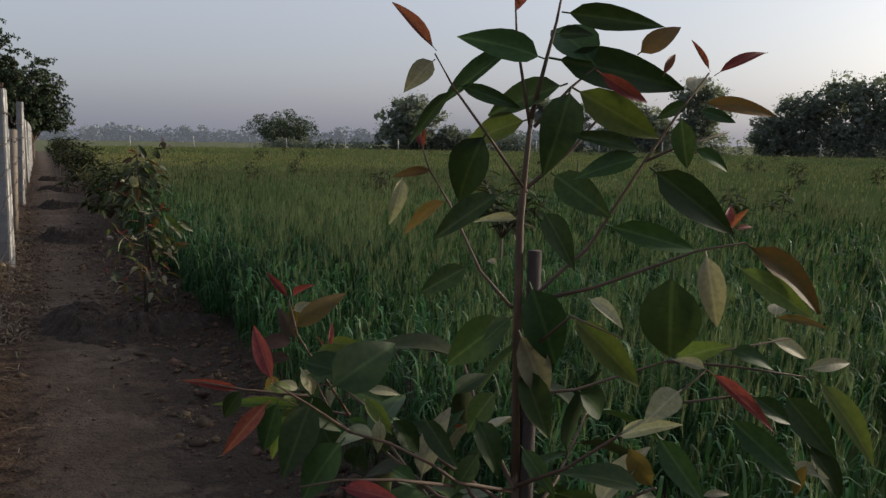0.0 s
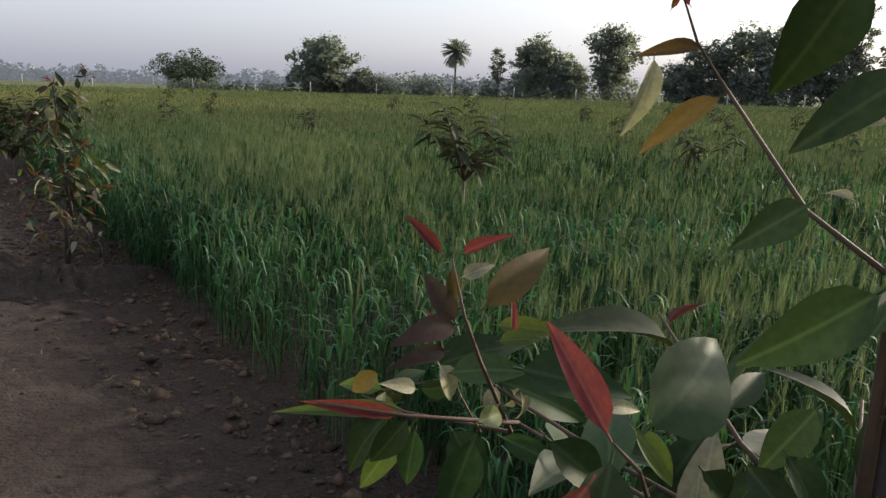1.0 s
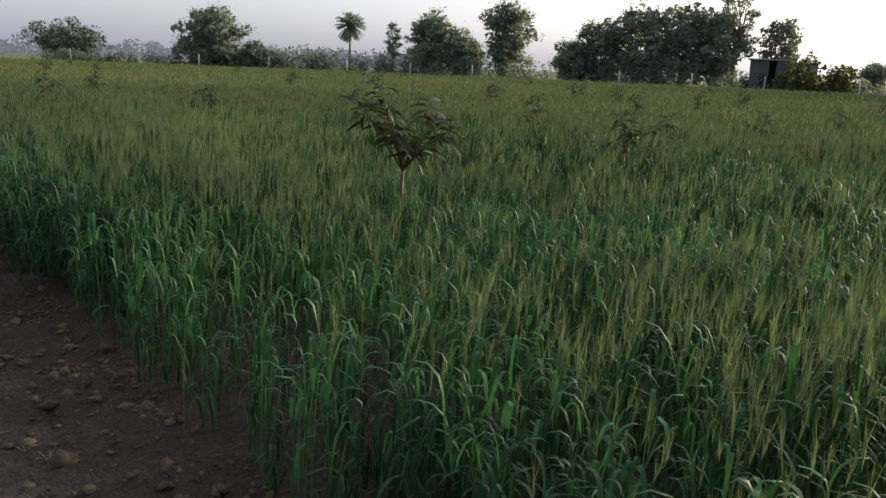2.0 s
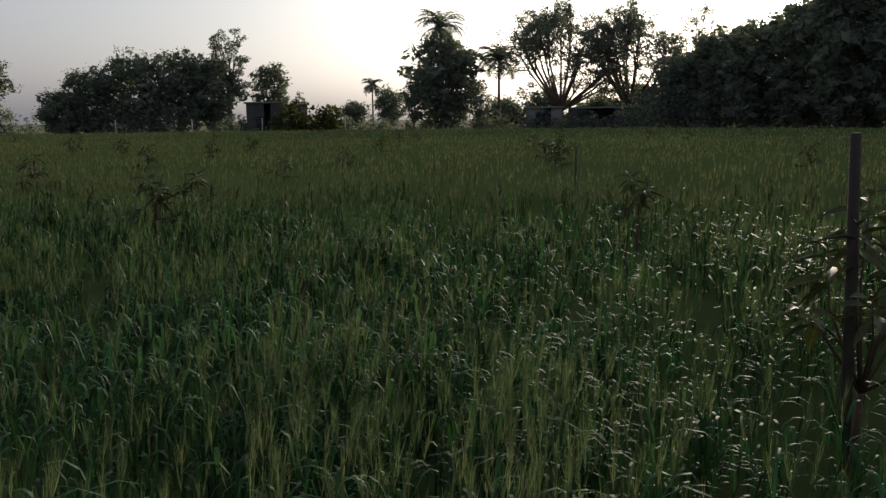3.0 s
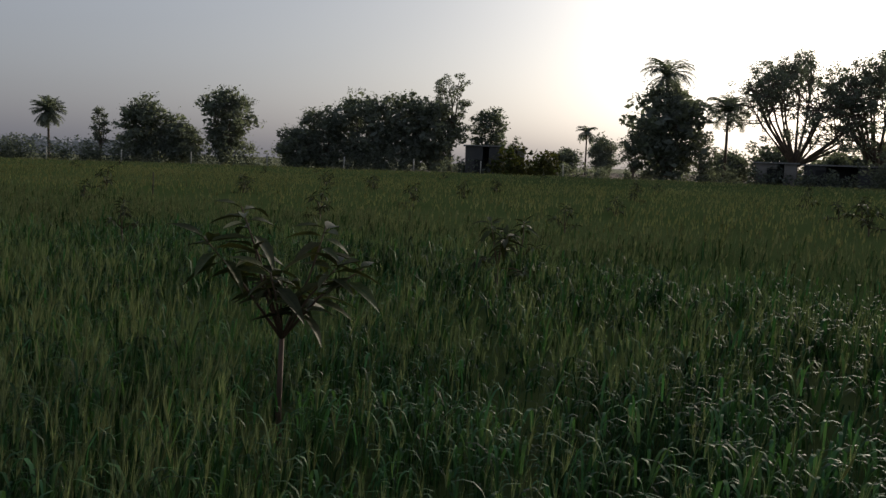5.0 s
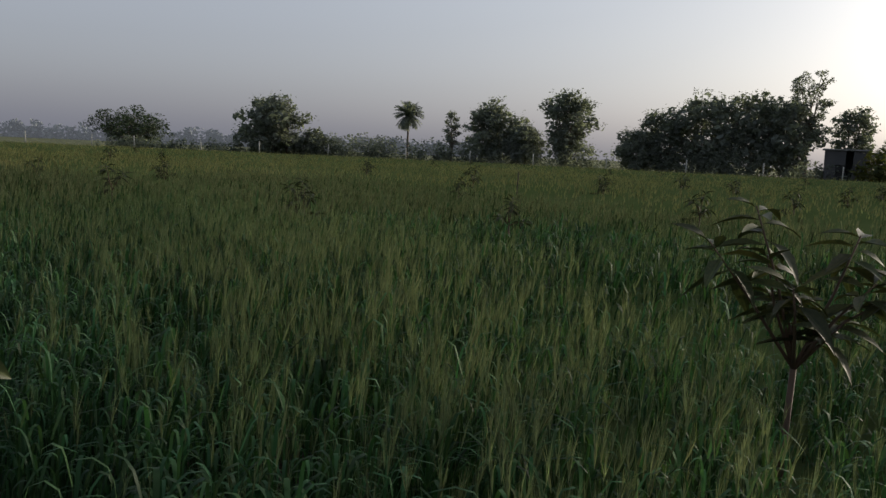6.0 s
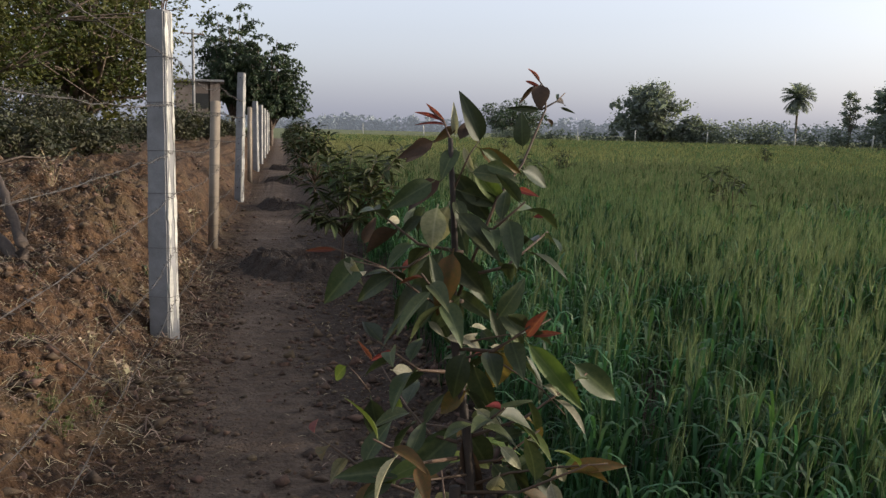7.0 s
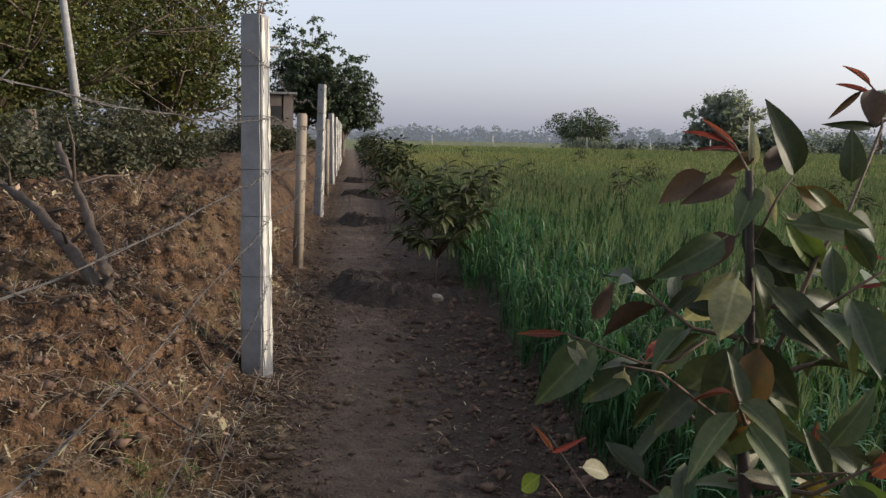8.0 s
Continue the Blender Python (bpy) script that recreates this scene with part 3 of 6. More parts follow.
def tree(label, x, y, height, width, trunk=0.25, seed=1, leaves=1600, size=0.45, material=None, clumps=16, flat=0.75, droop=0.0, lean=0.0, squash=1.0, z0=None, name="tree", open_crown=0.0, clump=0.24, kind="", peak=0.38, core=True, girth=1.0, dense=None):
    """Tapered trunk, forking limbs, and leaves in clumps round the limb ends."""
    rng = np.random.default_rng(seed)
    dense = core if dense is None else dense
    base = new(name)
    base.location = (x, y, gz(x, y) - 0.05 if z0 is None else z0)
    tagged(base, label, name, kind=kind)
    wood = Soup()
    th, r0 = height * trunk, max(0.05, height * 0.022) * girth
    top = Vector((lean * th, 0.1 * th * rng.normal(), th))
    wood.tube([(0, 0, -0.1), (0.3 * top.x, 0.2 * top.y, th * 0.5), top], [r0 * 1.35, r0, r0 * 0.85], 8)
    ends = []
    for k in range(clumps):
        a = 6.283 * (k * 0.618) + rng.uniform(-0.3, 0.3)
        u = (k + 0.5) / clumps
        h = th + (height - th) * (0.10 + 0.82 * u)
        rr = width * 0.5 * (1 - clump) * math.sqrt(max(0.05, 1 - (abs(u - peak) / (1.04 - peak if u > peak else peak + 0.25)) ** 2)) * rng.uniform(0.55, 1.0) * squash
        e = Vector((math.cos(a) * rr + lean * h, math.sin(a) * rr, h))
        mid = top.lerp(e, 0.5) + Vector((rng.normal() * 0.05, rng.normal() * 0.05, 0.06)) * height * 0.6
        wood.tube([top * rng.uniform(0.75, 1.0), mid, e], [r0 * 0.5, r0 * 0.28, r0 * 0.08], 5, False)
        if not core:
            ends += [mid.lerp(e, 0.35) + Vector((rng.normal(), rng.normal(), rng.normal())) * width * 0.05, mid.lerp(e, 0.7) + Vector((rng.normal(), rng.normal(), rng.normal())) * width * 0.05]
        for s in range(3):
            e2 = e + Vector((rng.normal(), rng.normal(), rng.normal() * 0.6 - droop)) * width * 0.09
            wood.tube([mid.lerp(e, 0.6), e2], [r0 * 0.14, r0 * 0.05], 3, False)
            ends.append(e2)
        ends.append(e)
    part("trunk", wood, BARK, base)
    keep = [e for e in ends if rng.uniform() > open_crown]
    rad = [width * clump * rng.uniform(0.45, 1.0) for _ in keep]
    axis = []
    if dense:
        for u in np.linspace(0.06, 0.86, 7):
            rr = width * 0.30 * math.sqrt(max(0.08, 1 - (abs(u - peak) / (1.02 - peak if u > peak else peak + 0.3)) ** 2)) * squash
            axis.append((Vector((lean * height * u + rng.normal() * 0.1 * rr, rng.normal() * 0.1 * rr, th + (height - th) * u)), rr))
        keep, rad = keep + [a for a, _ in axis], rad + [r * 1.25 for _, r in axis]
    v, f = leaf_cloud(rng, [tuple(e) for e in keep], rad, int(leaves * (0.9 if core else 1.5)), size * 0.9, flat, droop, 8 if core else 4)
    if dense:
        # broad overlapping sprays close the inside of the crown
        n_ax = len(axis)
        tip, tip_r = [tuple(p) for p in keep[:len(keep) - n_ax]], rad[:len(rad) - n_ax]
        big = min(0.115 * width, 0.5)
        sprays = [leaf_cloud(rng, [tuple(a) for a, _ in axis], [0.9 * r for _, r in axis], int(30 * n_ax * (0.115 * width / big) ** 2), big, flat)]
        if core:
            sprays.append(leaf_cloud(rng, tip, [0.62 * r for r in tip_r], 15 * len(tip), 0.085 * width, flat))
        for sv, sf in sprays:
            f = np.concatenate([f, sf + len(v)])
            v = np.concatenate([v, sv])
    v[:, 2] = np.maximum(v[:, 2], 0.1)
    crown = big_mesh("crown", v, f, material or CROWN)
    crown.parent = base
    return base


def dome_tree(label, x, y, height, reach, seed, leaves=27000):
    """Short trunk, limbs that rise and spread, and small leaf clumps in a shell under a domed top."""
    rng = np.random.default_rng(seed)
    base = new("tree")
    base.location = (x, y, -0.05)
    tagged(base, label, "tree")
    wood, ends = Soup(), []
    fork = Vector((0, 0, height * 0.17))
    wood.tube([(0, 0, -0.1), (0.05, 0, height * 0.1), fork], [0.42, 0.34, 0.3], 9)
    mid_z, up = height * 0.42, height * 0.55
    for k in range(16):
        a = 6.283 * k * 0.618 + rng.uniform(-0.2, 0.2)
        el = 0.02 + 1.28 * ((k * 0.37) % 1.0)
        far = Vector((math.cos(a) * math.cos(el) * reach, math.sin(a) * math.cos(el) * reach, mid_z + math.sin(el) * up))
        knee = fork.lerp(far, 0.45) + Vector((math.cos(a), math.sin(a), -0.4)) * reach * 0.06
        wood.tube([fork * 0.9, knee, far * 0.93], [0.17, 0.11, 0.035], 6, False)
        for s in range(17):
            a2, e2 = a + rng.normal() * 0.6, min(1.5, max(-0.3, el + rng.normal() * 0.4))
            r = rng.uniform(0.7, 1.0)
            tip = Vector((math.cos(a2) * math.cos(e2) * reach * r, math.sin(a2) * math.cos(e2) * reach * r, mid_z + math.sin(e2) * up * r))
            start = knee.lerp(far * 0.93, rng.uniform(0.0, 0.8))
            wood.tube([start, start.lerp(tip, 0.55) + Vector((0, 0, 0.25)), tip], [0.055, 0.035, 0.012], 4, False)
            ends.append(tip)
            ends.append(tip.lerp(start, 0.22) + Vector((rng.normal(), rng.normal(), rng.normal())) * 0.4)
    part("trunk", wood, BARK, base)
    v, f = leaf_cloud(rng, [tuple(p) for p in ends], [rng.uniform(0.3, 0.62) for _ in ends], leaves, 0.2, 0.75)
    crown = big_mesh("crown", v, f, CROWN)
    crown.parent = base
    return base


def palm(label, x, y, height, crown, seed, droop=1.0, fronds=26, lean=0.0, low=-0.5):
    """Ringed trunk and arching feathered fronds."""
    rng = np.random.default_rng(seed)
    base = new("palm_tree")
    base.location = (x, y, -0.05)
    tagged(base, label, "palm")
    wood = Soup()
    n = 14
    wood.tube([(lean * (i / n) ** 2, 0, height * i / n) for i in range(n + 1)], [0.17 + 0.02 * (i % 2) - 0.004 * i for i in range(n + 1)], 8)
    part("trunk", wood, BARK, base)
    fr = Soup()
    top = Vector((lean, 0, height))
    for k in range(fronds):
        a, up = 6.283 * k * 0.618, rng.uniform(low, 1.4)
        d, p, pts = Vector((math.cos(a), math.sin(a), 0)), top.copy(), []
        m = 9
        for i in range(m + 1):
            pts.append(p.copy())
            ang = up - droop * 1.5 * (i / m) ** 1.3
            p = p + (d * math.cos(ang) + Vector((0, 0, math.sin(ang)))) * crown / m
        fr.tube(pts, [0.03 * (1 - i / (m + 1)) + 0.006 for i in range(m + 1)], 3, False)
        side = Vector((-d.y, d.x, 0))
        for i in range(1, m + 1):
            for s in (-1, 1):
                for j in (0.0, 0.5):
                    q = pts[i - 1].lerp(pts[i], j)
                    w = crown * 0.24 * math.sin(3.0 * (i + j) / (m + 1.5)) + 0.05
                    tip = q + side * s * w + (pts[i] - pts[i - 1]).normalized() * w * 0.7 - Vector((0, 0, w * rng.uniform(0.1, 0.6)))
                    e = (pts[i] - pts[i - 1]).normalized() * 0.085
                    fr.add([q - e, q + e, tip], [(0, 1, 2)])
    part("crown", fr, CROWN, base, smooth=False)
    return base


def far_trees():
    d = "dark green broad-crowned tree beyond the field"
    tree("flat-topped thorn tree beyond the far fence", 32.4, 119.8, 4.9, 10.5, 0.2, 11, 6500, 0.26, CROWN_FINE, 40, 0.5, clump=0.13, peak=0.7, core=False)
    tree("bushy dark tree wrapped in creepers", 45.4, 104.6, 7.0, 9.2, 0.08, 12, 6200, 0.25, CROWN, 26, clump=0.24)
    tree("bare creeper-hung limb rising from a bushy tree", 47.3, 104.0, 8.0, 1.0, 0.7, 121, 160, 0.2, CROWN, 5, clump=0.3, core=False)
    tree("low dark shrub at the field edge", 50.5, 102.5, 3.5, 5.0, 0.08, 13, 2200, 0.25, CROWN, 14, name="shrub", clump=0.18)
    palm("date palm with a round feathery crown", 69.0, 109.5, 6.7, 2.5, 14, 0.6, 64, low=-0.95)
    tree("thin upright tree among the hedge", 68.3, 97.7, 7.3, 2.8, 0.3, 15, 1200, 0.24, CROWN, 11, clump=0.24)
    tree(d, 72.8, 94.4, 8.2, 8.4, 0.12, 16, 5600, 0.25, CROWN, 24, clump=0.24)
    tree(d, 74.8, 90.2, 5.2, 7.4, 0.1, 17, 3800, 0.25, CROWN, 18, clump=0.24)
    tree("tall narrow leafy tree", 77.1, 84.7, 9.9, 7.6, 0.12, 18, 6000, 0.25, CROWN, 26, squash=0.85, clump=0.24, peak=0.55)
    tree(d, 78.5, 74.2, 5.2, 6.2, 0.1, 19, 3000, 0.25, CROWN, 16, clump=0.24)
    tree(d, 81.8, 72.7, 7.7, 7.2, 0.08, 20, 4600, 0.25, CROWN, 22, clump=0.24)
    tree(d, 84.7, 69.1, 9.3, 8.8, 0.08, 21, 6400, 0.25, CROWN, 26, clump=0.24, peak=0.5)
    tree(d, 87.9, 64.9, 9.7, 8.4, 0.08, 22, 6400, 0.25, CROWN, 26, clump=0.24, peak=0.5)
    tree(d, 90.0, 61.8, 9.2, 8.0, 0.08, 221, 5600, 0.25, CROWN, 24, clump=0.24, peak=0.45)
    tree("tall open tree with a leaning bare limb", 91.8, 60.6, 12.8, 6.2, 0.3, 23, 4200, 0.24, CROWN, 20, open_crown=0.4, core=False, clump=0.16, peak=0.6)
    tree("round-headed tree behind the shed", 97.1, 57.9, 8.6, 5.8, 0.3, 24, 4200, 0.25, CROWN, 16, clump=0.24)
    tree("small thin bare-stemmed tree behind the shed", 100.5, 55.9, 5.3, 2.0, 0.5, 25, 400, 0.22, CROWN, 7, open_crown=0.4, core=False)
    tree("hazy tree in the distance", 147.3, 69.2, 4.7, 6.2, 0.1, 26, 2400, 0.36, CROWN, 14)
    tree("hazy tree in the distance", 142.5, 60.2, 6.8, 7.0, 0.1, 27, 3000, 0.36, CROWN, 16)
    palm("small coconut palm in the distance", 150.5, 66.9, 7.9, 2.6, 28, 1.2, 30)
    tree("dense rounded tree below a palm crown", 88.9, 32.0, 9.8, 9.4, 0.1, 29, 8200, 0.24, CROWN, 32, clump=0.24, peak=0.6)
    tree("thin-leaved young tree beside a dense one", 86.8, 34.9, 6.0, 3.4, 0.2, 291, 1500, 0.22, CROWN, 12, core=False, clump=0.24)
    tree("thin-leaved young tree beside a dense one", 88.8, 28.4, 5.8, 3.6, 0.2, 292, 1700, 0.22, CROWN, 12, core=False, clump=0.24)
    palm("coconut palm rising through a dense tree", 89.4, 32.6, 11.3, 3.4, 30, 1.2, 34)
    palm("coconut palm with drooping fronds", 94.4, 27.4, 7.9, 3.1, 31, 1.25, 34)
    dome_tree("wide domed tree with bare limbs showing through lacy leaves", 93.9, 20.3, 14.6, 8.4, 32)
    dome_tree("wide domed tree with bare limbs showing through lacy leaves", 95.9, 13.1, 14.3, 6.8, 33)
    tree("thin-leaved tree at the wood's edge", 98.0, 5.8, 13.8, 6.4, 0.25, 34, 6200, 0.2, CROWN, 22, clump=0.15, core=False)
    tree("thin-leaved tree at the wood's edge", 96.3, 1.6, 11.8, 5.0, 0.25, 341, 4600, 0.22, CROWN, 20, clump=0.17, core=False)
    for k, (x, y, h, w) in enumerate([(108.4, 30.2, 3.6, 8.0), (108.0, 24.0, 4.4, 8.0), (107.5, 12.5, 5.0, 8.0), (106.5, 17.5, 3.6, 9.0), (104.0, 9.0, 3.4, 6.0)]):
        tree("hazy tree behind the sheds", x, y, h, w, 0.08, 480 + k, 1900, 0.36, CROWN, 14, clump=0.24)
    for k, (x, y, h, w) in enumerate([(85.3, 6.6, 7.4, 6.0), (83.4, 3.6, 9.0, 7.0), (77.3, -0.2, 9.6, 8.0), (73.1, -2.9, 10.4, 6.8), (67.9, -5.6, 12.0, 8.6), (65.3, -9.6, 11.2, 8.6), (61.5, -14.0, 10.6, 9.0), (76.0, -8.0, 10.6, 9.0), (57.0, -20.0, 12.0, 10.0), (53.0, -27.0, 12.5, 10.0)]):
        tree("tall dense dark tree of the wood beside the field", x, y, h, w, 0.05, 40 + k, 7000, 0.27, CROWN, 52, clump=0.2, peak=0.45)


def hedge(name, label, stretch, seed, count, size, low, high, leaf, material=None):
    """Uneven scrub along a line of the plan."""
    rng = np.random.default_rng(seed)
    c, r = [], []
    total = len(stretch) - 1
    for k in range(size):
        u = rng.uniform(0, total)
        i = min(int(u), total - 1)
        a, b = np.array(stretch[i]), np.array(stretch[i + 1])
        p = a + (b - a) * (u - i) + rng.normal(0, 0.9, 2)
        h = rng.uniform(low, high) * (0.75 + 0.4 * math.sin(k * 0.7) ** 2)
        for z in np.linspace(0.25, h, 3):
            c.append((p[0], p[1], z)); r.append(h * 0.45)
    v, f = leaf_cloud(rng, c, r, count, leaf, 0.8)
    v[:, 2] = np.maximum(v[:, 2], 0.0)
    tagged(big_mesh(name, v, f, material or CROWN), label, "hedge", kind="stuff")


def far_edge():
    hedge("far_hedge", "low dark scrub hedge along the far field edge", [(27, 111), (39, 108), (50, 104)], 60, 6000, 120, 0.6, 1.5, 0.3)
    hedge("far_scrub", "tall dark scrub below the trees at the field edge", [(50, 104), (60, 99), (71, 92), (79, 76), (85, 62)], 61, 18000, 260, 1.3, 2.5, 0.3)
    hedge("shed_scrub", "low dark scrub before the sheds", [(84, 57), (89, 33), (86, 14)], 64, 8000, 150, 0.8, 1.6, 0.3)
    hedge("wood_scrub", "dark scrub closing the foot of the wood", [(86, 12), (80, 2), (72, -5), (62, -14), (52, -30)], 65, 20000, 240, 1.7, 3.0, 0.32)
    hedge("cane_patch", "bright green cane patch behind the field", [(82, 49), (85, 42)], 62, 1800, 26, 1.8, 2.6, 0.5, CROWN_OLIVE)
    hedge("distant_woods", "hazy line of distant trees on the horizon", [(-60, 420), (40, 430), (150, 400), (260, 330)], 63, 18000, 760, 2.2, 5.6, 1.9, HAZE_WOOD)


far_trees()
far_edge()

# ---- buildings and far posts ----
def walls(name, label, x, y, w, d, h, turn, wall_mat, roof=True):
    base = new(name)
    base.matrix_basis = pose(x, y, -0.05, 0, 0, turn)
    tagged(base, label, "building")
    s = Soup()
    t = 0.2
    s.box((-w / 2 + 0.5, -d / 2 + t / 2, h / 2), (1.0, t, h), 0.01)
    s.box((w / 4 + 0.35, -d / 2 + t / 2, h / 2), (w / 2 - 0.7, t, h), 0.01)
    s.box((-w / 2 + 1.45, -d / 2 + t / 2, h - (h - 2.0) / 2), (0.9, t, h - 2.0), 0.01)
    s.box((0, d / 2 - t / 2, h / 2), (w, t, h), 0.01)
    for sx in (-1, 1):
        s.box((sx * (w / 2 - t / 2), 0, h / 2), (t, d - 2 * t, h), 0.01)
    part("wall", s, wall_mat, base, smooth=False)
    # near-black panel stands in for the shade inside the doorway
    door = Soup(); door.box((-w / 2 + 1.45, -d / 2 + 0.13, 1.0), (0.9, 0.05, 2.0), 0.005)
    part("door", door, DARK, base, "dark panel standing in for a shaded doorway", smooth=False)
    if roof:
        r = Soup(); r.box((0, 0, h + 0.07), (w + 0.5, d + 0.5, 0.14), 0.02)
        part("roof", r, CONCRETE, base, "thin concrete roof slab", smooth=False)
    return base


walls("farm_shed", "low dark farm shed at the field edge", 85.3, 52.2, 3.8, 3.0, 3.5, -58, SHED)
walls("farm_shed", "low pale farm shed with worn plaster", 88.8, 50.4, 3.0, 3.0, 3.3, -58, PLASTER)
walls("farm_shed", "long low dark shed below spreading trees", 90.7, 14.8, 8.0, 3.0, 2.4, -80, SHED)
walls("farm_shed", "low pale shed below spreading trees", 89.6, 21.2, 3.7, 3.0, 2.5, -80, PLASTER)
hut = walls("brick_hut", "small unplastered brick hut with a flat roof", -4.0, 61.0, 2.6, 3.0, 3.9, 4, BRICK)
# near-black box on the wall stands in for the unlit window opening
opening = Soup(); opening.box((0.25, -1.5, 2.75), (0.75, 0.05, 0.9), 0.01)
part("window", opening, DARK, hut, "dark panel standing in for a shaded window opening", smooth=False)


def fence_post_far(x, y, h):
    s = Soup()
    s.box((0, 0, h / 2), (0.11, 0.11, h + 0.1), 0.015)
    ob = part("fence_post", s, LIME)
    ob.location = (x, y, 0)
    return tagged(ob, "pale concrete post of the far field fence", "post", "far fence posts")


def far_fence():
    rng = np.random.default_rng(70)
    first = fence_post_far(24.0, 104.0, 1.75)
    for x, y in [(4, 105), (10, 106), (17, 105), (29, 103), (35, 101.5), (42, 98.5), (49, 95), (56, 90), (62, 85), (67, 79), (72, 72), (75.5, 64), (78, 57), (80, 49), (81, 40)]:
        copy_thing(first, pose(x + rng.uniform(-1, 1), y, 0, rng.uniform(-2, 2), rng.uniform(-3, 3), rng.uniform(0, 90)))


far_fence()


# ---- fence beside the path ----
FENCE_X = 0.335
STRANDS = [1.72, 1.45, 1.16, 0.90, 0.56, 0.25]


def concrete_post(y, h, w, d, lean=(0, 0), rebar=True, washed=True, label=""):
    base = new("fence_post")
    base.matrix_basis = pose(FENCE_X, y, gz(FENCE_X, y), lean[0], lean[1], -22)
    tagged(base, label or "square concrete fence post with a limewashed side", "post", "fence posts")
    bm = bmesh.new()
    bmesh.ops.create_cube(bm, size=1.0)
    bmesh.ops.subdivide_edges(bm, edges=[e for e in bm.edges if abs(e.verts[0].co.z - e.verts[1].co.z) > 0.5], cuts=14)
    rng = np.random.default_rng(int(y * 10))
    for v in bm.verts:
        t = v.co.z + 0.5
        k = 1.0 - 0.18 * t
        v.co = Vector((v.co.x * w * k + rng.normal(0, 0.0015), v.co.y * d * k + rng.normal(0, 0.0015), t * (h + 0.25) - 0.25))
    bmesh.ops.bevel(bm, geom=list(bm.edges), offset=0.009, segments=2, affect="EDGES", clamp_overlap=True)
    me = bpy.data.meshes.new("shaft")
    bm.to_mesh(me); bm.free()
    me.materials.append(CONCRETE)
    part("shaft", me, None, base)
    if washed:
        # pale strips on the sun side: flaking whitewash plus sunlit edge in one colour
        for side in (-0.27, 0.27):
            s, V, F, n = Soup(), [], [], 40
            for i in range(n + 1):
                z = h * (0.01 + 0.98 * i / n)
                k = 1.0 - 0.18 * (z + 0.25) / (h + 0.25)
                wd = d * k * max(0.02, 0.12 + 0.06 * math.sin(i * 0.55 + y) + rng.uniform(-0.1, 0.05))
                m, x0 = d * k * side, w * k / 2
                V += [(x0 - 0.004, m - wd, z), (x0 + 0.004, m - wd + 0.002, z), (x0 + 0.005, m + wd - 0.002, z), (x0 - 0.004, m + wd, z)]
            for i in range(n):
                for q in range(3):
                    F.append((4 * i + q, 4 * i + q + 1, 4 * i + q + 5, 4 * i + q + 4))
            s.add(V, F)
            part("sunlit_limewash_strip", s, LIME, base, "flaking whitewash strip, whitened for the sunlit edge", smooth=False)
    if rebar:
        for sx, sy in ((-1, -1), (0.1, 0.6), (1, -0.6), (0.6, 0.9)):
            s = Soup()
            x, yy = sx * w * 0.27, sy * d * 0.27
            s.tube([(x, yy, h - 0.02), (x + 0.004, yy, h + 0.03), (x + sx * 0.012, yy + 0.008, h + 0.065)], 0.004, 6)
            part("rebar_end", s, RUST, base)
    if not rebar and y < 25:
        # near-black plugs on the face stand in for shade inside the holes
        for z in (0.25, 0.62, 1.0, 1.38, 1.72, h - 0.09):
            s = Soup()
            k = 1.0 - 0.18 * (z + 0.25) / (h + 0.25)
            s.tube([(0, -d * k / 2 - 0.002, z), (0, -d * k / 2 + 0.02, z)], 0.011, 8)
            part("wire_hole_shade", s, DARK, base, "dark plug standing in for a shaded wire hole")
    for z in STRANDS:
        if z < h - 0.1:
            s = Soup()
            k = 1.0 - 0.18 * (z + 0.25) / (h + 0.25)
            a, b = w * k / 2 + 0.004, d * k / 2 + 0.004
            s.tube([(-a, -b, z), (a + 0.012, -b, z + 0.006), (a + 0.012, b, z), (-a, b, z - 0.005), (-a, -b, z)], 0.0013, 5)
            part("wire_tie", s, ZINC, base)
    return base


def thin_post(y, h, lean, label):
    base = new("fence_post")
    base.matrix_basis = pose(FENCE_X, y, gz(FENCE_X, y), lean[0], lean[1], 10)
    tagged(base, label, "post", "fence posts")
    s = Soup()
    s.box((0, 0, h / 2 - 0.1), (0.10, 0.075, h + 0.2), 0.012)
    part("shaft", s, OLD_POST, base)
    for z in STRANDS[1:]:
        t = Soup()
        t.tube([(-0.054, -0.042, z), (0.054, -0.042, z + 0.004), (0.054, 0.042, z), (-0.054, 0.042, z), (-0.054, -0.042, z)], 0.002, 5)
        part("wire_tie", t, ZINC, base)
    return base


concrete_post(11.6, 2.0, 0.145, 0.135, (0.5, 0.6))
concrete_post(6.3, 1.95, 0.14, 0.135, (0, -0.5))
thin_post(15.45, 1.58, (0, 1.8), "slim weathered reddish fence post leaning slightly")
concrete_post(21.1, 2.2, 0.135, 0.13, (0, 2.0), False, True, "concrete fence post with wire holes, leaning slightly")
thin_post(26.2, 1.75, (0, 0.5), "slim weathered fence post")
concrete_post(31.2, 2.0, 0.15, 0.15, (0, -0.4), False)
for yy in (36.4, 41.6, 46.8, 52.0):
    concrete_post(yy, 2.0, 0.15, 0.15, (0, 0.5), False)


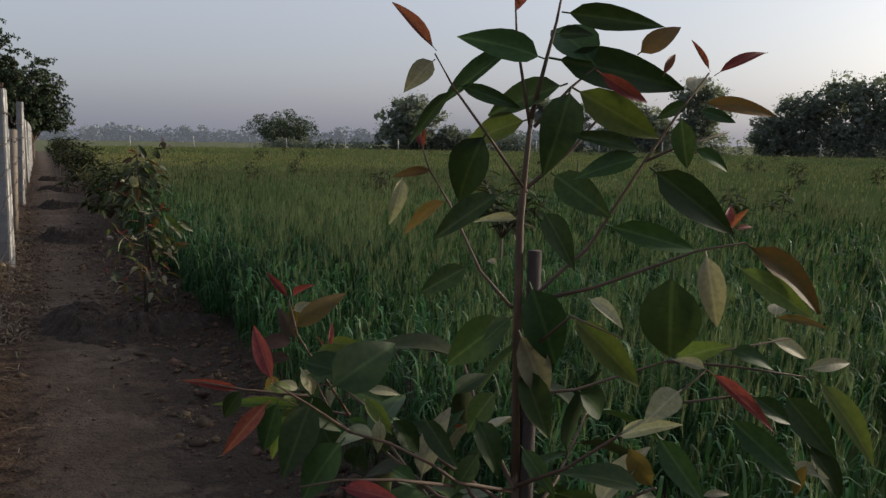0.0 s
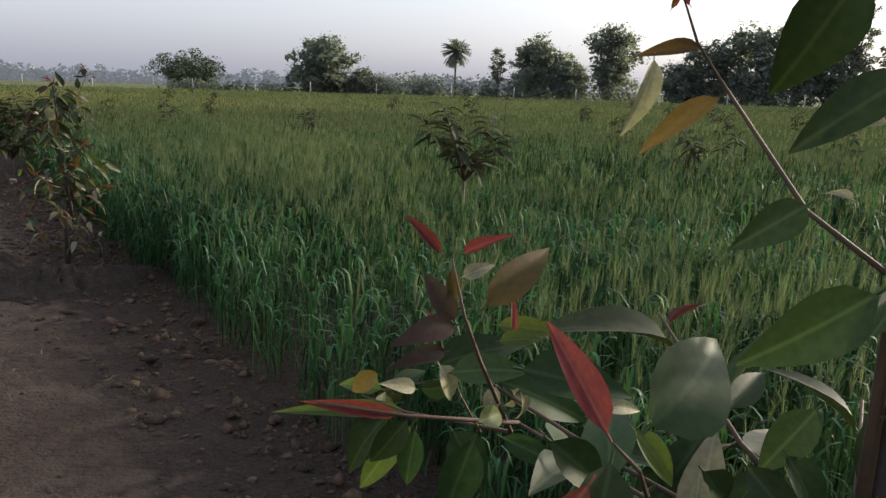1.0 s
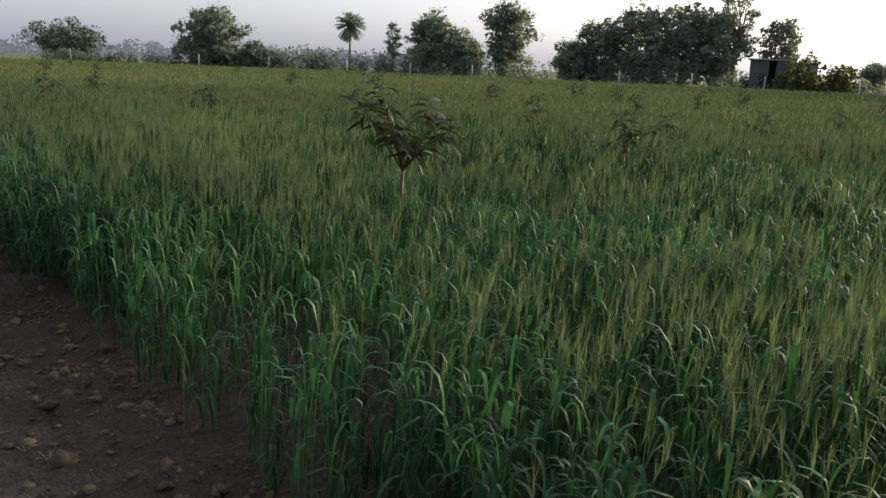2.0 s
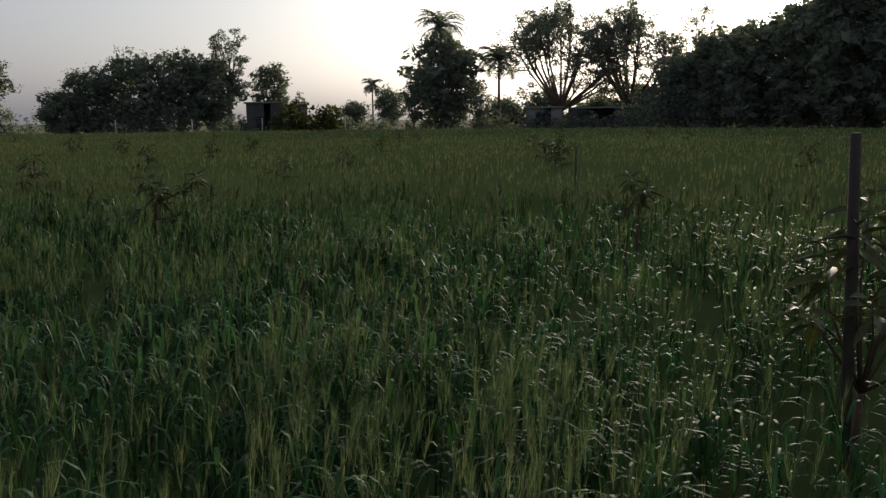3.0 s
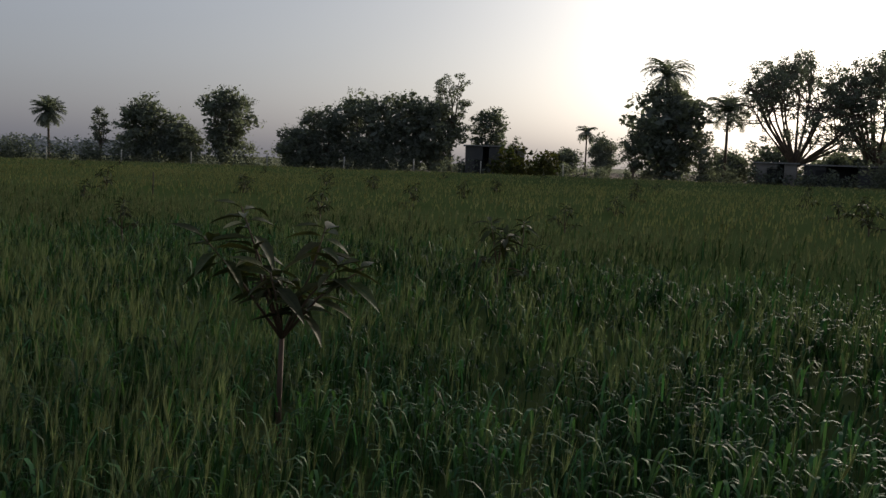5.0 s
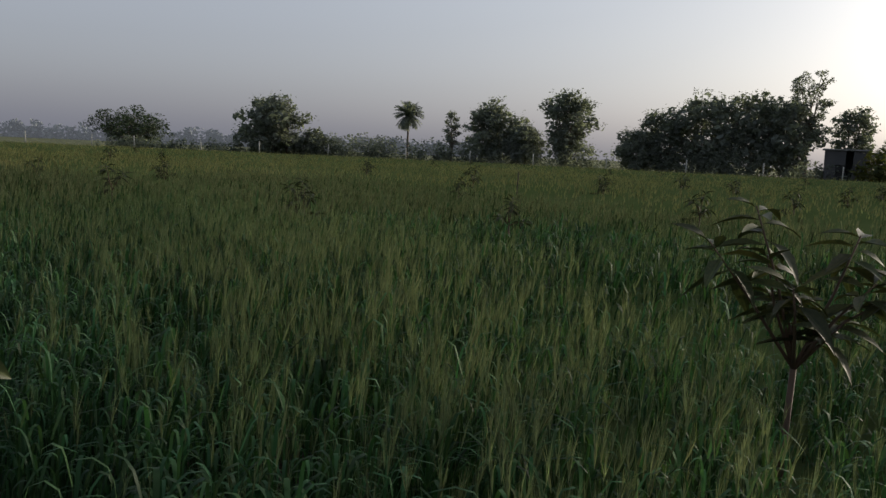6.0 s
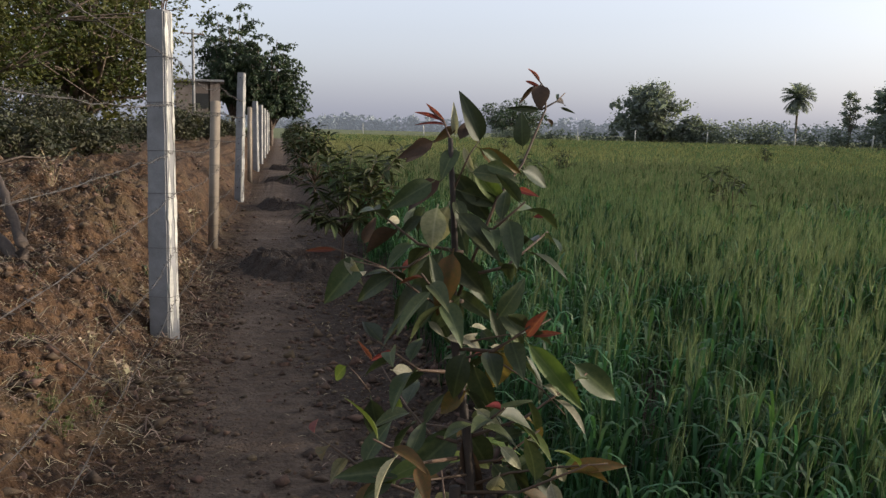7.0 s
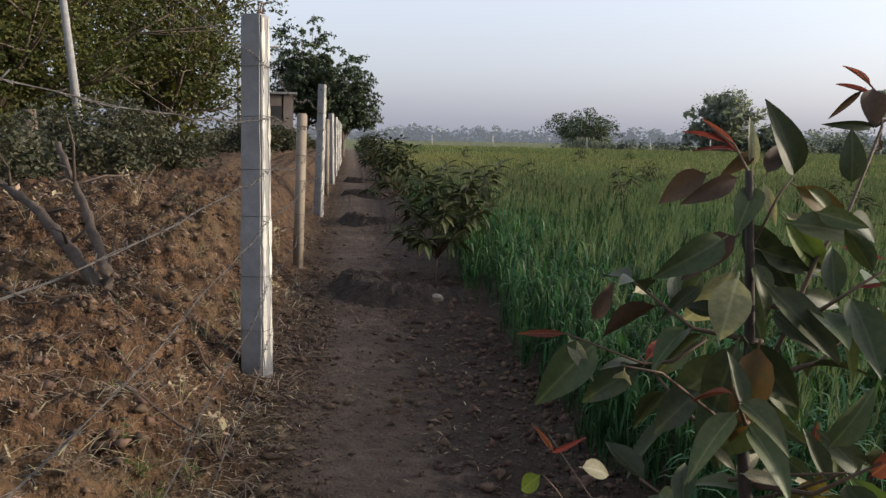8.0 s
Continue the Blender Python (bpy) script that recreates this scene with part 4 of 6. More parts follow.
def barbed_wire(z, seed):
    """A slack twisted strand from post to post with barbs."""
    rng = np.random.default_rng(seed)
    ys = [1.2, 6.3, 11.6, 15.45, 21.1, 26.2, 31.2, 36.4, 41.6, 46.8, 52.0]
    s = Soup()
    for a, b in zip(ys[:-1], ys[1:]):
        sag = rng.uniform(0.02, 0.09)
        n = 18
        za, zb = z + gz(FENCE_X, a), z + gz(FENCE_X, b)
        pts = [(FENCE_X + 0.1 + 0.01 * math.sin(i), a + (b - a) * i / n, za + (zb - za) * i / n - 4 * sag * (i / n) * (1 - i / n) + 0.004 * rng.normal()) for i in range(n + 1)]
        s.tube(pts, 0.0012, 5)
        s.tube([(p[0] + 0.004 * math.cos(i * 2.1), p[1], p[2] + 0.004 * math.sin(i * 2.1)) for i, p in enumerate(pts)], 0.001, 4)
        for k in range(int((b - a) / 0.16)) if a < 20 else ():
            u = (k + rng.uniform(0, 0.4)) * 0.16 / (b - a)
            i = min(int(u * n), n - 1)
            p = Vector(pts[i]).lerp(Vector(pts[i + 1]), u * n - i)
            for _ in range(2):
                q = Vector((rng.normal(), 0.2 * rng.normal(), rng.normal())).normalized() * 0.016
                s.tube([p - q, p + q], 0.0013, 4)
    tagged(part("barbed_wire", s, ZINC), "slack galvanised barbed wire strand on the fence", "wire", "fence wires")


for k, z in enumerate(STRANDS):
    barbed_wire(z, 80 + k)


# ---- land behind the fence ----
def power_pole(x, y, h, r, lean, label, arm=True):
    base = new("power_pole")
    base.matrix_basis = pose(x, y, gz(x, y) - 0.1, 0, lean, 20)
    tagged(base, label, "pole", "power poles")
    s = Soup(); s.tube([(0, 0, 0), (0, 0, h * 0.5), (0, 0, h)], [r, r * 0.85, r * 0.7], 10)
    part("shaft", s, CONCRETE, base)
    if arm:
        a = Soup(); a.box((0, 0, h - 0.25), (1.3, 0.07, 0.07), 0.01)
        part("crossarm", a, RUST, base, smooth=False)
        for sx in (-0.55, 0.0, 0.55):
            i = Soup(); i.tube([(sx, 0, h - 0.2), (sx, 0, h - 0.14), (sx, 0, h - 0.05)], [0.03, 0.045, 0.025], 8)
            part("insulator", i, LIME, base)
    return base


power_pole(-6.25, 30.5, 5.4, 0.13, -5.0, "leaning grey concrete power pole")
power_pole(-5.4, 56.0, 5.6, 0.13, 0.0, "slim power pole with a crossarm beside the hut")
power_pole(-3.8, 56.0, 6.2, 0.1, 0.0, "slim power pole with a crossarm before the hut")


def power_line(k, off):
    s = Soup()
    pts = []
    a, b = Vector((-6.5 + off, 30.5, 6.2)), Vector((-5.4 + off, 56.0, 5.4))
    for i in range(15):
        t = i / 14
        p = a.lerp(b, t); p.z -= 4 * 0.35 * t * (1 - t)
        pts.append(p)
    s.tube(pts, 0.012, 5)
    c = Vector((-7.4 + off, 4.0, 7.2))
    s.tube([c.lerp(a, i / 14) - Vector((0, 0, 4 * 0.4 * (i / 14) * (1 - i / 14))) for i in range(15)], 0.012, 5)
    tagged(part("power_line", s, ZINC), "thin overhead power line", "wire", "power lines")


for k, off in enumerate((-0.5, 0.5)):
    power_line(k, off)

tree("big sunlit olive-green tree behind the fence", -11.2, 36.0, 9.8, 14.5, 0.07, 90, 34000, 0.165, CROWN_OLIVE, 60, clump=0.15, girth=1.6, core=False, dense=True, peak=0.5)
tree("large olive-green tree behind the scrub", -7.6, 46.0, 10.5, 10.5, 0.1, 91, 17000, 0.19, CROWN_OLIVE, 46, clump=0.15, girth=1.4, core=False, dense=True, peak=0.5)
tree("large olive-green tree behind the scrub", -18.0, 42.0, 11.0, 12.0, 0.08, 92, 9000, 0.23, CROWN_OLIVE, 40, clump=0.15, core=False, dense=True)


def feathery_tree(label, x, y, height, width, seed, twigs=420):
    """Forked trunk, rising limbs, and arching twigs that hang at their ends, set with fine leaflets."""
    rng = np.random.default_rng(seed)
    base = new("tree")
    base.location = (x, y, gz(x, y) - 0.05)
    tagged(base, label, "tree")
    wood, V, F = Soup(), [], []
    fork = Vector((0.1, 0, height * 0.14))
    wood.tube([(0, 0, -0.1), (0.08, 0, height * 0.07), fork], [0.2, 0.16, 0.14], 8)
    limbs = []
    for k in range(19):
        a, u = 2.4 * k + rng.uniform(-0.3, 0.3), (k + 0.5) / 19
        r = width * 0.42 * math.sqrt(1 - 0.8 * abs(u - 0.35) ** 1.3) * (1 - 0.5 * u * u) * rng.uniform(0.7, 1.05)
        end = Vector((math.cos(a) * r, math.sin(a) * r, height * (0.26 + 0.68 * u)))
        mid = fork.lerp(end, 0.5) + Vector((0, 0, 0.12 * height * (1 - u)))
        wood.tube([fork, mid, end], [0.08, 0.05, 0.015], 5, False)
        limbs.append((mid, end))
    for k in range(twigs):
        mid, end = limbs[k % len(limbs)]
        p = mid.lerp(end, rng.uniform(-0.7, 1.05)) + Vector(rng.normal(0, 0.25, 3))
        a = math.atan2(p.y, p.x) + rng.normal() * 0.9
        d, length, rise = Vector((math.cos(a), math.sin(a), 0)), rng.uniform(0.7, 1.5), rng.uniform(0.2, 1.3)
        pts, n = [], 7
        for i in range(n + 1):
            pts.append(p.copy())
            ang = rise - (rise + rng.uniform(0.9, 1.4)) * (i / n) ** 1.2
            p = p + (d * math.cos(ang) + Vector((0, 0, math.sin(ang)))) * length / n
        wood.tube(pts, [0.012 * (1 - i / (n + 1)) + 0.003 for i in range(n + 1)], 3, False)
        for i in range(42):
            t = rng.uniform(0.05, 1) * n
            q = pts[int(t)].lerp(pts[min(int(t) + 1, n)], t % 1) if t < n else pts[n]
            g = Vector((rng.normal(), rng.normal(), rng.normal() - 0.7)).normalized() * rng.uniform(0.15, 0.28)
            w = g.cross(Vector(rng.normal(0, 1, 3))).normalized() * 0.055
            o = len(V)
            V += [q, q + g * 0.5 + w, q + g, q + g * 0.5 - w]
            F.append((o, o + 1, o + 2, o + 3))
    part("trunk", wood, BARK, base)
    crown = big_mesh("crown", np.array([tuple(v) for v in V]), np.array(F), CROWN_FINE)
    crown.parent = base
    return base


feathery_tree("feathery green tree with drooping twigs", -2.2, 64.0, 8.7, 5.4, 93, 640)
feathery_tree("feathery green tree with long drooping twigs", 0.3, 63.0, 7.4, 5.0, 94, 480)


def scrub_bush(x, y, h, w, seed, n=1500, size=0.085, material=None):
    b = tree("dry olive scrub bush behind the fence", x, y, h, w, 0.12, seed, n, size, material or SCRUB, 12, 0.8, name="scrub_bush", clump=0.22, core=False)
    b["group"] = "scrub bushes"
    return b


def scrub():
    rng = np.random.default_rng(95)
    scrub_bush(-2.3, 18.2, 0.95, 1.9, 99, 4200, 0.055)
    scrub_bush(-4.2, 18.5, 0.6, 1.8, 98, 2600, 0.055)
    for k, (x, y, h, w) in enumerate([(-2.6, 15.6, 0.5, 1.3), (-3.6, 15.0, 0.45, 1.5), (-1.9, 16.6, 0.5, 1.2), (-3.0, 16.8, 0.6, 1.6), (-4.6, 16.0, 0.5, 1.6), (-1.5, 18.4, 0.45, 1.1)]):
        scrub_bush(x, y, h, w, 170 + k, 1700, 0.065)
    for k in range(26):
        x, y = rng.uniform(-10.5, -2.4), rng.uniform(18.5, 40)
        scrub_bush(x, y, rng.uniform(0.35, 1.2), rng.uniform(1.2, 2.8), 100 + k)
    for k in range(8):
        scrub_bush(rng.uniform(-2.2, -0.8), rng.uniform(24, 56), rng.uniform(0.4, 0.8), rng.uniform(0.8, 1.5), 140 + k)
    hedge("scrub_line", "tangled scrub below the trees", [(-26, 34), (-12, 46), (-3, 58)], 150, 9000, 90, 0.8, 2.0, 0.2, SCRUB)


scrub()


def dead_branch(pts, r, label):
    s = Soup()
    rng = np.random.default_rng(int(abs(pts[0][0] * 100)))
    fine = []
    for a, b in zip(pts[:-1], pts[1:]):
        for i in range(6):
            fine.append(Vector(a).lerp(Vector(b), i / 6) + Vector(rng.normal(0, r * 0.13, 3)))
    fine.append(Vector(pts[-1]))
    s.tube(fine, [r * (1 - 0.55 * i / (len(fine) - 1)) * rng.uniform(0.8, 1.15) for i in range(len(fine))], 9)
    for k in range(5):
        i = int(rng.integers(1, len(pts)))
        p = Vector(pts[i])
        q = p + Vector((rng.normal() * 0.2, rng.normal() * 0.2, abs(rng.normal()) * 0.22))
        s.tube([p, p.lerp(q, 0.5) + Vector((0.02, 0, 0.03)), q], [r * 0.3, r * 0.2, r * 0.08], 5)
    tagged(part("dead_branch", s, DEADWOOD), label, "branch", "dead branches")


dead_branch([(-0.40, 11.42, 0.40), (-0.47, 11.55, 0.60), (-0.62, 11.8, 0.86), (-0.78, 12.05, 1.06), (-0.95, 12.32, 1.30)], 0.04, "grey dead branch leaning up from the bank")
dead_branch([(-0.46, 11.5, 0.48), (-0.75, 11.8, 0.72), (-0.98, 12.05, 0.88), (-1.25, 12.32, 1.02), (-1.75, 12.7, 1.2)], 0.042, "grey fallen branch lying on the bank")
stump = Soup(); stump.tube([(0, 0, -0.2), (0.02, 0, 0.6), (0.0, 0.02, 1.25)], [0.16, 0.13, 0.12], 10)
sb = part("tree_stump", stump, BARK); sb.location = (-5.3, 24.0, gz(-5.3, 24))
tagged(sb, "cut brown tree stump in the scrub", "stump")


# ---- litter on path and bank ----
def litter():
    rng = np.random.default_rng(160)
    v, f, o = [], [], 0
    iv = np.array([(1, 0, 0), (-1, 0, 0), (0, 1, 0), (0, -1, 0), (0, 0, 1), (0, 0, -1)], float)
    jf = np.array([(0, 2, 4), (2, 1, 4), (1, 3, 4), (3, 0, 4), (2, 0, 5), (1, 2, 5), (3, 1, 5), (0, 3, 5)])
    for k in range(15000):
        y = rng.uniform(7.5, 15.5) if k % 3 else rng.uniform(1.5, 22)
        u = rng.uniform()
        x = rng.uniform(-1.9, 0.8) if u < 0.66 else (rng.uniform(1.15, 1.95) if u < 0.93 else rng.uniform(0.6, 1.4))
        if k % 5 == 0:
            x, y = 1.97 - abs(rng.normal(0, 0.35)), rng.uniform(2.8, 13)
        if float(clumps(np.array(x), np.array(y), 0.3)) < rng.uniform(-1.6, 0.6):
            continue
        r = min(0.034, (0.0068 if x < 0.6 else 0.0052) * math.exp(abs(rng.normal(0, 0.8))))
        w = (iv + rng.normal(0, 0.28, iv.shape)) * r * rng.uniform(0.7, 1.3, 3) * [1.1, 1.1, 0.75]
        v.append(w + [x, y, gz(x, y) + r * 0.25]); f.append(jf + o); o += len(iv)
    for k in range(9000):
        x, y = rng.uniform(-1.5, 0.75), rng.uniform(8.6, 13.5)
        r = rng.uniform(0.004, 0.009)
        w = (iv + rng.normal(0, 0.3, iv.shape)) * r * rng.uniform(0.7, 1.3, 3)
        v.append(w + [x, y, gz(x, y) + r * 0.3]); f.append(jf + o); o += len(iv)
    tagged(big_mesh("soil_clods", np.concatenate(v), np.concatenate(f), CLOD), "crumbled clods of dry earth on path and bank", "clods", kind="stuff")
    n = 38000
    x, y = np.where(rng.uniform(0, 1, n) < 0.93, rng.uniform(-2.6, 0.6, n), rng.uniform(0.6, 1.6, n)), np.where(rng.uniform(0, 1, n) < 0.7, rng.uniform(7.5, 15, n), rng.uniform(5, 24, n))
    keep = clumps(x, y, 0.45) > rng.uniform(-0.9, 0.9, n)
    x, y = x[keep], y[keep]
    n = len(x)
    z = ground_z(x, y)
    a, tilt, L = rng.uniform(0, 6.283, n), np.abs(rng.normal(0, 0.12, n)), 0.025 + 0.16 * rng.uniform(0, 1, n) ** 2
    L = np.where(x > 0.55, L * 0.35, L)
    p = np.stack([x, y, z + 0.006], 1)
    d = np.stack([np.cos(a) * np.cos(tilt), np.sin(a) * np.cos(tilt), np.sin(tilt)], 1)
    s = np.stack([-np.sin(a), np.cos(a), np.zeros(n)], 1) * rng.uniform(0.0011, 0.0034, n)[:, None]
    bend = np.stack([np.zeros(n), np.zeros(n), L * 0.12], 1)
    V = np.stack([p - s, p + s, p + d * L[:, None] * 0.5 + s + bend, p + d * L[:, None] * 0.5 - s + bend, p + d * L[:, None]], 1).reshape(-1, 3)
    i = np.arange(n) * 5
    F = np.concatenate([np.stack([i, i + 1, i + 2], 1), np.stack([i, i + 2, i + 3], 1), np.stack([i + 3, i + 2, i + 4], 1)])
    tagged(big_mesh("dry_grass", V, F, STRAW), "dry straw and twigs scattered over the bank", "dry grass", kind="stuff")


litter()


# ---- small weeds, stones and sticks ----
def weed(x, y, h, seed, material, label, stalks=9):
    """A tuft of thin stalks with small paired leaves."""
    rng = np.random.default_rng(seed)
    base = new("weed")
    base.location = (x, y, gz(x, y) - 0.01)
    tagged(base, label, "weed", "weeds on the bank")
    st, lv = Soup(), Soup()
    for k in range(stalks):
        a, lean = rng.uniform(0, 6.283), rng.uniform(0.1, 0.7)
        top = Vector((math.cos(a) * lean * h, math.sin(a) * lean * h, h * rng.uniform(0.5, 1.0)))
        mid = top * 0.5 + Vector((0, 0, 0.12 * h))
        st.tube([(0, 0, 0), mid, top], [0.0022, 0.0016, 0.0008], 4, False)
        for j in range(9):
            u = rng.uniform(0.25, 1.0)
            p = (mid * (2 * u) if u < 0.5 else mid.lerp(top, 2 * u - 1))
            q = Vector((rng.normal(), rng.normal(), rng.uniform(-0.3, 0.7))).normalized() * h * rng.uniform(0.09, 0.2)
            w = q.cross(Vector((0.3, 0.2, 1))).normalized() * q.length * 0.24
            lv.add([p, p + q * 0.5 + w, p + q, p + q * 0.5 - w], [(0, 1, 2, 3)])
    tagged(part("stalk", st, STRAW, base), kind="stuff")
    tagged(part("foliage", lv, material, base, smooth=False), kind="stuff")
    return base


for k, (x, y, h) in enumerate([(0.12, 9.75, 0.17), (0.2, 9.6, 0.14), (0.27, 9.9, 0.13), (0.02, 9.9, 0.12), (-0.1, 10.3, 0.1)]):
    weed(x, y, h, 300 + k, LEAF_YELLOW, "small yellowish weed tuft on the dry bank", 12)
for k, (x, y, h) in enumerate([(-0.34, 11.2, 0.12), (0.0, 11.5, 0.16), (0.05, 11.62, 0.12), (0.12, 12.6, 0.2), (-0.2, 12.9, 0.14), (-0.9, 11.4, 0.12), (1.41, 5.18, 0.06), (1.36, 5.3, 0.05), (-0.5, 14.0, 0.25)]):
    weed(x, y, h, 320 + k, LEAF, "small dark green weed on bare earth", 8)
for k, (x, y, h) in enumerate([(0.33, 10.2, 0.26), (0.3, 11.9, 0.34), (0.27, 12.3, 0.3), (0.3, 13.4, 0.3), (0.15, 15.2, 0.4), (0.34, 16.6, 0.35), (-0.45, 9.6, 0.2), (0.1, 10.6, 0.2), (-1.4, 13.0, 0.35), (-0.9, 14.0, 0.4)]):
    weed(x, y, h, 340 + k, STRAW, "withered straw-coloured weed on the bank", 9)


def stone(x, y, r, seed):
    rng = np.random.default_rng(seed)
    bm = bmesh.new()
    bmesh.ops.create_icosphere(bm, subdivisions=2, radius=r)
    for v in bm.verts:
        v.co = Vector((v.co.x * 1.25, v.co.y, v.co.z * 0.75)) * (1 + 0.12 * math.sin(9 * v.co.x / r + seed) * math.cos(3 * v.co.y / r) + rng.uniform(-0.06, 0.06))
    me = bpy.data.meshes.new("stone")
    bm.to_mesh(me); bm.free()
    me.materials.append(OLD_POST if r > 0.05 else CLOD)
    ob = part("stone", me, None)
    ob.location = (x, y, gz(x, y) + r * 0.3)
    tagged(ob, "small brown stone lying on the earth", "stone", "loose stones")


for k, (x, y, r) in enumerate([(1.58, 13.62, 0.06), (0.53, 10.62, 0.03), (0.36, 11.0, 0.028), (0.6, 10.4, 0.022), (1.38, 5.35, 0.022), (1.3, 5.0, 0.018), (1.45, 4.85, 0.02), (0.95, 9.5, 0.018)]):
    stone(x, y, r, 360 + k)


def fallen_stick(x, y, length, turn, r, seed):
    rng = np.random.default_rng(seed)
    s = Soup()
    pts = []
    for i in range(6):
        u = i / 5 * length
        px, py = x + math.cos(turn) * u + rng.normal(0, 0.008), y + math.sin(turn) * u + rng.normal(0, 0.008)
        pts.append((px, py, max(gz(px, py), gz(x, y) * (1 - i / 5) + 0) + r + 0.012))
    s.tube(pts, [r * (1 - 0.1 * i) for i in range(6)], 6)
    tagged(part("dry_stick", s, STAKE if seed % 2 else TWIG), "thin dry stick fallen on the bank", "stick", "fallen sticks")


for k, (x, y, l, t) in enumerate([(0.0, 11.35, 0.45, -0.9), (-0.28, 10.5, 0.35, -0.4), (0.3, 11.35, 0.3, 0.2), (-0.05, 10.2, 0.4, 0.5), (0.2, 10.5, 0.3, -1.2), (-0.6, 10.8, 0.5, 0.15), (0.45, 11.9, 0.35, 0.1), (-0.3, 9.9, 0.35, 0.9), (0.35, 10.0, 0.28, 1.3), (0.05, 12.2, 0.4, -0.5), (1.2, 5.4, 0.16, 0.4), (-0.8, 10.9, 0.5, 0.3), (-0.7, 11.1, 0.45, -0.1)]):
    fallen_stick(x, y, l, t, 0.004 if k % 3 else 0.008, 380 + k)

# ---- saplings ----
def leaf_mesh(name, width, fold, curl, material, seed=0, rows=7):
    """A unit leaf along +y: pointed blade folded at its midrib, arched and a little wavy, on a short stalk."""
    rng = np.random.default_rng(seed)
    s = Soup()
    v, f = [], []
    ph = rng.uniform(0, 6)
    for i in range(rows + 1):
        t = i / rows
        w = width * 0.5 * (math.sin(math.pi * min(1, t**0.8)) ** 0.8) * (1 - 0.25 * t) if 0 < i < rows else 0.004
        y = 0.08 + 0.92 * t
        z = -curl * t * t
        wav = 0.02 * math.sin(ph + 5 * t)
        v += [(-w, y, z + fold * w + wav), (-w * 0.5, y, z + fold * 0.42 * w + wav * 0.5), (0, y, z), (w * 0.5, y, z + fold * 0.42 * w - wav * 0.5), (w, y, z + fold * w - wav)]
    for i in range(rows):
        for k in range(4):
            a = i * 5 + k
            f.append((a, a + 1, a + 6, a + 5))
    s.add(v, f)
    s.tube([(0, 0, 0), (0, 0.09, 0.0)], 0.011, 4, False)
    return s.mesh(name, material)


BROAD = [leaf_mesh("leaf", 0.42, 0.35, 0.25, LEAF, 1), leaf_mesh("leaf", 0.46, 0.5, 0.45, LEAF, 2), leaf_mesh("leaf", 0.38, 0.6, 0.1, LEAF, 3)]
BROAD_RED = [leaf_mesh("leaf", 0.32, 0.6, 0.25, LEAF_RED, 4), leaf_mesh("leaf", 0.36, 0.8, 0.1, LEAF_RED, 5)]
BROAD_PALE = [leaf_mesh("leaf", 0.42, 0.4, 0.3, LEAF_PALE, 6), leaf_mesh("leaf", 0.36, 0.6, 0.5, LEAF_PALE, 7)]
LONG = [leaf_mesh("leaf", 0.33, 0.5, 0.22, MANGO_OB, 8, 4), leaf_mesh("leaf", 0.29, 0.6, 0.1, MANGO_OB, 9, 4), leaf_mesh("leaf", 0.36, 0.4, 0.4, MANGO_OB, 10, 4)]


def aim(p, d, length, roll=0.0):
    """A pose at p that turns +y along d and keeps the blade's top side up, rolled by so many radians."""
    y = Vector(d).normalized()
    x = y.cross(Vector((0, 0, 1)))
    x = x.normalized() if x.length > 1e-3 else Vector((1, 0, 0))
    z = x.cross(y)
    m = Matrix((x, y, z)).transposed().to_4x4()
    return Matrix.Translation(p) @ m @ Matrix.Rotation(roll, 4, "Y") @ Matrix.Scale(length, 4)


def put_leaf(parent, mesh, p, d, length, roll=0.0):
    ob = new("leaf", mesh)
    ob.parent = parent
    ob.matrix_basis = aim(p, d, length, roll)
    return ob


def twig(parent, pts, r, name="branch", mat_=None):
    s = Soup()
    n = len(pts)
    s.tube(pts, [r * (1 - 0.6 * i / (n - 1)) for i in range(n)], 6)
    return part(name, s, mat_ or (STAKE if r > 0.0125 else TWIG), parent)


def leafy(parent, rng, pts, count, kinds, size, red_tip=0, start=0.3):
    """Leaves in turn to both sides along a twig, youngest at its end."""
    pts = [Vector(p) for p in pts]
    for k in range(count):
        u = start + (1 - start) * (k + 0.5) / count
        i = min(int(u * (len(pts) - 1)), len(pts) - 2)
        w = u * (len(pts) - 1) - i
        p, along = pts[i].lerp(pts[i + 1], w), (pts[i + 1] - pts[i]).normalized()
        a = k * 2.4 + rng.uniform(-0.5, 0.5)
        side = along.cross(Vector((0.2, 0.1, 1))).normalized()
        out = side * math.cos(a) + along.cross(side) * math.sin(a)
        d = along * rng.uniform(0.2, 0.8) + out * 0.9 + Vector((0, 0, rng.uniform(-0.75, 0.1)))
        young = k >= count - red_tip and rng.uniform() < 0.35
        mesh = kinds[1][k % len(kinds[1])] if young else (kinds[2][k % len(kinds[2])] if rng.uniform() < 0.1 else kinds[0][k % len(kinds[0])])
        put_leaf(parent, mesh, p, d, size * rng.uniform(0.7, 1.15) * (0.6 if young else 1), rng.uniform(-0.7, 0.7))


TONES = {"g": BROAD, "r": BROAD_RED, "p": BROAD_PALE, "y": [leaf_mesh("leaf", 0.42, 0.4, 0.3, LEAF_YELLOW, 21)], "o": [leaf_mesh("leaf", 0.42, 0.45, 0.3, LEAF_ORANGE, 22)], "b": [leaf_mesh("leaf", 0.42, 0.45, 0.25, LEAF_BROWN, 23)]}
TONES["v"] = [leaf_mesh("leaf", 0.42, 0.35, 0.25, LEAF_OLIVE, 31), leaf_mesh("leaf", 0.46, 0.5, 0.4, LEAF_OLIVE, 32), leaf_mesh("leaf", 0.38, 0.6, 0.1, LEAF_OLIVE, 33)]
COUNT = [0]


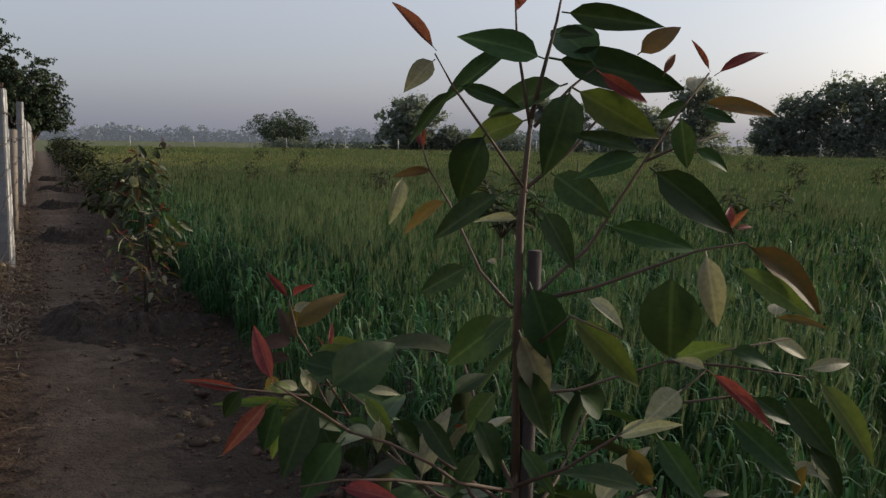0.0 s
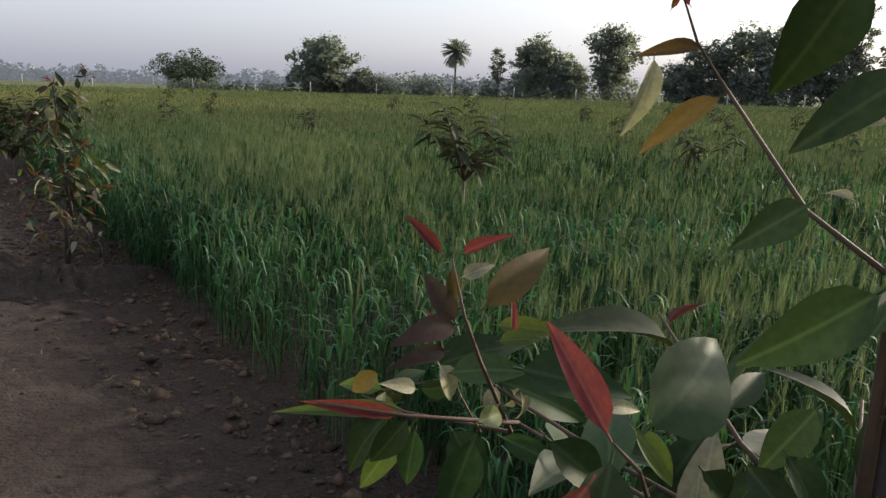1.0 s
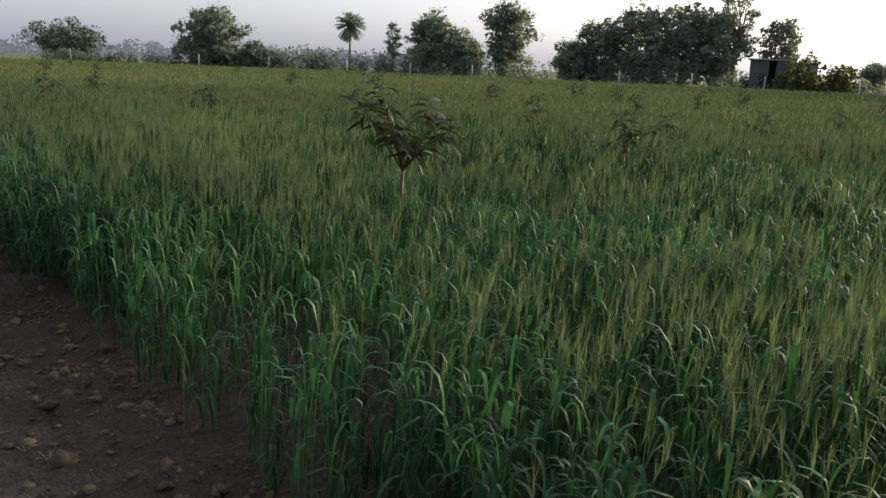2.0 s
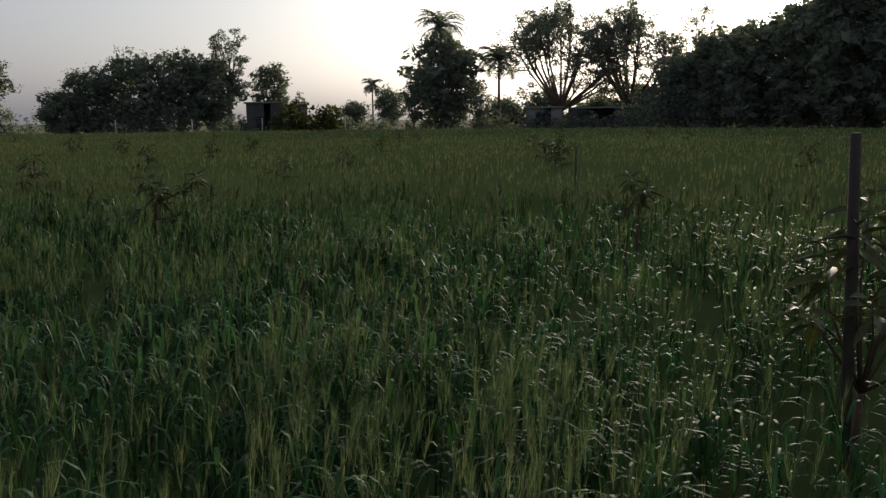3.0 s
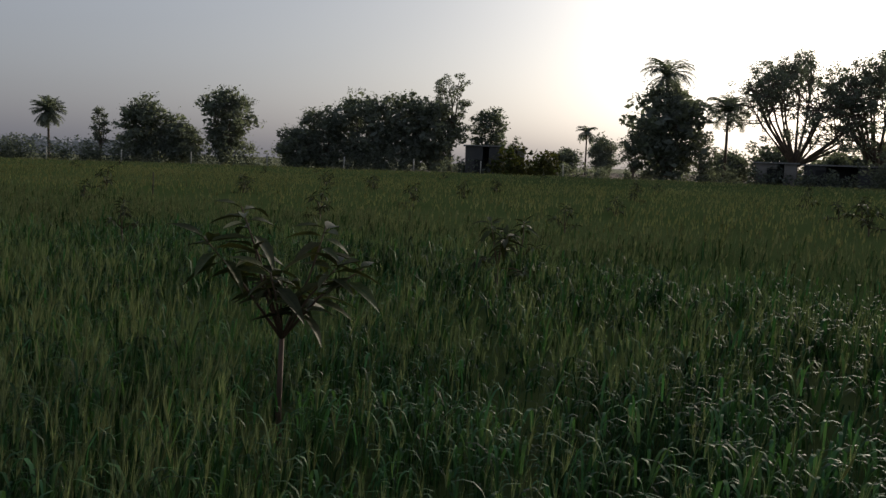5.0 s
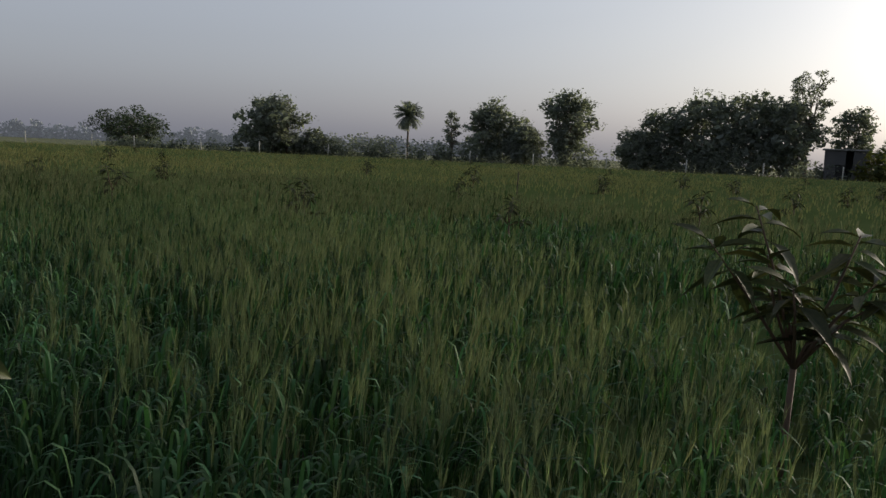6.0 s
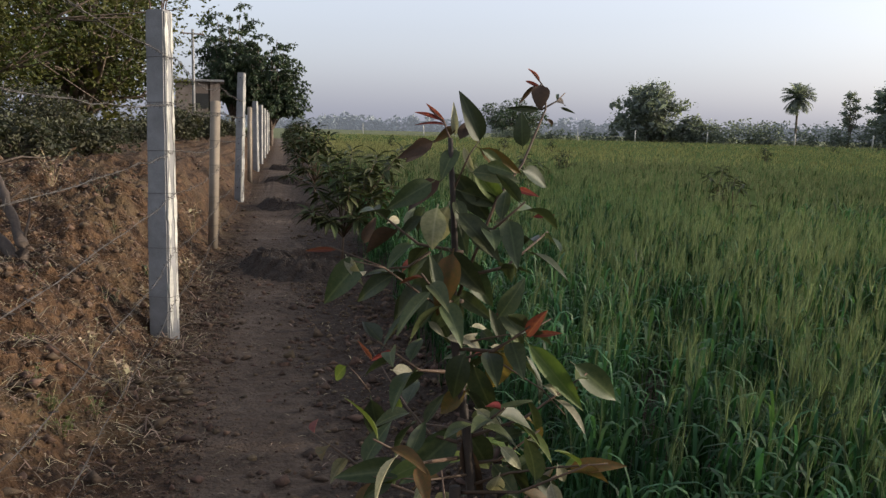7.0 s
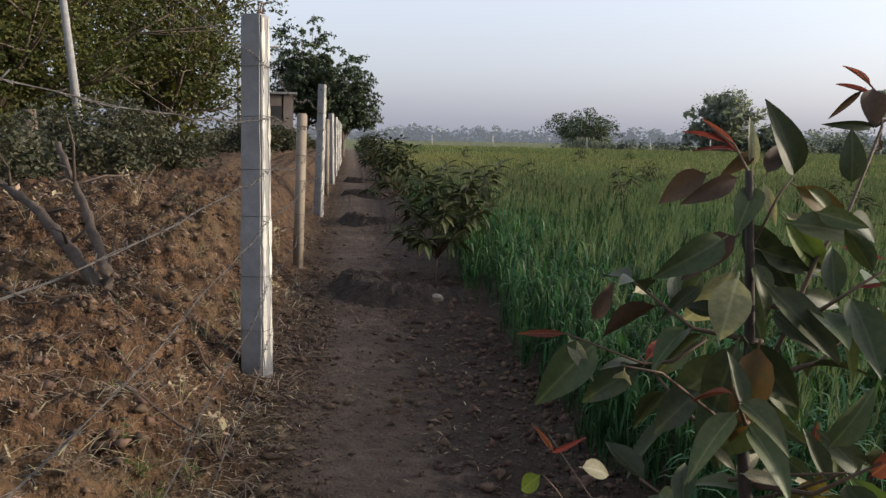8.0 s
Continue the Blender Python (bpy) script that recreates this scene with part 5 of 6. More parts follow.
def leaf(parent, tone, p, d, roll, w):
    """One leaf of a sapling: where its stalk starts, the way to its tip, its roll and its width to its length."""
    kinds = TONES[tone]
    COUNT[0] += 1
    ob = new("leaf", kinds[COUNT[0] % len(kinds)])
    ob.parent = parent
    d = Vector(d)
    ob.matrix_basis = aim(p, d, d.length * 1.08, roll) @ Matrix.Diagonal((w / 0.42, 1, 1, 1))
    return ob


KINDS = (BROAD, BROAD_RED, BROAD_PALE)

KINDS_LOW = (TONES["y"] + TONES["o"] + TONES["v"][:1] + BROAD_PALE[:1] + TONES["o"], BROAD_RED, BROAD_PALE + TONES["b"])

def low_growth(s, rng, z0, z1, shoots, reach, kinds=KINDS, size=0.12):
    """Side shoots low on a stem."""
    for k in range(shoots):
        a = k * 2.4 + rng.uniform(-0.4, 0.4)
        p = Vector((0, 0, z0 + (z1 - z0) * k / shoots))
        q = p + Vector((math.cos(a), math.sin(a), 0.45)) * reach * rng.uniform(0.6, 1.0)
        pts = [p, p.lerp(q, 0.5) + Vector((0, 0, -0.03)), q]
        twig(s, pts, 0.005)
        leafy(s, rng, pts, 6, kinds, size, 1, 0.35)


def staked_sapling():
    s = new("sapling")
    s.location = (1.375, 1.852, 0.0)
    tagged(s, "young broad-leaved sapling with red new leaves tied to a stake", "sapling", "saplings along the path")
    st = Soup(); st.tube([(0, 0.0, -0.06), (0.005, -0.005, 0.5), (0.012, 0.012, 0.9), (0.009, 0.011, 0.99)], [0.013, 0.011, 0.0086, 0.005], 8)
    part("stem", st, TWIG, s)
    pole = Soup(); pole.tube([(0.05, 0.05, -0.1), (0.03, 0.02, 0.6), (0.022, -0.008, 1.33)], [0.014, 0.013, 0.011], 9)
    part("stake", pole, STAKE, s, "dark rough wooden support stake")
    twig(s, [(0.013, 0.015, 0.927), (-0.001, 0.000, 1.193), (-0.001, 0.000, 1.368), (0.004, -0.003, 1.454), (0.010, -0.006, 1.530)], 0.0083)
    twig(s, [(0.010, -0.006, 1.530), (0.027, -0.017, 1.617), (0.038, -0.024, 1.670), (0.046, -0.029, 1.723)], 0.0037)
    twig(s, [(0.009, -0.006, 1.518), (-0.002, 0.001, 1.588), (-0.011, 0.006, 1.646), (-0.014, 0.008, 1.707)], 0.0031)
    twig(s, [(0.014, -0.009, 1.518), (0.075, -0.012, 1.578), (0.116, -0.017, 1.610)], 0.0031)
    twig(s, [(0.001, -0.001, 1.228), (0.020, -0.036, 1.277), (0.085, -0.056, 1.337), (0.166, -0.080, 1.468), (0.217, -0.096, 1.546), (0.259, -0.107, 1.602)], 0.0037)
    twig(s, [(0.166, -0.080, 1.468), (0.222, -0.088, 1.491), (0.303, -0.108, 1.514)], 0.0025)
    twig(s, [(0.005, -0.003, 1.424), (0.094, 0.011, 1.482), (0.169, 0.007, 1.561), (0.211, -0.000, 1.602)], 0.0031)
    twig(s, [(0.007, -0.004, 1.420), (-0.055, -0.003, 1.496), (-0.115, 0.005, 1.572), (-0.148, -0.001, 1.617)], 0.0028)
    twig(s, [(-0.009, 0.005, 1.241), (-0.024, 0.082, 1.288), (-0.039, 0.169, 1.392), (-0.062, 0.201, 1.447), (-0.071, 0.217, 1.494)], 0.0031)
    twig(s, [(0.031, -0.019, 1.256), (0.076, -0.087, 1.282), (0.121, -0.146, 1.315), (0.175, -0.193, 1.346), (0.221, -0.237, 1.361)], 0.0037)
    twig(s, [(0.004, -0.003, 0.955), (0.039, -0.084, 1.007), (0.067, -0.167, 1.080), (0.111, -0.230, 1.142), (0.198, -0.286, 1.161)], 0.0037)
    twig(s, [(0.095, -0.203, 1.120), (0.116, -0.234, 1.155), (0.156, -0.244, 1.189)], 0.0025)
    twig(s, [(-0.003, 0.002, 0.945), (-0.101, -0.002, 0.977), (-0.152, -0.010, 1.019), (-0.214, -0.005, 1.057), (-0.261, 0.034, 1.068), (-0.280, 0.187, 1.082)], 0.0037)
    twig(s, [(-0.261, 0.034, 1.068), (-0.345, -0.034, 1.141), (-0.397, -0.061, 1.182)], 0.0025)
    twig(s, [(-0.108, 0.002, 0.972), (-0.214, -0.027, 1.010), (-0.299, -0.027, 1.024), (-0.359, -0.040, 1.029)], 0.0031)
    twig(s, [(-0.280, 0.187, 1.082), (-0.375, 0.232, 1.091), (-0.459, 0.257, 1.111)], 0.0025)
    twig(s, [(-0.000, -0.000, 1.157), (0.011, -0.126, 1.252), (0.038, -0.208, 1.235)], 0.0025)
    twig(s, [(0.001, -0.001, 1.102), (0.135, 0.031, 1.087), (0.281, -0.019, 1.133), (0.453, -0.120, 1.179)], 0.0031)
    twig(s, [(0.281, -0.019, 1.133), (0.359, -0.093, 1.134), (0.478, -0.149, 1.116)], 0.0031)
    leaf(s, "g", (-0.006, -0.065, 1.612), (-0.103, 0.029, 0.035), -1.48, 0.37)
    leaf(s, "g", (-0.015, -0.002, 1.637), (-0.093, 0.047, -0.074), -1.06, 0.31)
    leaf(s, "g", (-0.096, 0.035, 1.578), (0.081, -0.042, -0.028), 1.48, 0.27)
    leaf(s, "p", (-0.091, 0.120, 1.622), (-0.049, -0.002, -0.041), -1.00, 0.57)
    leaf(s, "r", (-0.146, -0.002, 1.621), (-0.037, 0.068, 0.074), -0.88, 0.21)
    leaf(s, "g", (-0.087, 0.061, 1.576), (-0.063, 0.026, -0.077), -1.24, 0.21)
    leaf(s, "r", (-0.023, -0.007, 1.684), (-0.002, -0.046, 0.021), 1.67, 0.42)
    leaf(s, "g", (0.054, -0.013, 1.688), (0.098, -0.097, -0.023), 1.58, 0.31)
    leaf(s, "g", (0.055, 0.020, 1.624), (0.168, -0.106, -0.036), 1.49, 0.33)
    leaf(s, "g", (0.108, -0.028, 1.610), (-0.031, 0.067, 0.083), -0.84, 0.57)
    leaf(s, "g", (0.037, -0.027, 1.654), (0.020, -0.056, -0.005), 1.21, 0.42)
    leaf(s, "o", (0.115, -0.117, 1.620), (0.047, -0.030, 0.040), 1.43, 0.47)
    leaf(s, "r", (0.135, -0.151, 1.589), (0.027, 0.009, 0.033), 0.62, 0.31)
    leaf(s, "r", (0.064, -0.091, 1.598), (0.081, -0.018, -0.046), 1.90, 0.31)
    leaf(s, "y", (0.082, -0.005, 1.579), (0.124, -0.057, -0.075), 1.70, 0.37)
    leaf(s, "g", (0.034, -0.073, 1.574), (-0.036, -0.010, -0.109), -0.88, 0.50)
    leaf(s, "g", (0.054, -0.035, 1.582), (-0.080, 0.090, -0.039), -1.15, 0.47)
    leaf(s, "y", (0.010, 0.001, 1.529), (-0.078, 0.067, -0.029), -1.19, 0.44)
    leaf(s, "g", (-0.041, 0.038, 1.511), (-0.041, 0.040, -0.105), -1.56, 0.52)
    leaf(s, "g", (-0.045, -0.023, 1.422), (-0.086, 0.044, -0.062), -1.02, 0.42)
    leaf(s, "p", (0.017, 0.034, 1.375), (-0.058, 0.020, 0.007), -1.08, 0.31)
    leaf(s, "o", (-0.055, 0.198, 1.445), (-0.064, 0.016, -0.004), -1.14, 0.26)
    leaf(s, "p", (-0.103, 0.220, 1.437), (-0.016, -0.010, -0.074), -0.86, 0.42)
    leaf(s, "o", (-0.029, 0.186, 1.398), (-0.075, 0.041, -0.050), -0.98, 0.26)
    leaf(s, "r", (-0.071, 0.205, 1.483), (-0.001, 0.035, 0.029), -0.55, 0.36)
    leaf(s, "r", (-0.052, 0.252, 1.483), (-0.007, -0.023, 0.033), 3.05, 0.31)
    leaf(s, "g", (0.043, -0.013, 1.450), (0.043, -0.078, -0.052), 1.19, 0.52)
    leaf(s, "g", (-0.003, -0.066, 1.398), (0.018, -0.052, -0.063), 0.80, 0.44)
    leaf(s, "g", (0.133, -0.122, 1.483), (-0.097, 0.034, 0.026), -1.22, 0.29)
    leaf(s, "g", (0.127, -0.127, 1.476), (-0.083, 0.042, -0.021), -1.06, 0.37)
    leaf(s, "g", (0.120, -0.149, 1.462), (0.079, -0.082, -0.081), 1.40, 0.35)
    leaf(s, "g", (0.108, -0.066, 1.373), (0.128, -0.056, -0.036), 1.38, 0.31)
    leaf(s, "p", (0.239, -0.103, 1.566), (0.029, 0.033, 0.052), -0.05, 0.57)
    leaf(s, "r", (0.265, -0.113, 1.599), (0.076, -0.026, 0.045), 1.03, 0.23)
    leaf(s, "r", (0.260, -0.109, 1.604), (-0.007, 0.034, 0.049), -0.85, 0.19)
    leaf(s, "o", (0.244, -0.108, 1.559), (0.099, -0.058, -0.012), 1.39, 0.23)
    leaf(s, "g", (0.230, -0.105, 1.557), (-0.035, 0.038, -0.019), -1.44, 0.36)
    leaf(s, "g", (0.209, -0.106, 1.538), (0.022, 0.006, -0.076), 2.58, 0.52)
    leaf(s, "g", (0.219, -0.131, 1.545), (0.041, -0.032, -0.014), 1.40, 0.36)
    leaf(s, "g", (0.215, -0.130, 1.490), (0.049, -0.030, -0.027), 1.31, 0.31)
    leaf(s, "r", (0.242, -0.181, 1.369), (0.027, 0.024, 0.036), 0.08, 0.31)
    leaf(s, "r", (0.231, -0.205, 1.375), (0.034, -0.003, 0.007), 0.85, 0.31)
    leaf(s, "r", (0.286, -0.140, 1.369), (-0.012, -0.039, 0.029), 1.93, 0.31)
    leaf(s, "g", (-0.057, 0.054, 1.303), (-0.071, 0.021, -0.039), -1.20, 0.50)
    leaf(s, "p", (-0.019, 0.036, 1.303), (-0.005, 0.028, 0.014), -0.60, 0.42)
    leaf(s, "g", (-0.007, 0.004, 1.228), (-0.093, 0.057, -0.078), -1.30, 0.44)
    leaf(s, "g", (-0.024, -0.021, 1.234), (-0.050, -0.010, -0.028), -0.68, 0.52)
    leaf(s, "g", (-0.019, -0.059, 1.292), (0.048, -0.016, -0.124), 1.52, 0.54)
    leaf(s, "g", (0.131, -0.194, 1.322), (0.016, 0.018, -0.149), -3.12, 0.54)
    leaf(s, "y", (0.035, -0.082, 1.246), (0.101, -0.057, -0.105), 1.34, 0.29)
    leaf(s, "p", (0.183, -0.200, 1.348), (0.013, -0.021, -0.108), 1.24, 0.42)
    leaf(s, "o", (0.220, -0.236, 1.361), (0.117, -0.058, -0.087), 1.21, 0.29)
    leaf(s, "y", (0.211, -0.228, 1.329), (0.070, -0.078, -0.060), 1.28, 0.29)
    leaf(s, "p", (0.320, -0.206, 1.242), (0.024, 0.018, 0.021), 0.10, 0.73)
    leaf(s, "o", (0.254, -0.263, 1.258), (0.044, -0.051, -0.002), 1.02, 0.21)
    leaf(s, "r", (0.156, -0.244, 1.189), (0.050, -0.077, -0.060), 0.90, 0.23)
    leaf(s, "p", (0.156, -0.244, 1.189), (-0.028, 0.028, 0.016), -0.93, 0.47)
    leaf(s, "p", (0.119, -0.237, 1.163), (-0.058, -0.007, -0.026), -0.66, 0.62)
    leaf(s, "p", (0.469, -0.139, 1.129), (0.067, -0.038, 0.019), 1.14, 0.36)
    leaf(s, "y", (0.478, -0.149, 1.118), (0.041, -0.104, -0.102), 0.66, 0.29)
    leaf(s, "g", (0.374, -0.181, 1.114), (0.029, -0.076, -0.078), 1.10, 0.42)
    leaf(s, "g", (0.247, -0.193, 1.097), (0.065, -0.081, -0.082), 1.13, 0.36)
    leaf(s, "g", (0.398, -0.210, 1.037), (0.078, -0.027, -0.092), 1.35, 0.37)
    leaf(s, "p", (-0.020, -0.035, 1.215), (0.053, -0.012, -0.114), 1.63, 0.42)
    leaf(s, "g", (-0.007, -0.020, 1.162), (0.045, -0.015, -0.118), 1.50, 0.44)
    leaf(s, "g", (0.007, -0.004, 1.022), (0.030, -0.052, -0.063), 0.90, 0.37)
    leaf(s, "p", (0.070, -0.082, 1.266), (0.024, -0.048, -0.017), 0.61, 0.52)
    leaf(s, "g", (0.109, -0.201, 1.091), (0.034, -0.059, -0.080), 1.13, 0.42)
    leaf(s, "o", (0.079, -0.177, 1.073), (0.044, -0.007, -0.081), 1.97, 0.37)
    leaf(s, "p", (0.067, -0.167, 1.080), (0.023, -0.072, 0.045), 1.04, 0.31)
    leaf(s, "p", (0.219, -0.180, 0.970), (0.038, -0.018, 0.010), 0.86, 0.36)
    leaf(s, "p", (0.386, -0.196, 1.002), (0.026, -0.044, -0.006), 0.84, 0.42)
    leaf(s, "g", (0.352, -0.086, 1.161), (0.051, -0.048, -0.012), 0.90, 0.42)
    leaf(s, "p", (0.430, -0.095, 1.175), (0.076, -0.028, -0.030), 1.18, 0.31)
    leaf(s, "y", (0.288, -0.025, 1.134), (0.025, -0.075, 0.044), 1.22, 0.42)
    leaf(s, "g", (0.135, 0.031, 1.087), (0.081, -0.004, -0.058), 1.37, 0.47)
    leaf(s, "g", (0.198, -0.286, 1.160), (0.056, -0.019, -0.041), 1.34, 0.42)
    leaf(s, "o", (0.376, -0.235, 1.018), (-0.011, 0.017, -0.059), -1.33, 0.31)
    leaf(s, "r", (-0.398, -0.060, 1.183), (-0.014, 0.045, 0.064), -0.67, 0.34)
    leaf(s, "r", (-0.400, -0.050, 1.158), (-0.062, 0.000, -0.059), -1.03, 0.37)
    leaf(s, "r", (-0.371, 0.241, 1.087), (-0.087, 0.037, 0.017), -1.16, 0.19)
    leaf(s, "g", (-0.304, 0.006, 1.145), (0.091, -0.012, 0.061), 1.16, 0.62)
    leaf(s, "p", (-0.280, 0.187, 1.113), (0.017, 0.004, -0.035), 1.53, 0.52)
    leaf(s, "g", (-0.325, 0.013, 1.133), (-0.049, -0.032, -0.088), -0.64, 0.52)
    leaf(s, "p", (-0.177, 0.195, 1.076), (0.046, -0.023, 0.003), 0.94, 0.42)
    leaf(s, "y", (-0.218, 0.104, 1.099), (0.039, -0.033, -0.052), 0.92, 0.36)
    leaf(s, "p", (-0.221, 0.019, 1.091), (-0.007, -0.010, -0.051), -0.22, 0.47)
    leaf(s, "g", (-0.195, 0.041, 1.080), (0.052, -0.014, -0.060), 1.27, 0.42)
    leaf(s, "g", (-0.142, 0.040, 1.076), (0.024, -0.062, -0.060), 0.92, 0.44)
    leaf(s, "g", (-0.291, -0.029, 1.085), (-0.064, 0.031, -0.092), -1.11, 0.47)
    leaf(s, "g", (-0.255, -0.010, 1.065), (-0.013, 0.035, -0.062), -2.05, 0.52)
    leaf(s, "g", (-0.328, 0.190, 1.080), (-0.022, 0.015, -0.084), -1.61, 0.52)
    leaf(s, "r", (-0.299, -0.027, 1.014), (0.062, -0.056, -0.005), 0.78, 0.36)
    leaf(s, "g", (-0.214, -0.005, 1.020), (0.044, -0.013, -0.028), 1.02, 0.52)
    leaf(s, "g", (-0.295, 0.181, 1.142), (0.081, -0.066, -0.015), 0.75, 0.52)
    leaf(s, "y", (-0.359, 0.146, 1.112), (0.048, 0.015, -0.001), 0.93, 0.42)
    leaf(s, "g", (-0.375, 0.232, 1.091), (-0.035, 0.010, -0.046), -1.26, 0.47)
    leaf(s, "g", (-0.331, 0.087, 1.117), (0.067, -0.010, -0.058), 1.31, 0.47)
    leaf(s, "g", (-0.061, 0.000, 1.020), (-0.043, 0.010, -0.060), -0.93, 0.47)
    leaf(s, "g", (-0.032, 0.075, 1.047), (0.023, -0.057, -0.069), 0.45, 0.47)
    leaf(s, "g", (-0.044, 0.137, 1.068), (0.071, 0.012, 0.029), 0.61, 0.47)
    leaf(s, "g", (-0.001, 0.058, 1.095), (-0.047, 0.026, -0.069), -1.03, 0.52)
    twig(s, [(-0.141, 0.383, 0.971), (-0.215, 0.350, 1.085), (-0.259, 0.320, 1.152), (-0.272, 0.328, 1.215)], 0.0031)
    twig(s, [(-0.141, 0.383, 0.971), (-0.175, 0.468, 0.962), (-0.202, 0.543, 0.952), (-0.240, 0.608, 0.962)], 0.0025)
    twig(s, [(-0.161, 0.422, 0.960), (-0.178, 0.446, 1.005), (-0.188, 0.452, 1.036)], 0.0019)
    leaf(s, "r", (-0.264, 0.359, 1.213), (-0.032, 0.021, 0.042), -1.15, 0.31)
    leaf(s, "r", (-0.270, 0.315, 1.222), (0.007, -0.059, 0.032), 1.36, 0.26)
    leaf(s, "p", (-0.269, 0.315, 1.197), (0.025, -0.017, 0.017), 1.16, 0.62)
    leaf(s, "o", (-0.285, 0.253, 1.177), (0.079, -0.009, 0.062), 1.04, 0.37)
    leaf(s, "o", (-0.261, 0.345, 1.204), (0.005, -0.001, -0.042), 1.85, 0.42)
    leaf(s, "b", (-0.255, 0.341, 1.137), (-0.028, 0.018, 0.054), -1.32, 0.44)
    leaf(s, "b", (-0.264, 0.323, 1.143), (-0.075, -0.013, 0.001), -0.78, 0.42)
    leaf(s, "b", (-0.261, 0.345, 1.106), (-0.073, -0.015, 0.004), -0.78, 0.31)
    leaf(s, "y", (-0.200, 0.352, 1.127), (0.056, -0.052, 0.002), 1.07, 0.33)
    leaf(s, "p", (-0.169, 0.379, 1.041), (-0.021, -0.009, -0.038), -0.16, 0.52)
    leaf(s, "p", (-0.155, 0.368, 1.035), (0.032, 0.017, -0.034), 1.50, 0.52)
    leaf(s, "y", (-0.162, 0.589, 0.928), (-0.176, 0.043, 0.029), -1.01, 0.15)
    leaf(s, "o", (-0.220, 0.587, 0.999), (-0.035, 0.035, -0.032), -1.22, 0.52)
    leaf(s, "p", (-0.200, 0.518, 0.993), (-0.048, -0.011, 0.023), -1.06, 0.42)
    leaf(s, "g", (-0.160, 0.494, 1.001), (-0.018, 0.068, -0.033), -1.77, 0.42)
    leaf(s, "g", (-0.209, 0.581, 0.938), (-0.068, 0.024, -0.073), -0.80, 0.47)
    leaf(s, "y", (-0.199, 0.518, 0.951), (-0.069, 0.072, -0.127), -1.41, 0.26)
    leaf(s, "g", (-0.210, 0.501, 0.951), (-0.010, 0.016, -0.099), -1.88, 0.37)
    leaf(s, "g", (-0.189, 0.453, 0.962), (0.025, -0.055, -0.067), 0.66, 0.57)
    leaf(s, "g", (-0.137, 0.418, 0.953), (0.047, -0.085, -0.021), 1.02, 0.36)
    leaf(s, "g", (-0.163, 0.399, 1.042), (0.106, -0.065, -0.045), 0.98, 0.42)
    twig(s, [(-0.02, 0.0, 0.93), (-0.1, 0.24, 0.98), (-0.17, 0.42, 1.04), (-0.119, 0.573, 0.979), (-0.18, 0.65, 0.945)], 0.0031)
    twig(s, [(-0.125, 0.56, 0.985), (-0.119, 0.58, 1.01), (-0.114, 0.605, 1.036)], 0.0016)
    leaf(s, "y", (-0.18, 0.65, 0.945), (-0.05, 0.05, 0.012), -0.7, 0.5)
    leaf(s, "g", (-0.175, 0.645, 0.95), (0.06, 0.0, 0.018), 0.7, 0.5)
    leaf(s, "y", (-0.18, 0.65, 0.945), (-0.03, -0.05, -0.03), -0.5, 0.5)
    leaf(s, "v", (-0.17, 0.64, 0.945), (0.02, 0.05, -0.03), 0.6, 0.5)
    leaf(s, "r", (-0.115, 0.6, 1.03), (-0.012, 0.006, 0.045), -0.5, 0.22)
    leaf(s, "r", (-0.115, 0.6, 1.03), (0.008, -0.006, 0.04), 0.6, 0.22)
    leaf(s, "g", (-0.205, 0.47, 1.04), (0.075, -0.06, 0.05), 0.9, 0.45)
    leaf(s, "p", (-0.224, 0.43, 1.062), (0.03, -0.012, -0.05), 1.1, 0.6)
    leaf(s, "g", (-0.212, 0.431, 1.045), (0.07, -0.06, 0.02), 0.8, 0.5)
    leaf(s, "y", (-0.23, 0.3, 1.125), (0.03, -0.03, 0.012), 0.8, 0.5)
    leaf(s, "r", (-0.206, 0.301, 1.125), (0.008, 0.01, 0.045), 0.4, 0.25)
    low_growth(s, np.random.default_rng(200), 0.35, 0.95, 7, 0.34)
    low_growth(s, np.random.default_rng(203), 0.62, 0.98, 12, 0.4, (BROAD + TONES["v"][:2], BROAD_RED, BROAD_PALE), 0.16)


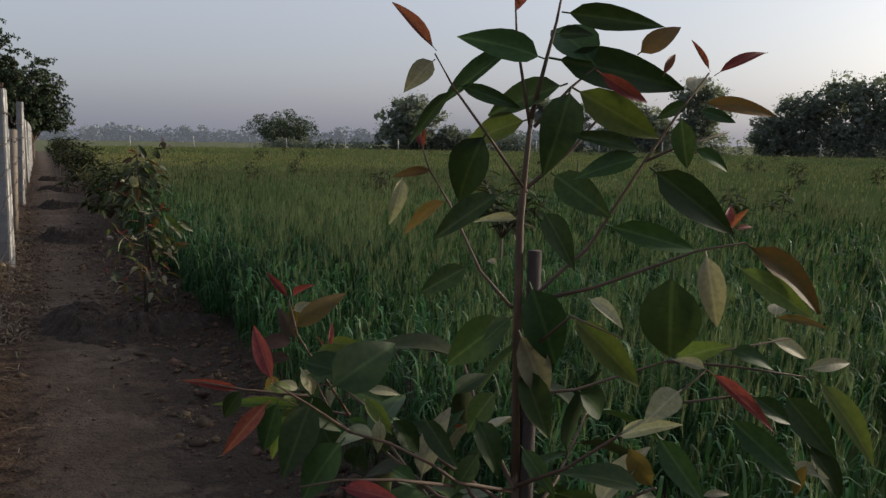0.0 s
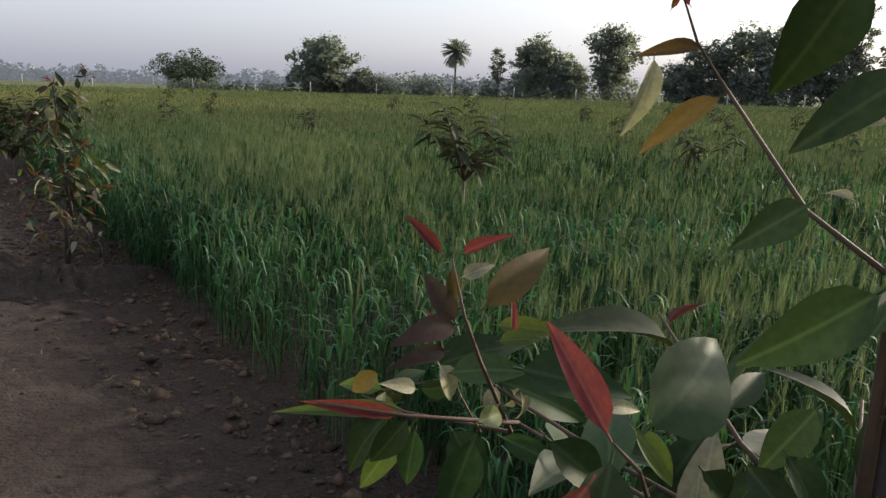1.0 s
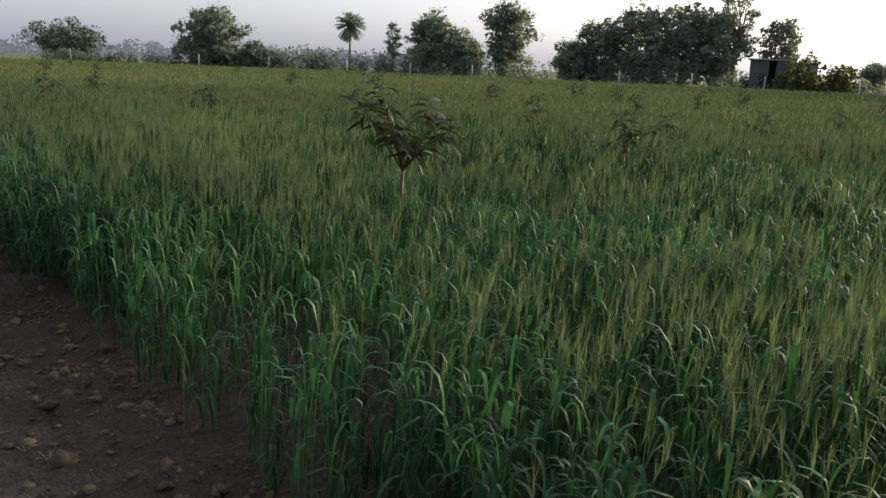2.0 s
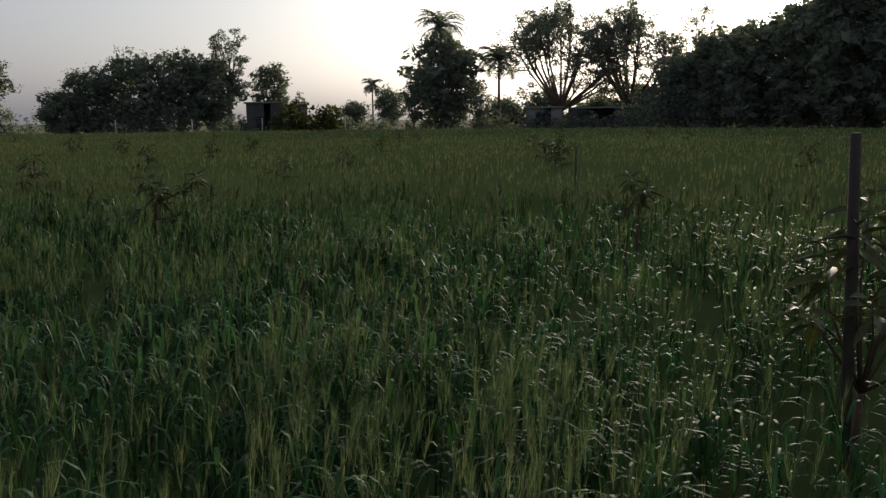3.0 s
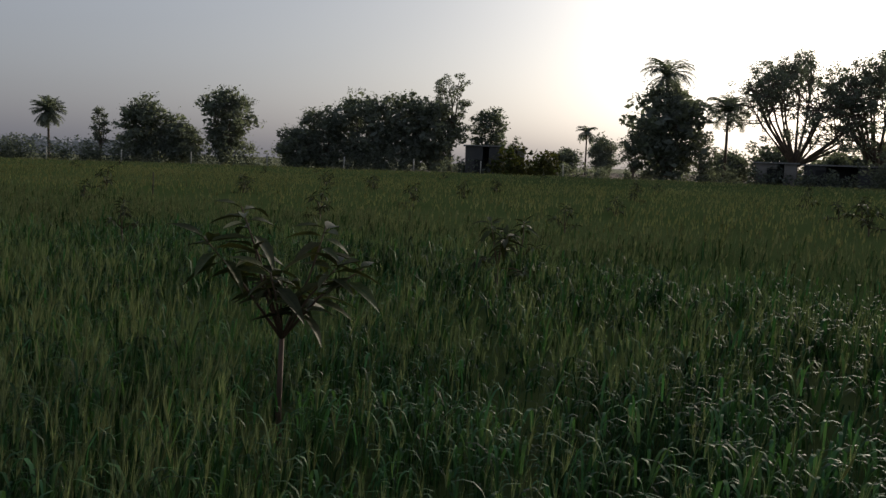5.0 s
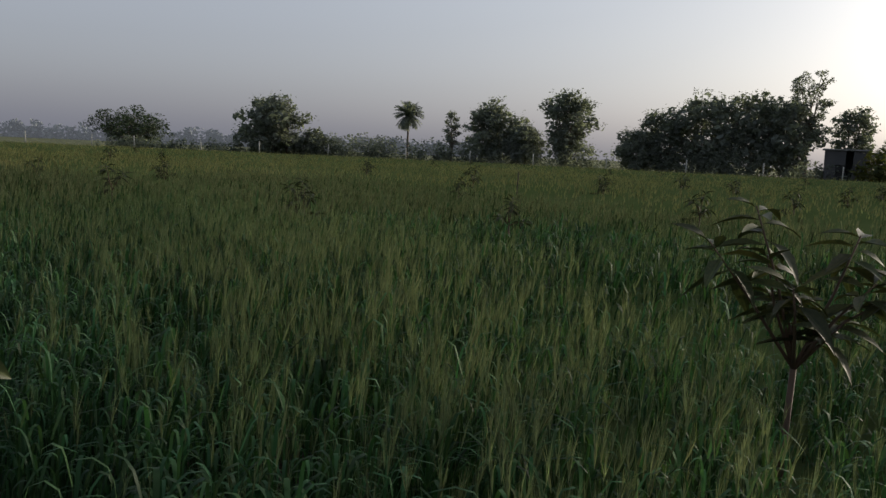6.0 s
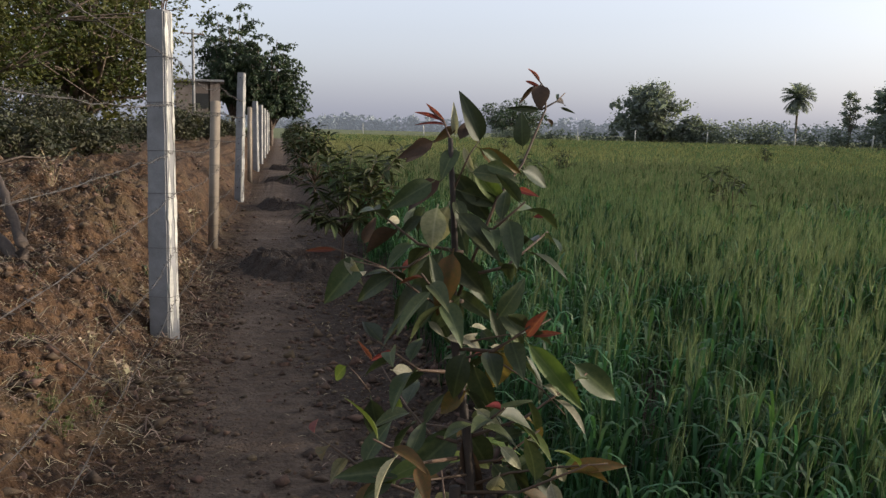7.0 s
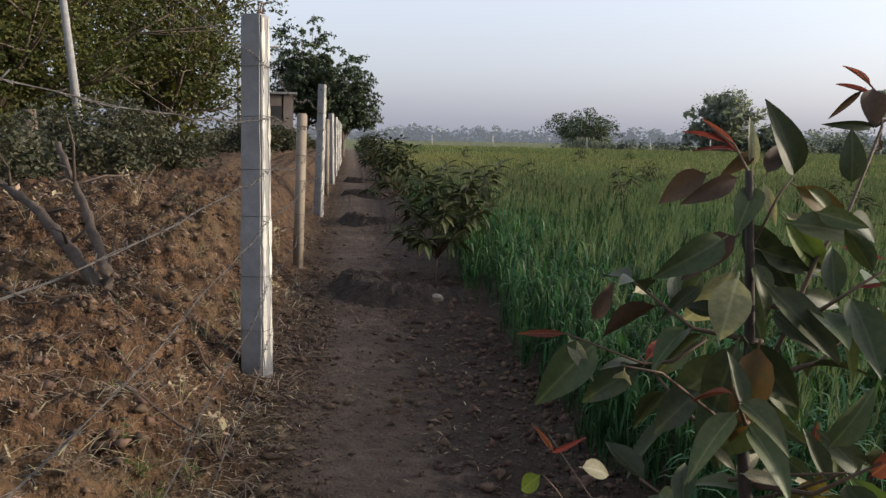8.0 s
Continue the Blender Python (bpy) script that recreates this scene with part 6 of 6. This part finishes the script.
def path_sapling():
    s = new("sapling")
    s.location = (1.464, 7.930, 0.0)
    tagged(s, "young broad-leaved sapling with olive, pale and reddish leaves", "sapling", "saplings along the path")
    st = Soup(); st.tube([(0, 0, -0.06), (0.0, 0.0, 0.3), (-0.005, -0.005, 0.55)], [0.019, 0.017, 0.014], 8)
    part("stem", st, STAKE, s)
    twig(s, [(0.041, -0.010, 0.429), (0.034, -0.008, 0.523), (0.017, -0.004, 0.687), (-0.008, 0.001, 0.844), (-0.021, 0.004, 0.947), (-0.018, 0.004, 1.087), (-0.026, 0.005, 1.212), (-0.035, 0.007, 1.340)], 0.0135)
    twig(s, [(-0.012, 0.002, 0.986), (0.073, 0.003, 1.210), (0.135, 0.027, 1.287), (0.191, 0.052, 1.407), (0.196, 0.071, 1.452), (0.172, 0.089, 1.490)], 0.0037)
    twig(s, [(0.182, 0.055, 1.407), (0.220, 0.063, 1.427), (0.244, 0.077, 1.447)], 0.0025)
    twig(s, [(-0.027, 0.005, 1.224), (0.006, -0.002, 1.304), (0.026, -0.006, 1.335)], 0.0025)
    twig(s, [(-0.034, 0.007, 1.334), (-0.044, 0.039, 1.376), (-0.073, 0.055, 1.400)], 0.0025)
    twig(s, [(-0.017, 0.003, 0.947), (-0.094, -0.043, 1.003), (-0.186, -0.090, 1.073), (-0.252, -0.124, 1.093)], 0.0031)
    twig(s, [(0.011, -0.003, 0.686), (-0.040, 0.313, 0.589), (-0.060, 0.619, 0.585), (-0.121, 0.778, 0.675)], 0.0031)
    twig(s, [(0.027, -0.007, 0.552), (0.105, -0.058, 0.600), (0.205, -0.111, 0.630), (0.297, -0.157, 0.652)], 0.0037)
    twig(s, [(-0.011, 0.002, 0.844), (0.067, -0.016, 0.873), (0.132, -0.056, 0.920), (0.190, -0.053, 0.950)], 0.0031)
    twig(s, [(0.026, -0.006, 0.579), (-0.080, -0.086, 0.606), (-0.206, -0.118, 0.634)], 0.0031)
    twig(s, [(0.080, -0.020, 0.848), (0.194, -0.002, 0.772), (0.262, 0.028, 0.699)], 0.0025)
    leaf(s, "b", (-0.077, -0.054, 1.334), (-0.073, -0.017, -0.032), -1.34, 0.36)
    leaf(s, "v", (0.031, 0.002, 1.325), (-0.035, -0.036, 0.096), -2.17, 0.40)
    leaf(s, "p", (-0.019, 0.030, 1.340), (-0.008, -0.018, 0.063), -2.90, 0.31)
    leaf(s, "b", (-0.020, -0.014, 1.334), (0.026, 0.012, 0.046), 0.79, 0.52)
    leaf(s, "v", (-0.018, 0.017, 1.319), (-0.039, -0.041, -0.045), -0.36, 0.52)
    leaf(s, "v", (0.016, -0.054, 1.322), (0.064, 0.018, -0.047), 1.35, 0.35)
    leaf(s, "v", (0.134, 0.027, 1.318), (-0.011, -0.015, 0.074), -2.86, 0.52)
    leaf(s, "b", (0.185, 0.075, 1.467), (-0.009, -0.031, -0.050), -0.01, 0.73)
    leaf(s, "v", (-0.018, 0.064, 1.270), (0.082, -0.024, -0.112), 1.63, 0.44)
    leaf(s, "v", (-0.005, -0.045, 1.270), (0.091, -0.048, -0.004), 0.99, 0.42)
    leaf(s, "v", (-0.070, -0.014, 1.249), (-0.091, -0.027, -0.047), -1.22, 0.42)
    leaf(s, "v", (0.130, 0.029, 1.274), (0.074, 0.028, -0.036), 1.13, 0.62)
    leaf(s, "p", (-0.022, 0.052, 1.199), (-0.046, 0.053, -0.124), -2.16, 0.52)
    leaf(s, "v", (-0.023, 0.008, 1.211), (0.019, -0.048, -0.059), 0.10, 0.42)
    leaf(s, "v", (-0.031, -0.046, 1.189), (0.079, -0.066, -0.087), 0.76, 0.42)
    leaf(s, "v", (0.071, 0.037, 1.156), (0.073, -0.001, -0.016), 1.16, 0.42)
    leaf(s, "o", (-0.033, -0.054, 1.108), (-0.036, -0.034, -0.125), -0.62, 0.44)
    leaf(s, "v", (-0.006, 0.022, 1.082), (0.077, -0.008, -0.110), 1.41, 0.47)
    leaf(s, "v", (-0.026, 0.028, 1.064), (-0.088, 0.038, -0.084), -1.29, 0.52)
    leaf(s, "v", (-0.085, 0.032, 1.171), (-0.057, -0.012, -0.039), -0.89, 0.31)
    leaf(s, "p", (-0.249, -0.124, 1.090), (0.010, 0.043, -0.048), -2.73, 0.47)
    leaf(s, "v", (0.059, -0.086, 0.960), (0.044, -0.031, 0.079), 1.91, 0.47)
    leaf(s, "v", (-0.009, -0.053, 1.010), (-0.073, 0.029, -0.080), -1.28, 0.47)
    leaf(s, "p", (-0.005, -0.019, 0.901), (0.055, 0.015, -0.021), 1.10, 0.47)
    leaf(s, "p", (-0.046, -0.048, 0.912), (0.046, -0.028, 0.001), 0.98, 0.42)
    leaf(s, "o", (0.111, -0.004, 0.897), (-0.033, 0.039, -0.139), -2.04, 0.44)
    leaf(s, "y", (0.151, 0.026, 0.886), (0.131, -0.068, -0.141), 1.09, 0.25)
    leaf(s, "v", (0.267, 0.026, 0.829), (0.129, -0.005, -0.096), 1.34, 0.40)
    leaf(s, "p", (0.191, -0.001, 0.783), (0.074, 0.013, -0.031), 1.29, 0.36)
    leaf(s, "p", (-0.071, 0.671, 0.631), (0.091, 0.025, -0.023), 0.93, 0.52)
    leaf(s, "y", (-0.059, 0.619, 0.571), (0.013, 0.013, -0.075), 2.46, 0.36)
    leaf(s, "v", (-0.156, 0.430, 0.632), (0.027, -0.013, -0.134), 1.22, 0.42)
    leaf(s, "r", (-0.117, 0.727, 0.643), (-0.043, 0.013, 0.060), -1.05, 0.21)
    leaf(s, "r", (-0.125, 0.728, 0.643), (0.054, -0.050, 0.048), 1.58, 0.21)
    leaf(s, "p", (0.028, -0.024, 0.743), (0.053, -0.049, -0.032), 0.89, 0.42)
    leaf(s, "v", (0.015, 0.044, 0.672), (-0.133, -0.016, -0.115), -1.21, 0.52)
    leaf(s, "v", (0.021, 0.031, 0.676), (0.078, 0.026, -0.125), 1.79, 0.47)
    leaf(s, "b", (0.005, 0.000, 0.672), (0.051, -0.012, -0.154), 1.56, 0.26)
    leaf(s, "v", (-0.110, -0.101, 0.640), (-0.166, 0.033, -0.020), -0.93, 0.35)
    leaf(s, "p", (0.084, -0.039, 0.659), (0.052, -0.021, -0.047), 0.96, 0.42)
    leaf(s, "o", (0.216, -0.115, 0.628), (0.099, -0.058, 0.032), 0.99, 0.31)
    leaf(s, "p", (0.199, -0.109, 0.639), (0.024, -0.001, -0.047), 1.41, 0.52)
    leaf(s, "r", (0.123, -0.088, 0.918), (0.022, -0.050, 0.064), 1.81, 0.42)
    leaf(s, "v", (0.118, -0.082, 0.917), (-0.044, 0.010, 0.058), -1.18, 0.52)
    leaf(s, "r", (0.136, -0.066, 0.916), (0.061, -0.028, 0.012), 1.18, 0.26)
    leaf(s, "p", (0.079, -0.080, 0.611), (-0.009, 0.041, -0.080), -2.67, 0.47)
    leaf(s, "v", (0.186, 0.009, 0.567), (0.060, -0.035, -0.060), 1.01, 0.42)
    leaf(s, "p", (-0.086, -0.085, 0.606), (-0.029, -0.015, -0.043), -0.76, 0.42)
    leaf(s, "r", (0.186, 0.074, 1.464), (-0.017, 0.052, 0.040), -0.55, 0.16)
    leaf(s, "r", (0.191, 0.073, 1.454), (-0.033, 0.060, 0.025), -1.21, 0.16)
    leaf(s, "b", (0.176, 0.077, 1.466), (-0.034, 0.037, -0.047), -1.79, 0.16)
    leaf(s, "v", (0.184, 0.054, 1.407), (-0.074, -0.007, 0.001), -1.61, 0.21)
    leaf(s, "b", (0.220, 0.063, 1.424), (0.040, 0.039, 0.005), 0.92, 0.42)
    leaf(s, "v", (0.227, 0.061, 1.414), (0.025, -0.026, -0.012), 1.32, 0.21)
    leaf(s, "b", (0.197, 0.071, 1.388), (0.040, 0.038, -0.018), 1.65, 0.21)
    leaf(s, "v", (0.220, 0.063, 1.427), (0.010, 0.022, 0.026), 0.18, 0.21)
    leaf(s, "r", (-0.042, 0.049, 1.376), (-0.056, 0.047, 0.020), -1.16, 0.16)
    leaf(s, "r", (-0.036, 0.048, 1.367), (-0.061, -0.024, 0.007), -1.05, 0.16)
    leaf(s, "r", (-0.033, 0.047, 1.364), (-0.042, 0.031, 0.049), -1.13, 0.19)
    leaf(s, "r", (0.122, 0.020, 1.231), (0.025, -0.049, -0.008), 1.18, 0.36)
    leaf(s, "r", (0.169, 0.059, 1.163), (0.048, -0.016, 0.008), 1.34, 0.26)
    leaf(s, "v", (0.063, 0.010, 1.187), (0.055, 0.035, 0.010), 0.56, 0.42)
    leaf(s, "v", (0.032, -0.010, 1.213), (-0.012, 0.029, -0.009), -1.59, 0.42)
    leaf(s, "v", (-0.063, -0.006, 1.026), (-0.035, -0.032, -0.081), -0.48, 0.52)
    leaf(s, "v", (-0.003, -0.068, 0.888), (-0.037, -0.012, -0.096), -0.74, 0.52)
    leaf(s, "o", (0.018, -0.017, 0.784), (-0.068, 0.040, -0.064), -1.21, 0.44)
    leaf(s, "v", (0.040, 0.058, 0.827), (0.048, -0.014, -0.133), 1.68, 0.42)
    leaf(s, "v", (0.073, -0.021, 0.664), (0.071, -0.004, 0.025), 0.88, 0.42)
    leaf(s, "v", (0.118, -0.012, 0.577), (0.083, 0.012, 0.045), 0.89, 0.42)
    leaf(s, "v", (-0.156, -0.104, 0.624), (-0.070, 0.017, -0.046), -1.10, 0.42)
    twig(s, [(-0.066, 0.046, 1.086), (-0.117, 0.046, 1.051), (-0.165, 0.033, 1.051), (-0.291, 0.020, 1.102)], 0.0037)
    twig(s, [(-0.025, 0.027, 0.870), (0.036, -0.040, 0.904), (0.087, -0.094, 0.928)], 0.0037)
    leaf(s, "b", (-0.054, -0.017, 1.252), (-0.076, 0.013, -0.055), -0.88, 0.52)
    leaf(s, "b", (-0.051, 0.099, 1.334), (-0.068, 0.034, -0.044), -1.21, 0.50)
    leaf(s, "o", (-0.013, 0.032, 1.366), (-0.050, -0.011, -0.029), -1.10, 0.36)
    leaf(s, "p", (-0.001, 0.032, 1.325), (0.023, -0.008, -0.063), 1.54, 0.26)
    leaf(s, "p", (0.021, 0.010, 1.282), (0.056, -0.010, -0.045), 1.22, 0.47)
    leaf(s, "y", (0.008, -0.006, 1.281), (0.092, -0.005, -0.096), 1.55, 0.31)
    leaf(s, "o", (0.018, -0.012, 1.324), (0.100, -0.007, -0.056), 1.62, 0.31)
    leaf(s, "v", (0.028, -0.059, 1.288), (0.043, -0.050, -0.014), 1.32, 0.47)
    leaf(s, "v", (-0.018, 0.010, 1.228), (0.104, -0.019, -0.032), 1.63, 0.36)
    leaf(s, "p", (-0.069, -0.052, 1.203), (-0.017, 0.008, -0.097), -1.55, 0.60)
    leaf(s, "v", (-0.005, 0.073, 1.185), (0.013, -0.052, -0.095), 0.81, 0.47)
    leaf(s, "v", (-0.054, -0.037, 1.108), (-0.037, 0.007, -0.128), -1.19, 0.47)
    leaf(s, "v", (-0.041, -0.021, 1.104), (0.062, -0.044, -0.090), 1.35, 0.44)
    leaf(s, "v", (-0.011, 0.056, 0.996), (0.067, -0.090, -0.044), 0.96, 0.35)
    leaf(s, "v", (0.014, 0.017, 1.137), (0.048, -0.056, -0.041), 0.80, 0.42)
    leaf(s, "v", (-0.054, 0.092, 1.070), (-0.065, 0.040, -0.056), -1.17, 0.44)
    leaf(s, "v", (-0.079, 0.017, 1.018), (-0.061, 0.029, -0.073), -0.92, 0.62)
    leaf(s, "v", (-0.132, 0.117, 1.025), (-0.093, 0.034, -0.059), -1.02, 0.47)
    leaf(s, "v", (-0.197, 0.154, 1.061), (-0.099, -0.023, -0.088), -0.99, 0.47)
    leaf(s, "r", (-0.268, 0.087, 1.085), (-0.071, 0.016, -0.002), -1.29, 0.23)
    leaf(s, "p", (-0.247, 0.165, 1.063), (0.025, -0.042, -0.051), 0.84, 0.42)
    leaf(s, "b", (-0.206, 0.165, 1.084), (0.023, -0.013, 0.062), 1.73, 0.42)
    leaf(s, "p", (-0.156, 0.124, 1.141), (0.044, 0.027, 0.013), 1.08, 0.52)
    leaf(s, "p", (-0.080, -0.016, 0.943), (0.032, -0.022, -0.026), 0.92, 0.36)
    leaf(s, "p", (0.009, 0.078, 0.855), (0.040, 0.001, 0.036), 0.97, 0.52)
    leaf(s, "p", (0.021, 0.009, 0.921), (0.054, 0.020, -0.007), 0.65, 0.36)
    leaf(s, "v", (0.045, 0.002, 0.914), (0.011, -0.055, -0.006), 0.68, 0.47)
    leaf(s, "r", (0.079, -0.021, 0.927), (0.003, 0.003, 0.044), 0.11, 0.47)
    leaf(s, "v", (0.105, -0.022, 0.931), (0.041, 0.027, -0.058), 1.87, 0.47)
    leaf(s, "p", (0.065, 0.009, 0.876), (0.067, 0.015, -0.028), 0.83, 0.36)
    leaf(s, "v", (-0.046, -0.003, 0.979), (0.067, 0.020, -0.061), 1.47, 0.52)
    leaf(s, "v", (-0.037, 0.055, 1.119), (-0.039, 0.048, 0.008), -0.84, 0.52)
    leaf(s, "o", (-0.008, 0.008, 1.009), (0.042, 0.004, 0.050), 0.83, 0.47)
    leaf(s, "v", (-0.079, 0.031, 1.192), (-0.031, 0.021, -0.055), -1.28, 0.47)
    leaf(s, "v", (-0.061, 0.014, 1.060), (0.025, -0.059, -0.025), 0.78, 0.52)
    leaf(s, "y", (-0.220, 0.415, 0.724), (-0.042, 0.036, -0.052), -1.43, 0.52)
    twig(s, [(-0.156, 0.43, 0.64), (-0.19, 0.42, 0.69), (-0.22, 0.415, 0.724)], 0.002)
    low_growth(s, np.random.default_rng(201), 0.12, 0.7, 14, 0.4, KINDS_LOW)
    low_growth(s, np.random.default_rng(202), 0.6, 1.2, 11, 0.24, (TONES["v"], BROAD_RED, TONES["v"] + TONES["b"]))


staked_sapling()
path_sapling()


def mango(x, y, h, w, seed, label, single=True, stems=7, per=14, size=0.15, group="mango saplings", stem_h=0.35, heads=None):
    """Forked stem whose twigs carry tiers of whorled long leaves towards their ends."""
    rng = np.random.default_rng(seed)
    base = new("mango_sapling")
    base.location = (x, y, gz(x, y))
    tagged(base, label, "sapling", group)
    fork = Vector((0.01, 0.0, h * stem_h))
    s = Soup(); s.tube([(0, 0, -0.06), (0.005, 0.01, h * stem_h * 0.5), fork], [0.016, 0.014, 0.012], 7)
    part("stem", s, TWIG, base)
    lumped = []
    if heads is None:
        heads = []
        for k in range(stems):
            a, u = k * 2.4 + rng.uniform(-0.3, 0.3), (k + 0.5) / stems
            rr = w * 0.36 * math.sqrt(u)
            heads.append((math.cos(a) * rr, math.sin(a) * rr, h * (0.96 - 0.55 * u * rng.uniform(0.7, 1.1))))
    for e in heads:
        e = Vector(e)
        mid = fork.lerp(e, 0.5) + Vector((rng.normal() * 0.02, rng.normal() * 0.02, 0.03))
        twig(base, [fork, mid, e], 0.008)
        for j in range(per):
            u = (j + 0.5) / per
            p = mid.lerp(e, 0.3 + 0.7 * u ** 0.7)
            b = j * 2.4 + rng.uniform(-0.3, 0.3)
            out = Vector((math.cos(b), math.sin(b), 0))
            d = out + Vector((0, 0, -0.35 + 1.05 * u ** 2 + rng.uniform(-0.35, 0.3)))
            m = aim(p, d, size * rng.uniform(0.75, 1.2) * (1.1 - 0.25 * u), rng.uniform(-0.45, 0.45))
            if single:
                ob = new("leaf", LONG[j % 3]); ob.parent = base; ob.matrix_basis = m
            else:
                lumped.append((m, j % 3))
    if lumped:
        s = Soup()
        for m, j in lumped:
            me = LONG[j]
            s.add([m @ v.co for v in me.vertices], [tuple(f.vertices) for f in me.polygons])
        part("foliage", s, MANGO, base)
    return base


mango(1.66, 14.5, 1.22, 1.35, 210, "bushy mango sapling with drooping leaves beside the path", True, 0, 23, 0.18, "saplings along the path", 0.25,
      [(0.60, 0.0, 1.20), (0.5, 0.2, 1.00), (0.34, -0.1, 1.14), (0.1, 0.1, 1.18), (-0.15, 0, 1.06), (-0.3, 0.1, 0.84), (-0.32, -0.15, 0.58), (-0.15, -0.2, 0.50), (0.15, -0.2, 0.53),
       (0.3, -0.15, 0.73), (0.5, -0.1, 0.84), (0.05, -0.25, 0.83), (0.2, 0.3, 0.88), (-0.1, 0.3, 0.68), (0.4, 0.3, 0.68), (0.0, -0.1, 0.98), (0.25, 0.0, 0.94)])
mango(1.6, 20.4, 1.5, 1.3, 211, "bushy mango sapling with drooping leaves beside the path", False, 18, 16, 0.2, "saplings along the path", 0.3)
for k, yy in enumerate(ROW_Y[4:]):
    mango(1.56, yy, 1.6, 1.4, 212 + k, "bushy mango sapling beside the path", False, 14, 14, 0.21, "saplings along the path", 0.3)
mango(4.35, 7.15, 1.32, 1.05, 220, "young mango plant with two leafy heads in the wheat", True, 0, 10, 0.19, "mango saplings", 0.5,
      [(-0.13, 0.12, 1.26), (-0.08, 0.09, 1.08), (-0.25, 0.22, 1.12), (-0.12, -0.05, 0.98), (0.0, 0.12, 0.93), (0.15, -0.13, 1.17), (0.18, -0.19, 1.0), (0.28, -0.25, 0.98), (0.1, 0.05, 0.9), (0.2, -0.05, 0.84), (0.06, -0.1, 0.8)])
dplant = mango(4.62, 2.36, 1.3, 0.75, 221, "young mango plant tied to a stake in the wheat", True, 8, 11, 0.17)
stick = Soup(); stick.tube([(-0.06, 0.05, -0.1), (-0.065, 0.06, 0.7), (-0.07, 0.08, 1.43)], [0.022, 0.021, 0.02], 8)
part("stake", stick, STAKE, dplant, "dark wooden support stake")


def field_plants():
    rng = np.random.default_rng(230)
    label = "young mango plant with its leafy head just above the wheat"
    kinds = [mango(8.93, 8.28, 1.04, 0.6, 231, label, False, 4, 11, 0.15, "mango plants in the field", 0.55),
             mango(7.19, 17.25, 1.0, 0.7, 232, label, False, 4, 11, 0.16, "mango plants in the field", 0.55),
             mango(12.1, 13.55, 1.08, 0.7, 233, label, False, 5, 11, 0.16, "mango plants in the field", 0.55)]
    spots = [(18.15, 10.77), (26.2, 8.35), (16.6, 14.8), (23.0, 22.7), (24.4, 21.7), (21.3, 16.3), (25.7, 17.7), (24.2, 12.5), (36.3, 16.7), (35.0, 15.4), (20.9, 6.9), (19.4, 6.3), (34.2, 4.2), (43.1, 1.9),
             (18.2, 1.4), (38.6, 6.0), (14.1, 10.1), (8.9, 3.6), (8.2, 13.4), (17.4, 20.6), (14.3, 22.1), (25.1, 24.2), (22.9, 20.7), (17.5, 6.0), (7.3, 24.1), (6.4, 15.4), (16.9, 20.2), (27.2, 18.5),
             (18.6, 34.6), (7.8, 7.9), (7.6, 25.5), (4.8, 18.6), (16.6, 31.3), (11.7, 19.2), (30.4, 47.1), (9.6, 38.2), (5.4, 40.3), (5.1, 26.5), (11.8, 39), (12.8, 50), (42, 30), (50, 12),
             (36, 38), (45, 42), (55, 30), (16, 58), (28, 60), (40, 56), (58, 6), (60, 45)]
    for k, (x, y) in enumerate(spots):
        sc = rng.uniform(0.95, 1.12)
        copy_thing(kinds[k % 3], pose(x, y, 0, 0, 0, rng.uniform(0, 360)) @ Matrix.Scale(sc, 4))
    thin = Soup(); thin.tube([(0, 0, -0.1), (0.01, 0, 0.6), (0.03, 0, 1.05)], [0.018, 0.016, 0.013], 7)
    for x, y in ((13.8, 5.0), (14.2, 20.3)):
        st = part("marker_stick", thin, STAKE); st.location = (x, y, 0)
        tagged(st, "short dark stick standing in the wheat", "stick", "sticks in the wheat")


field_plants()
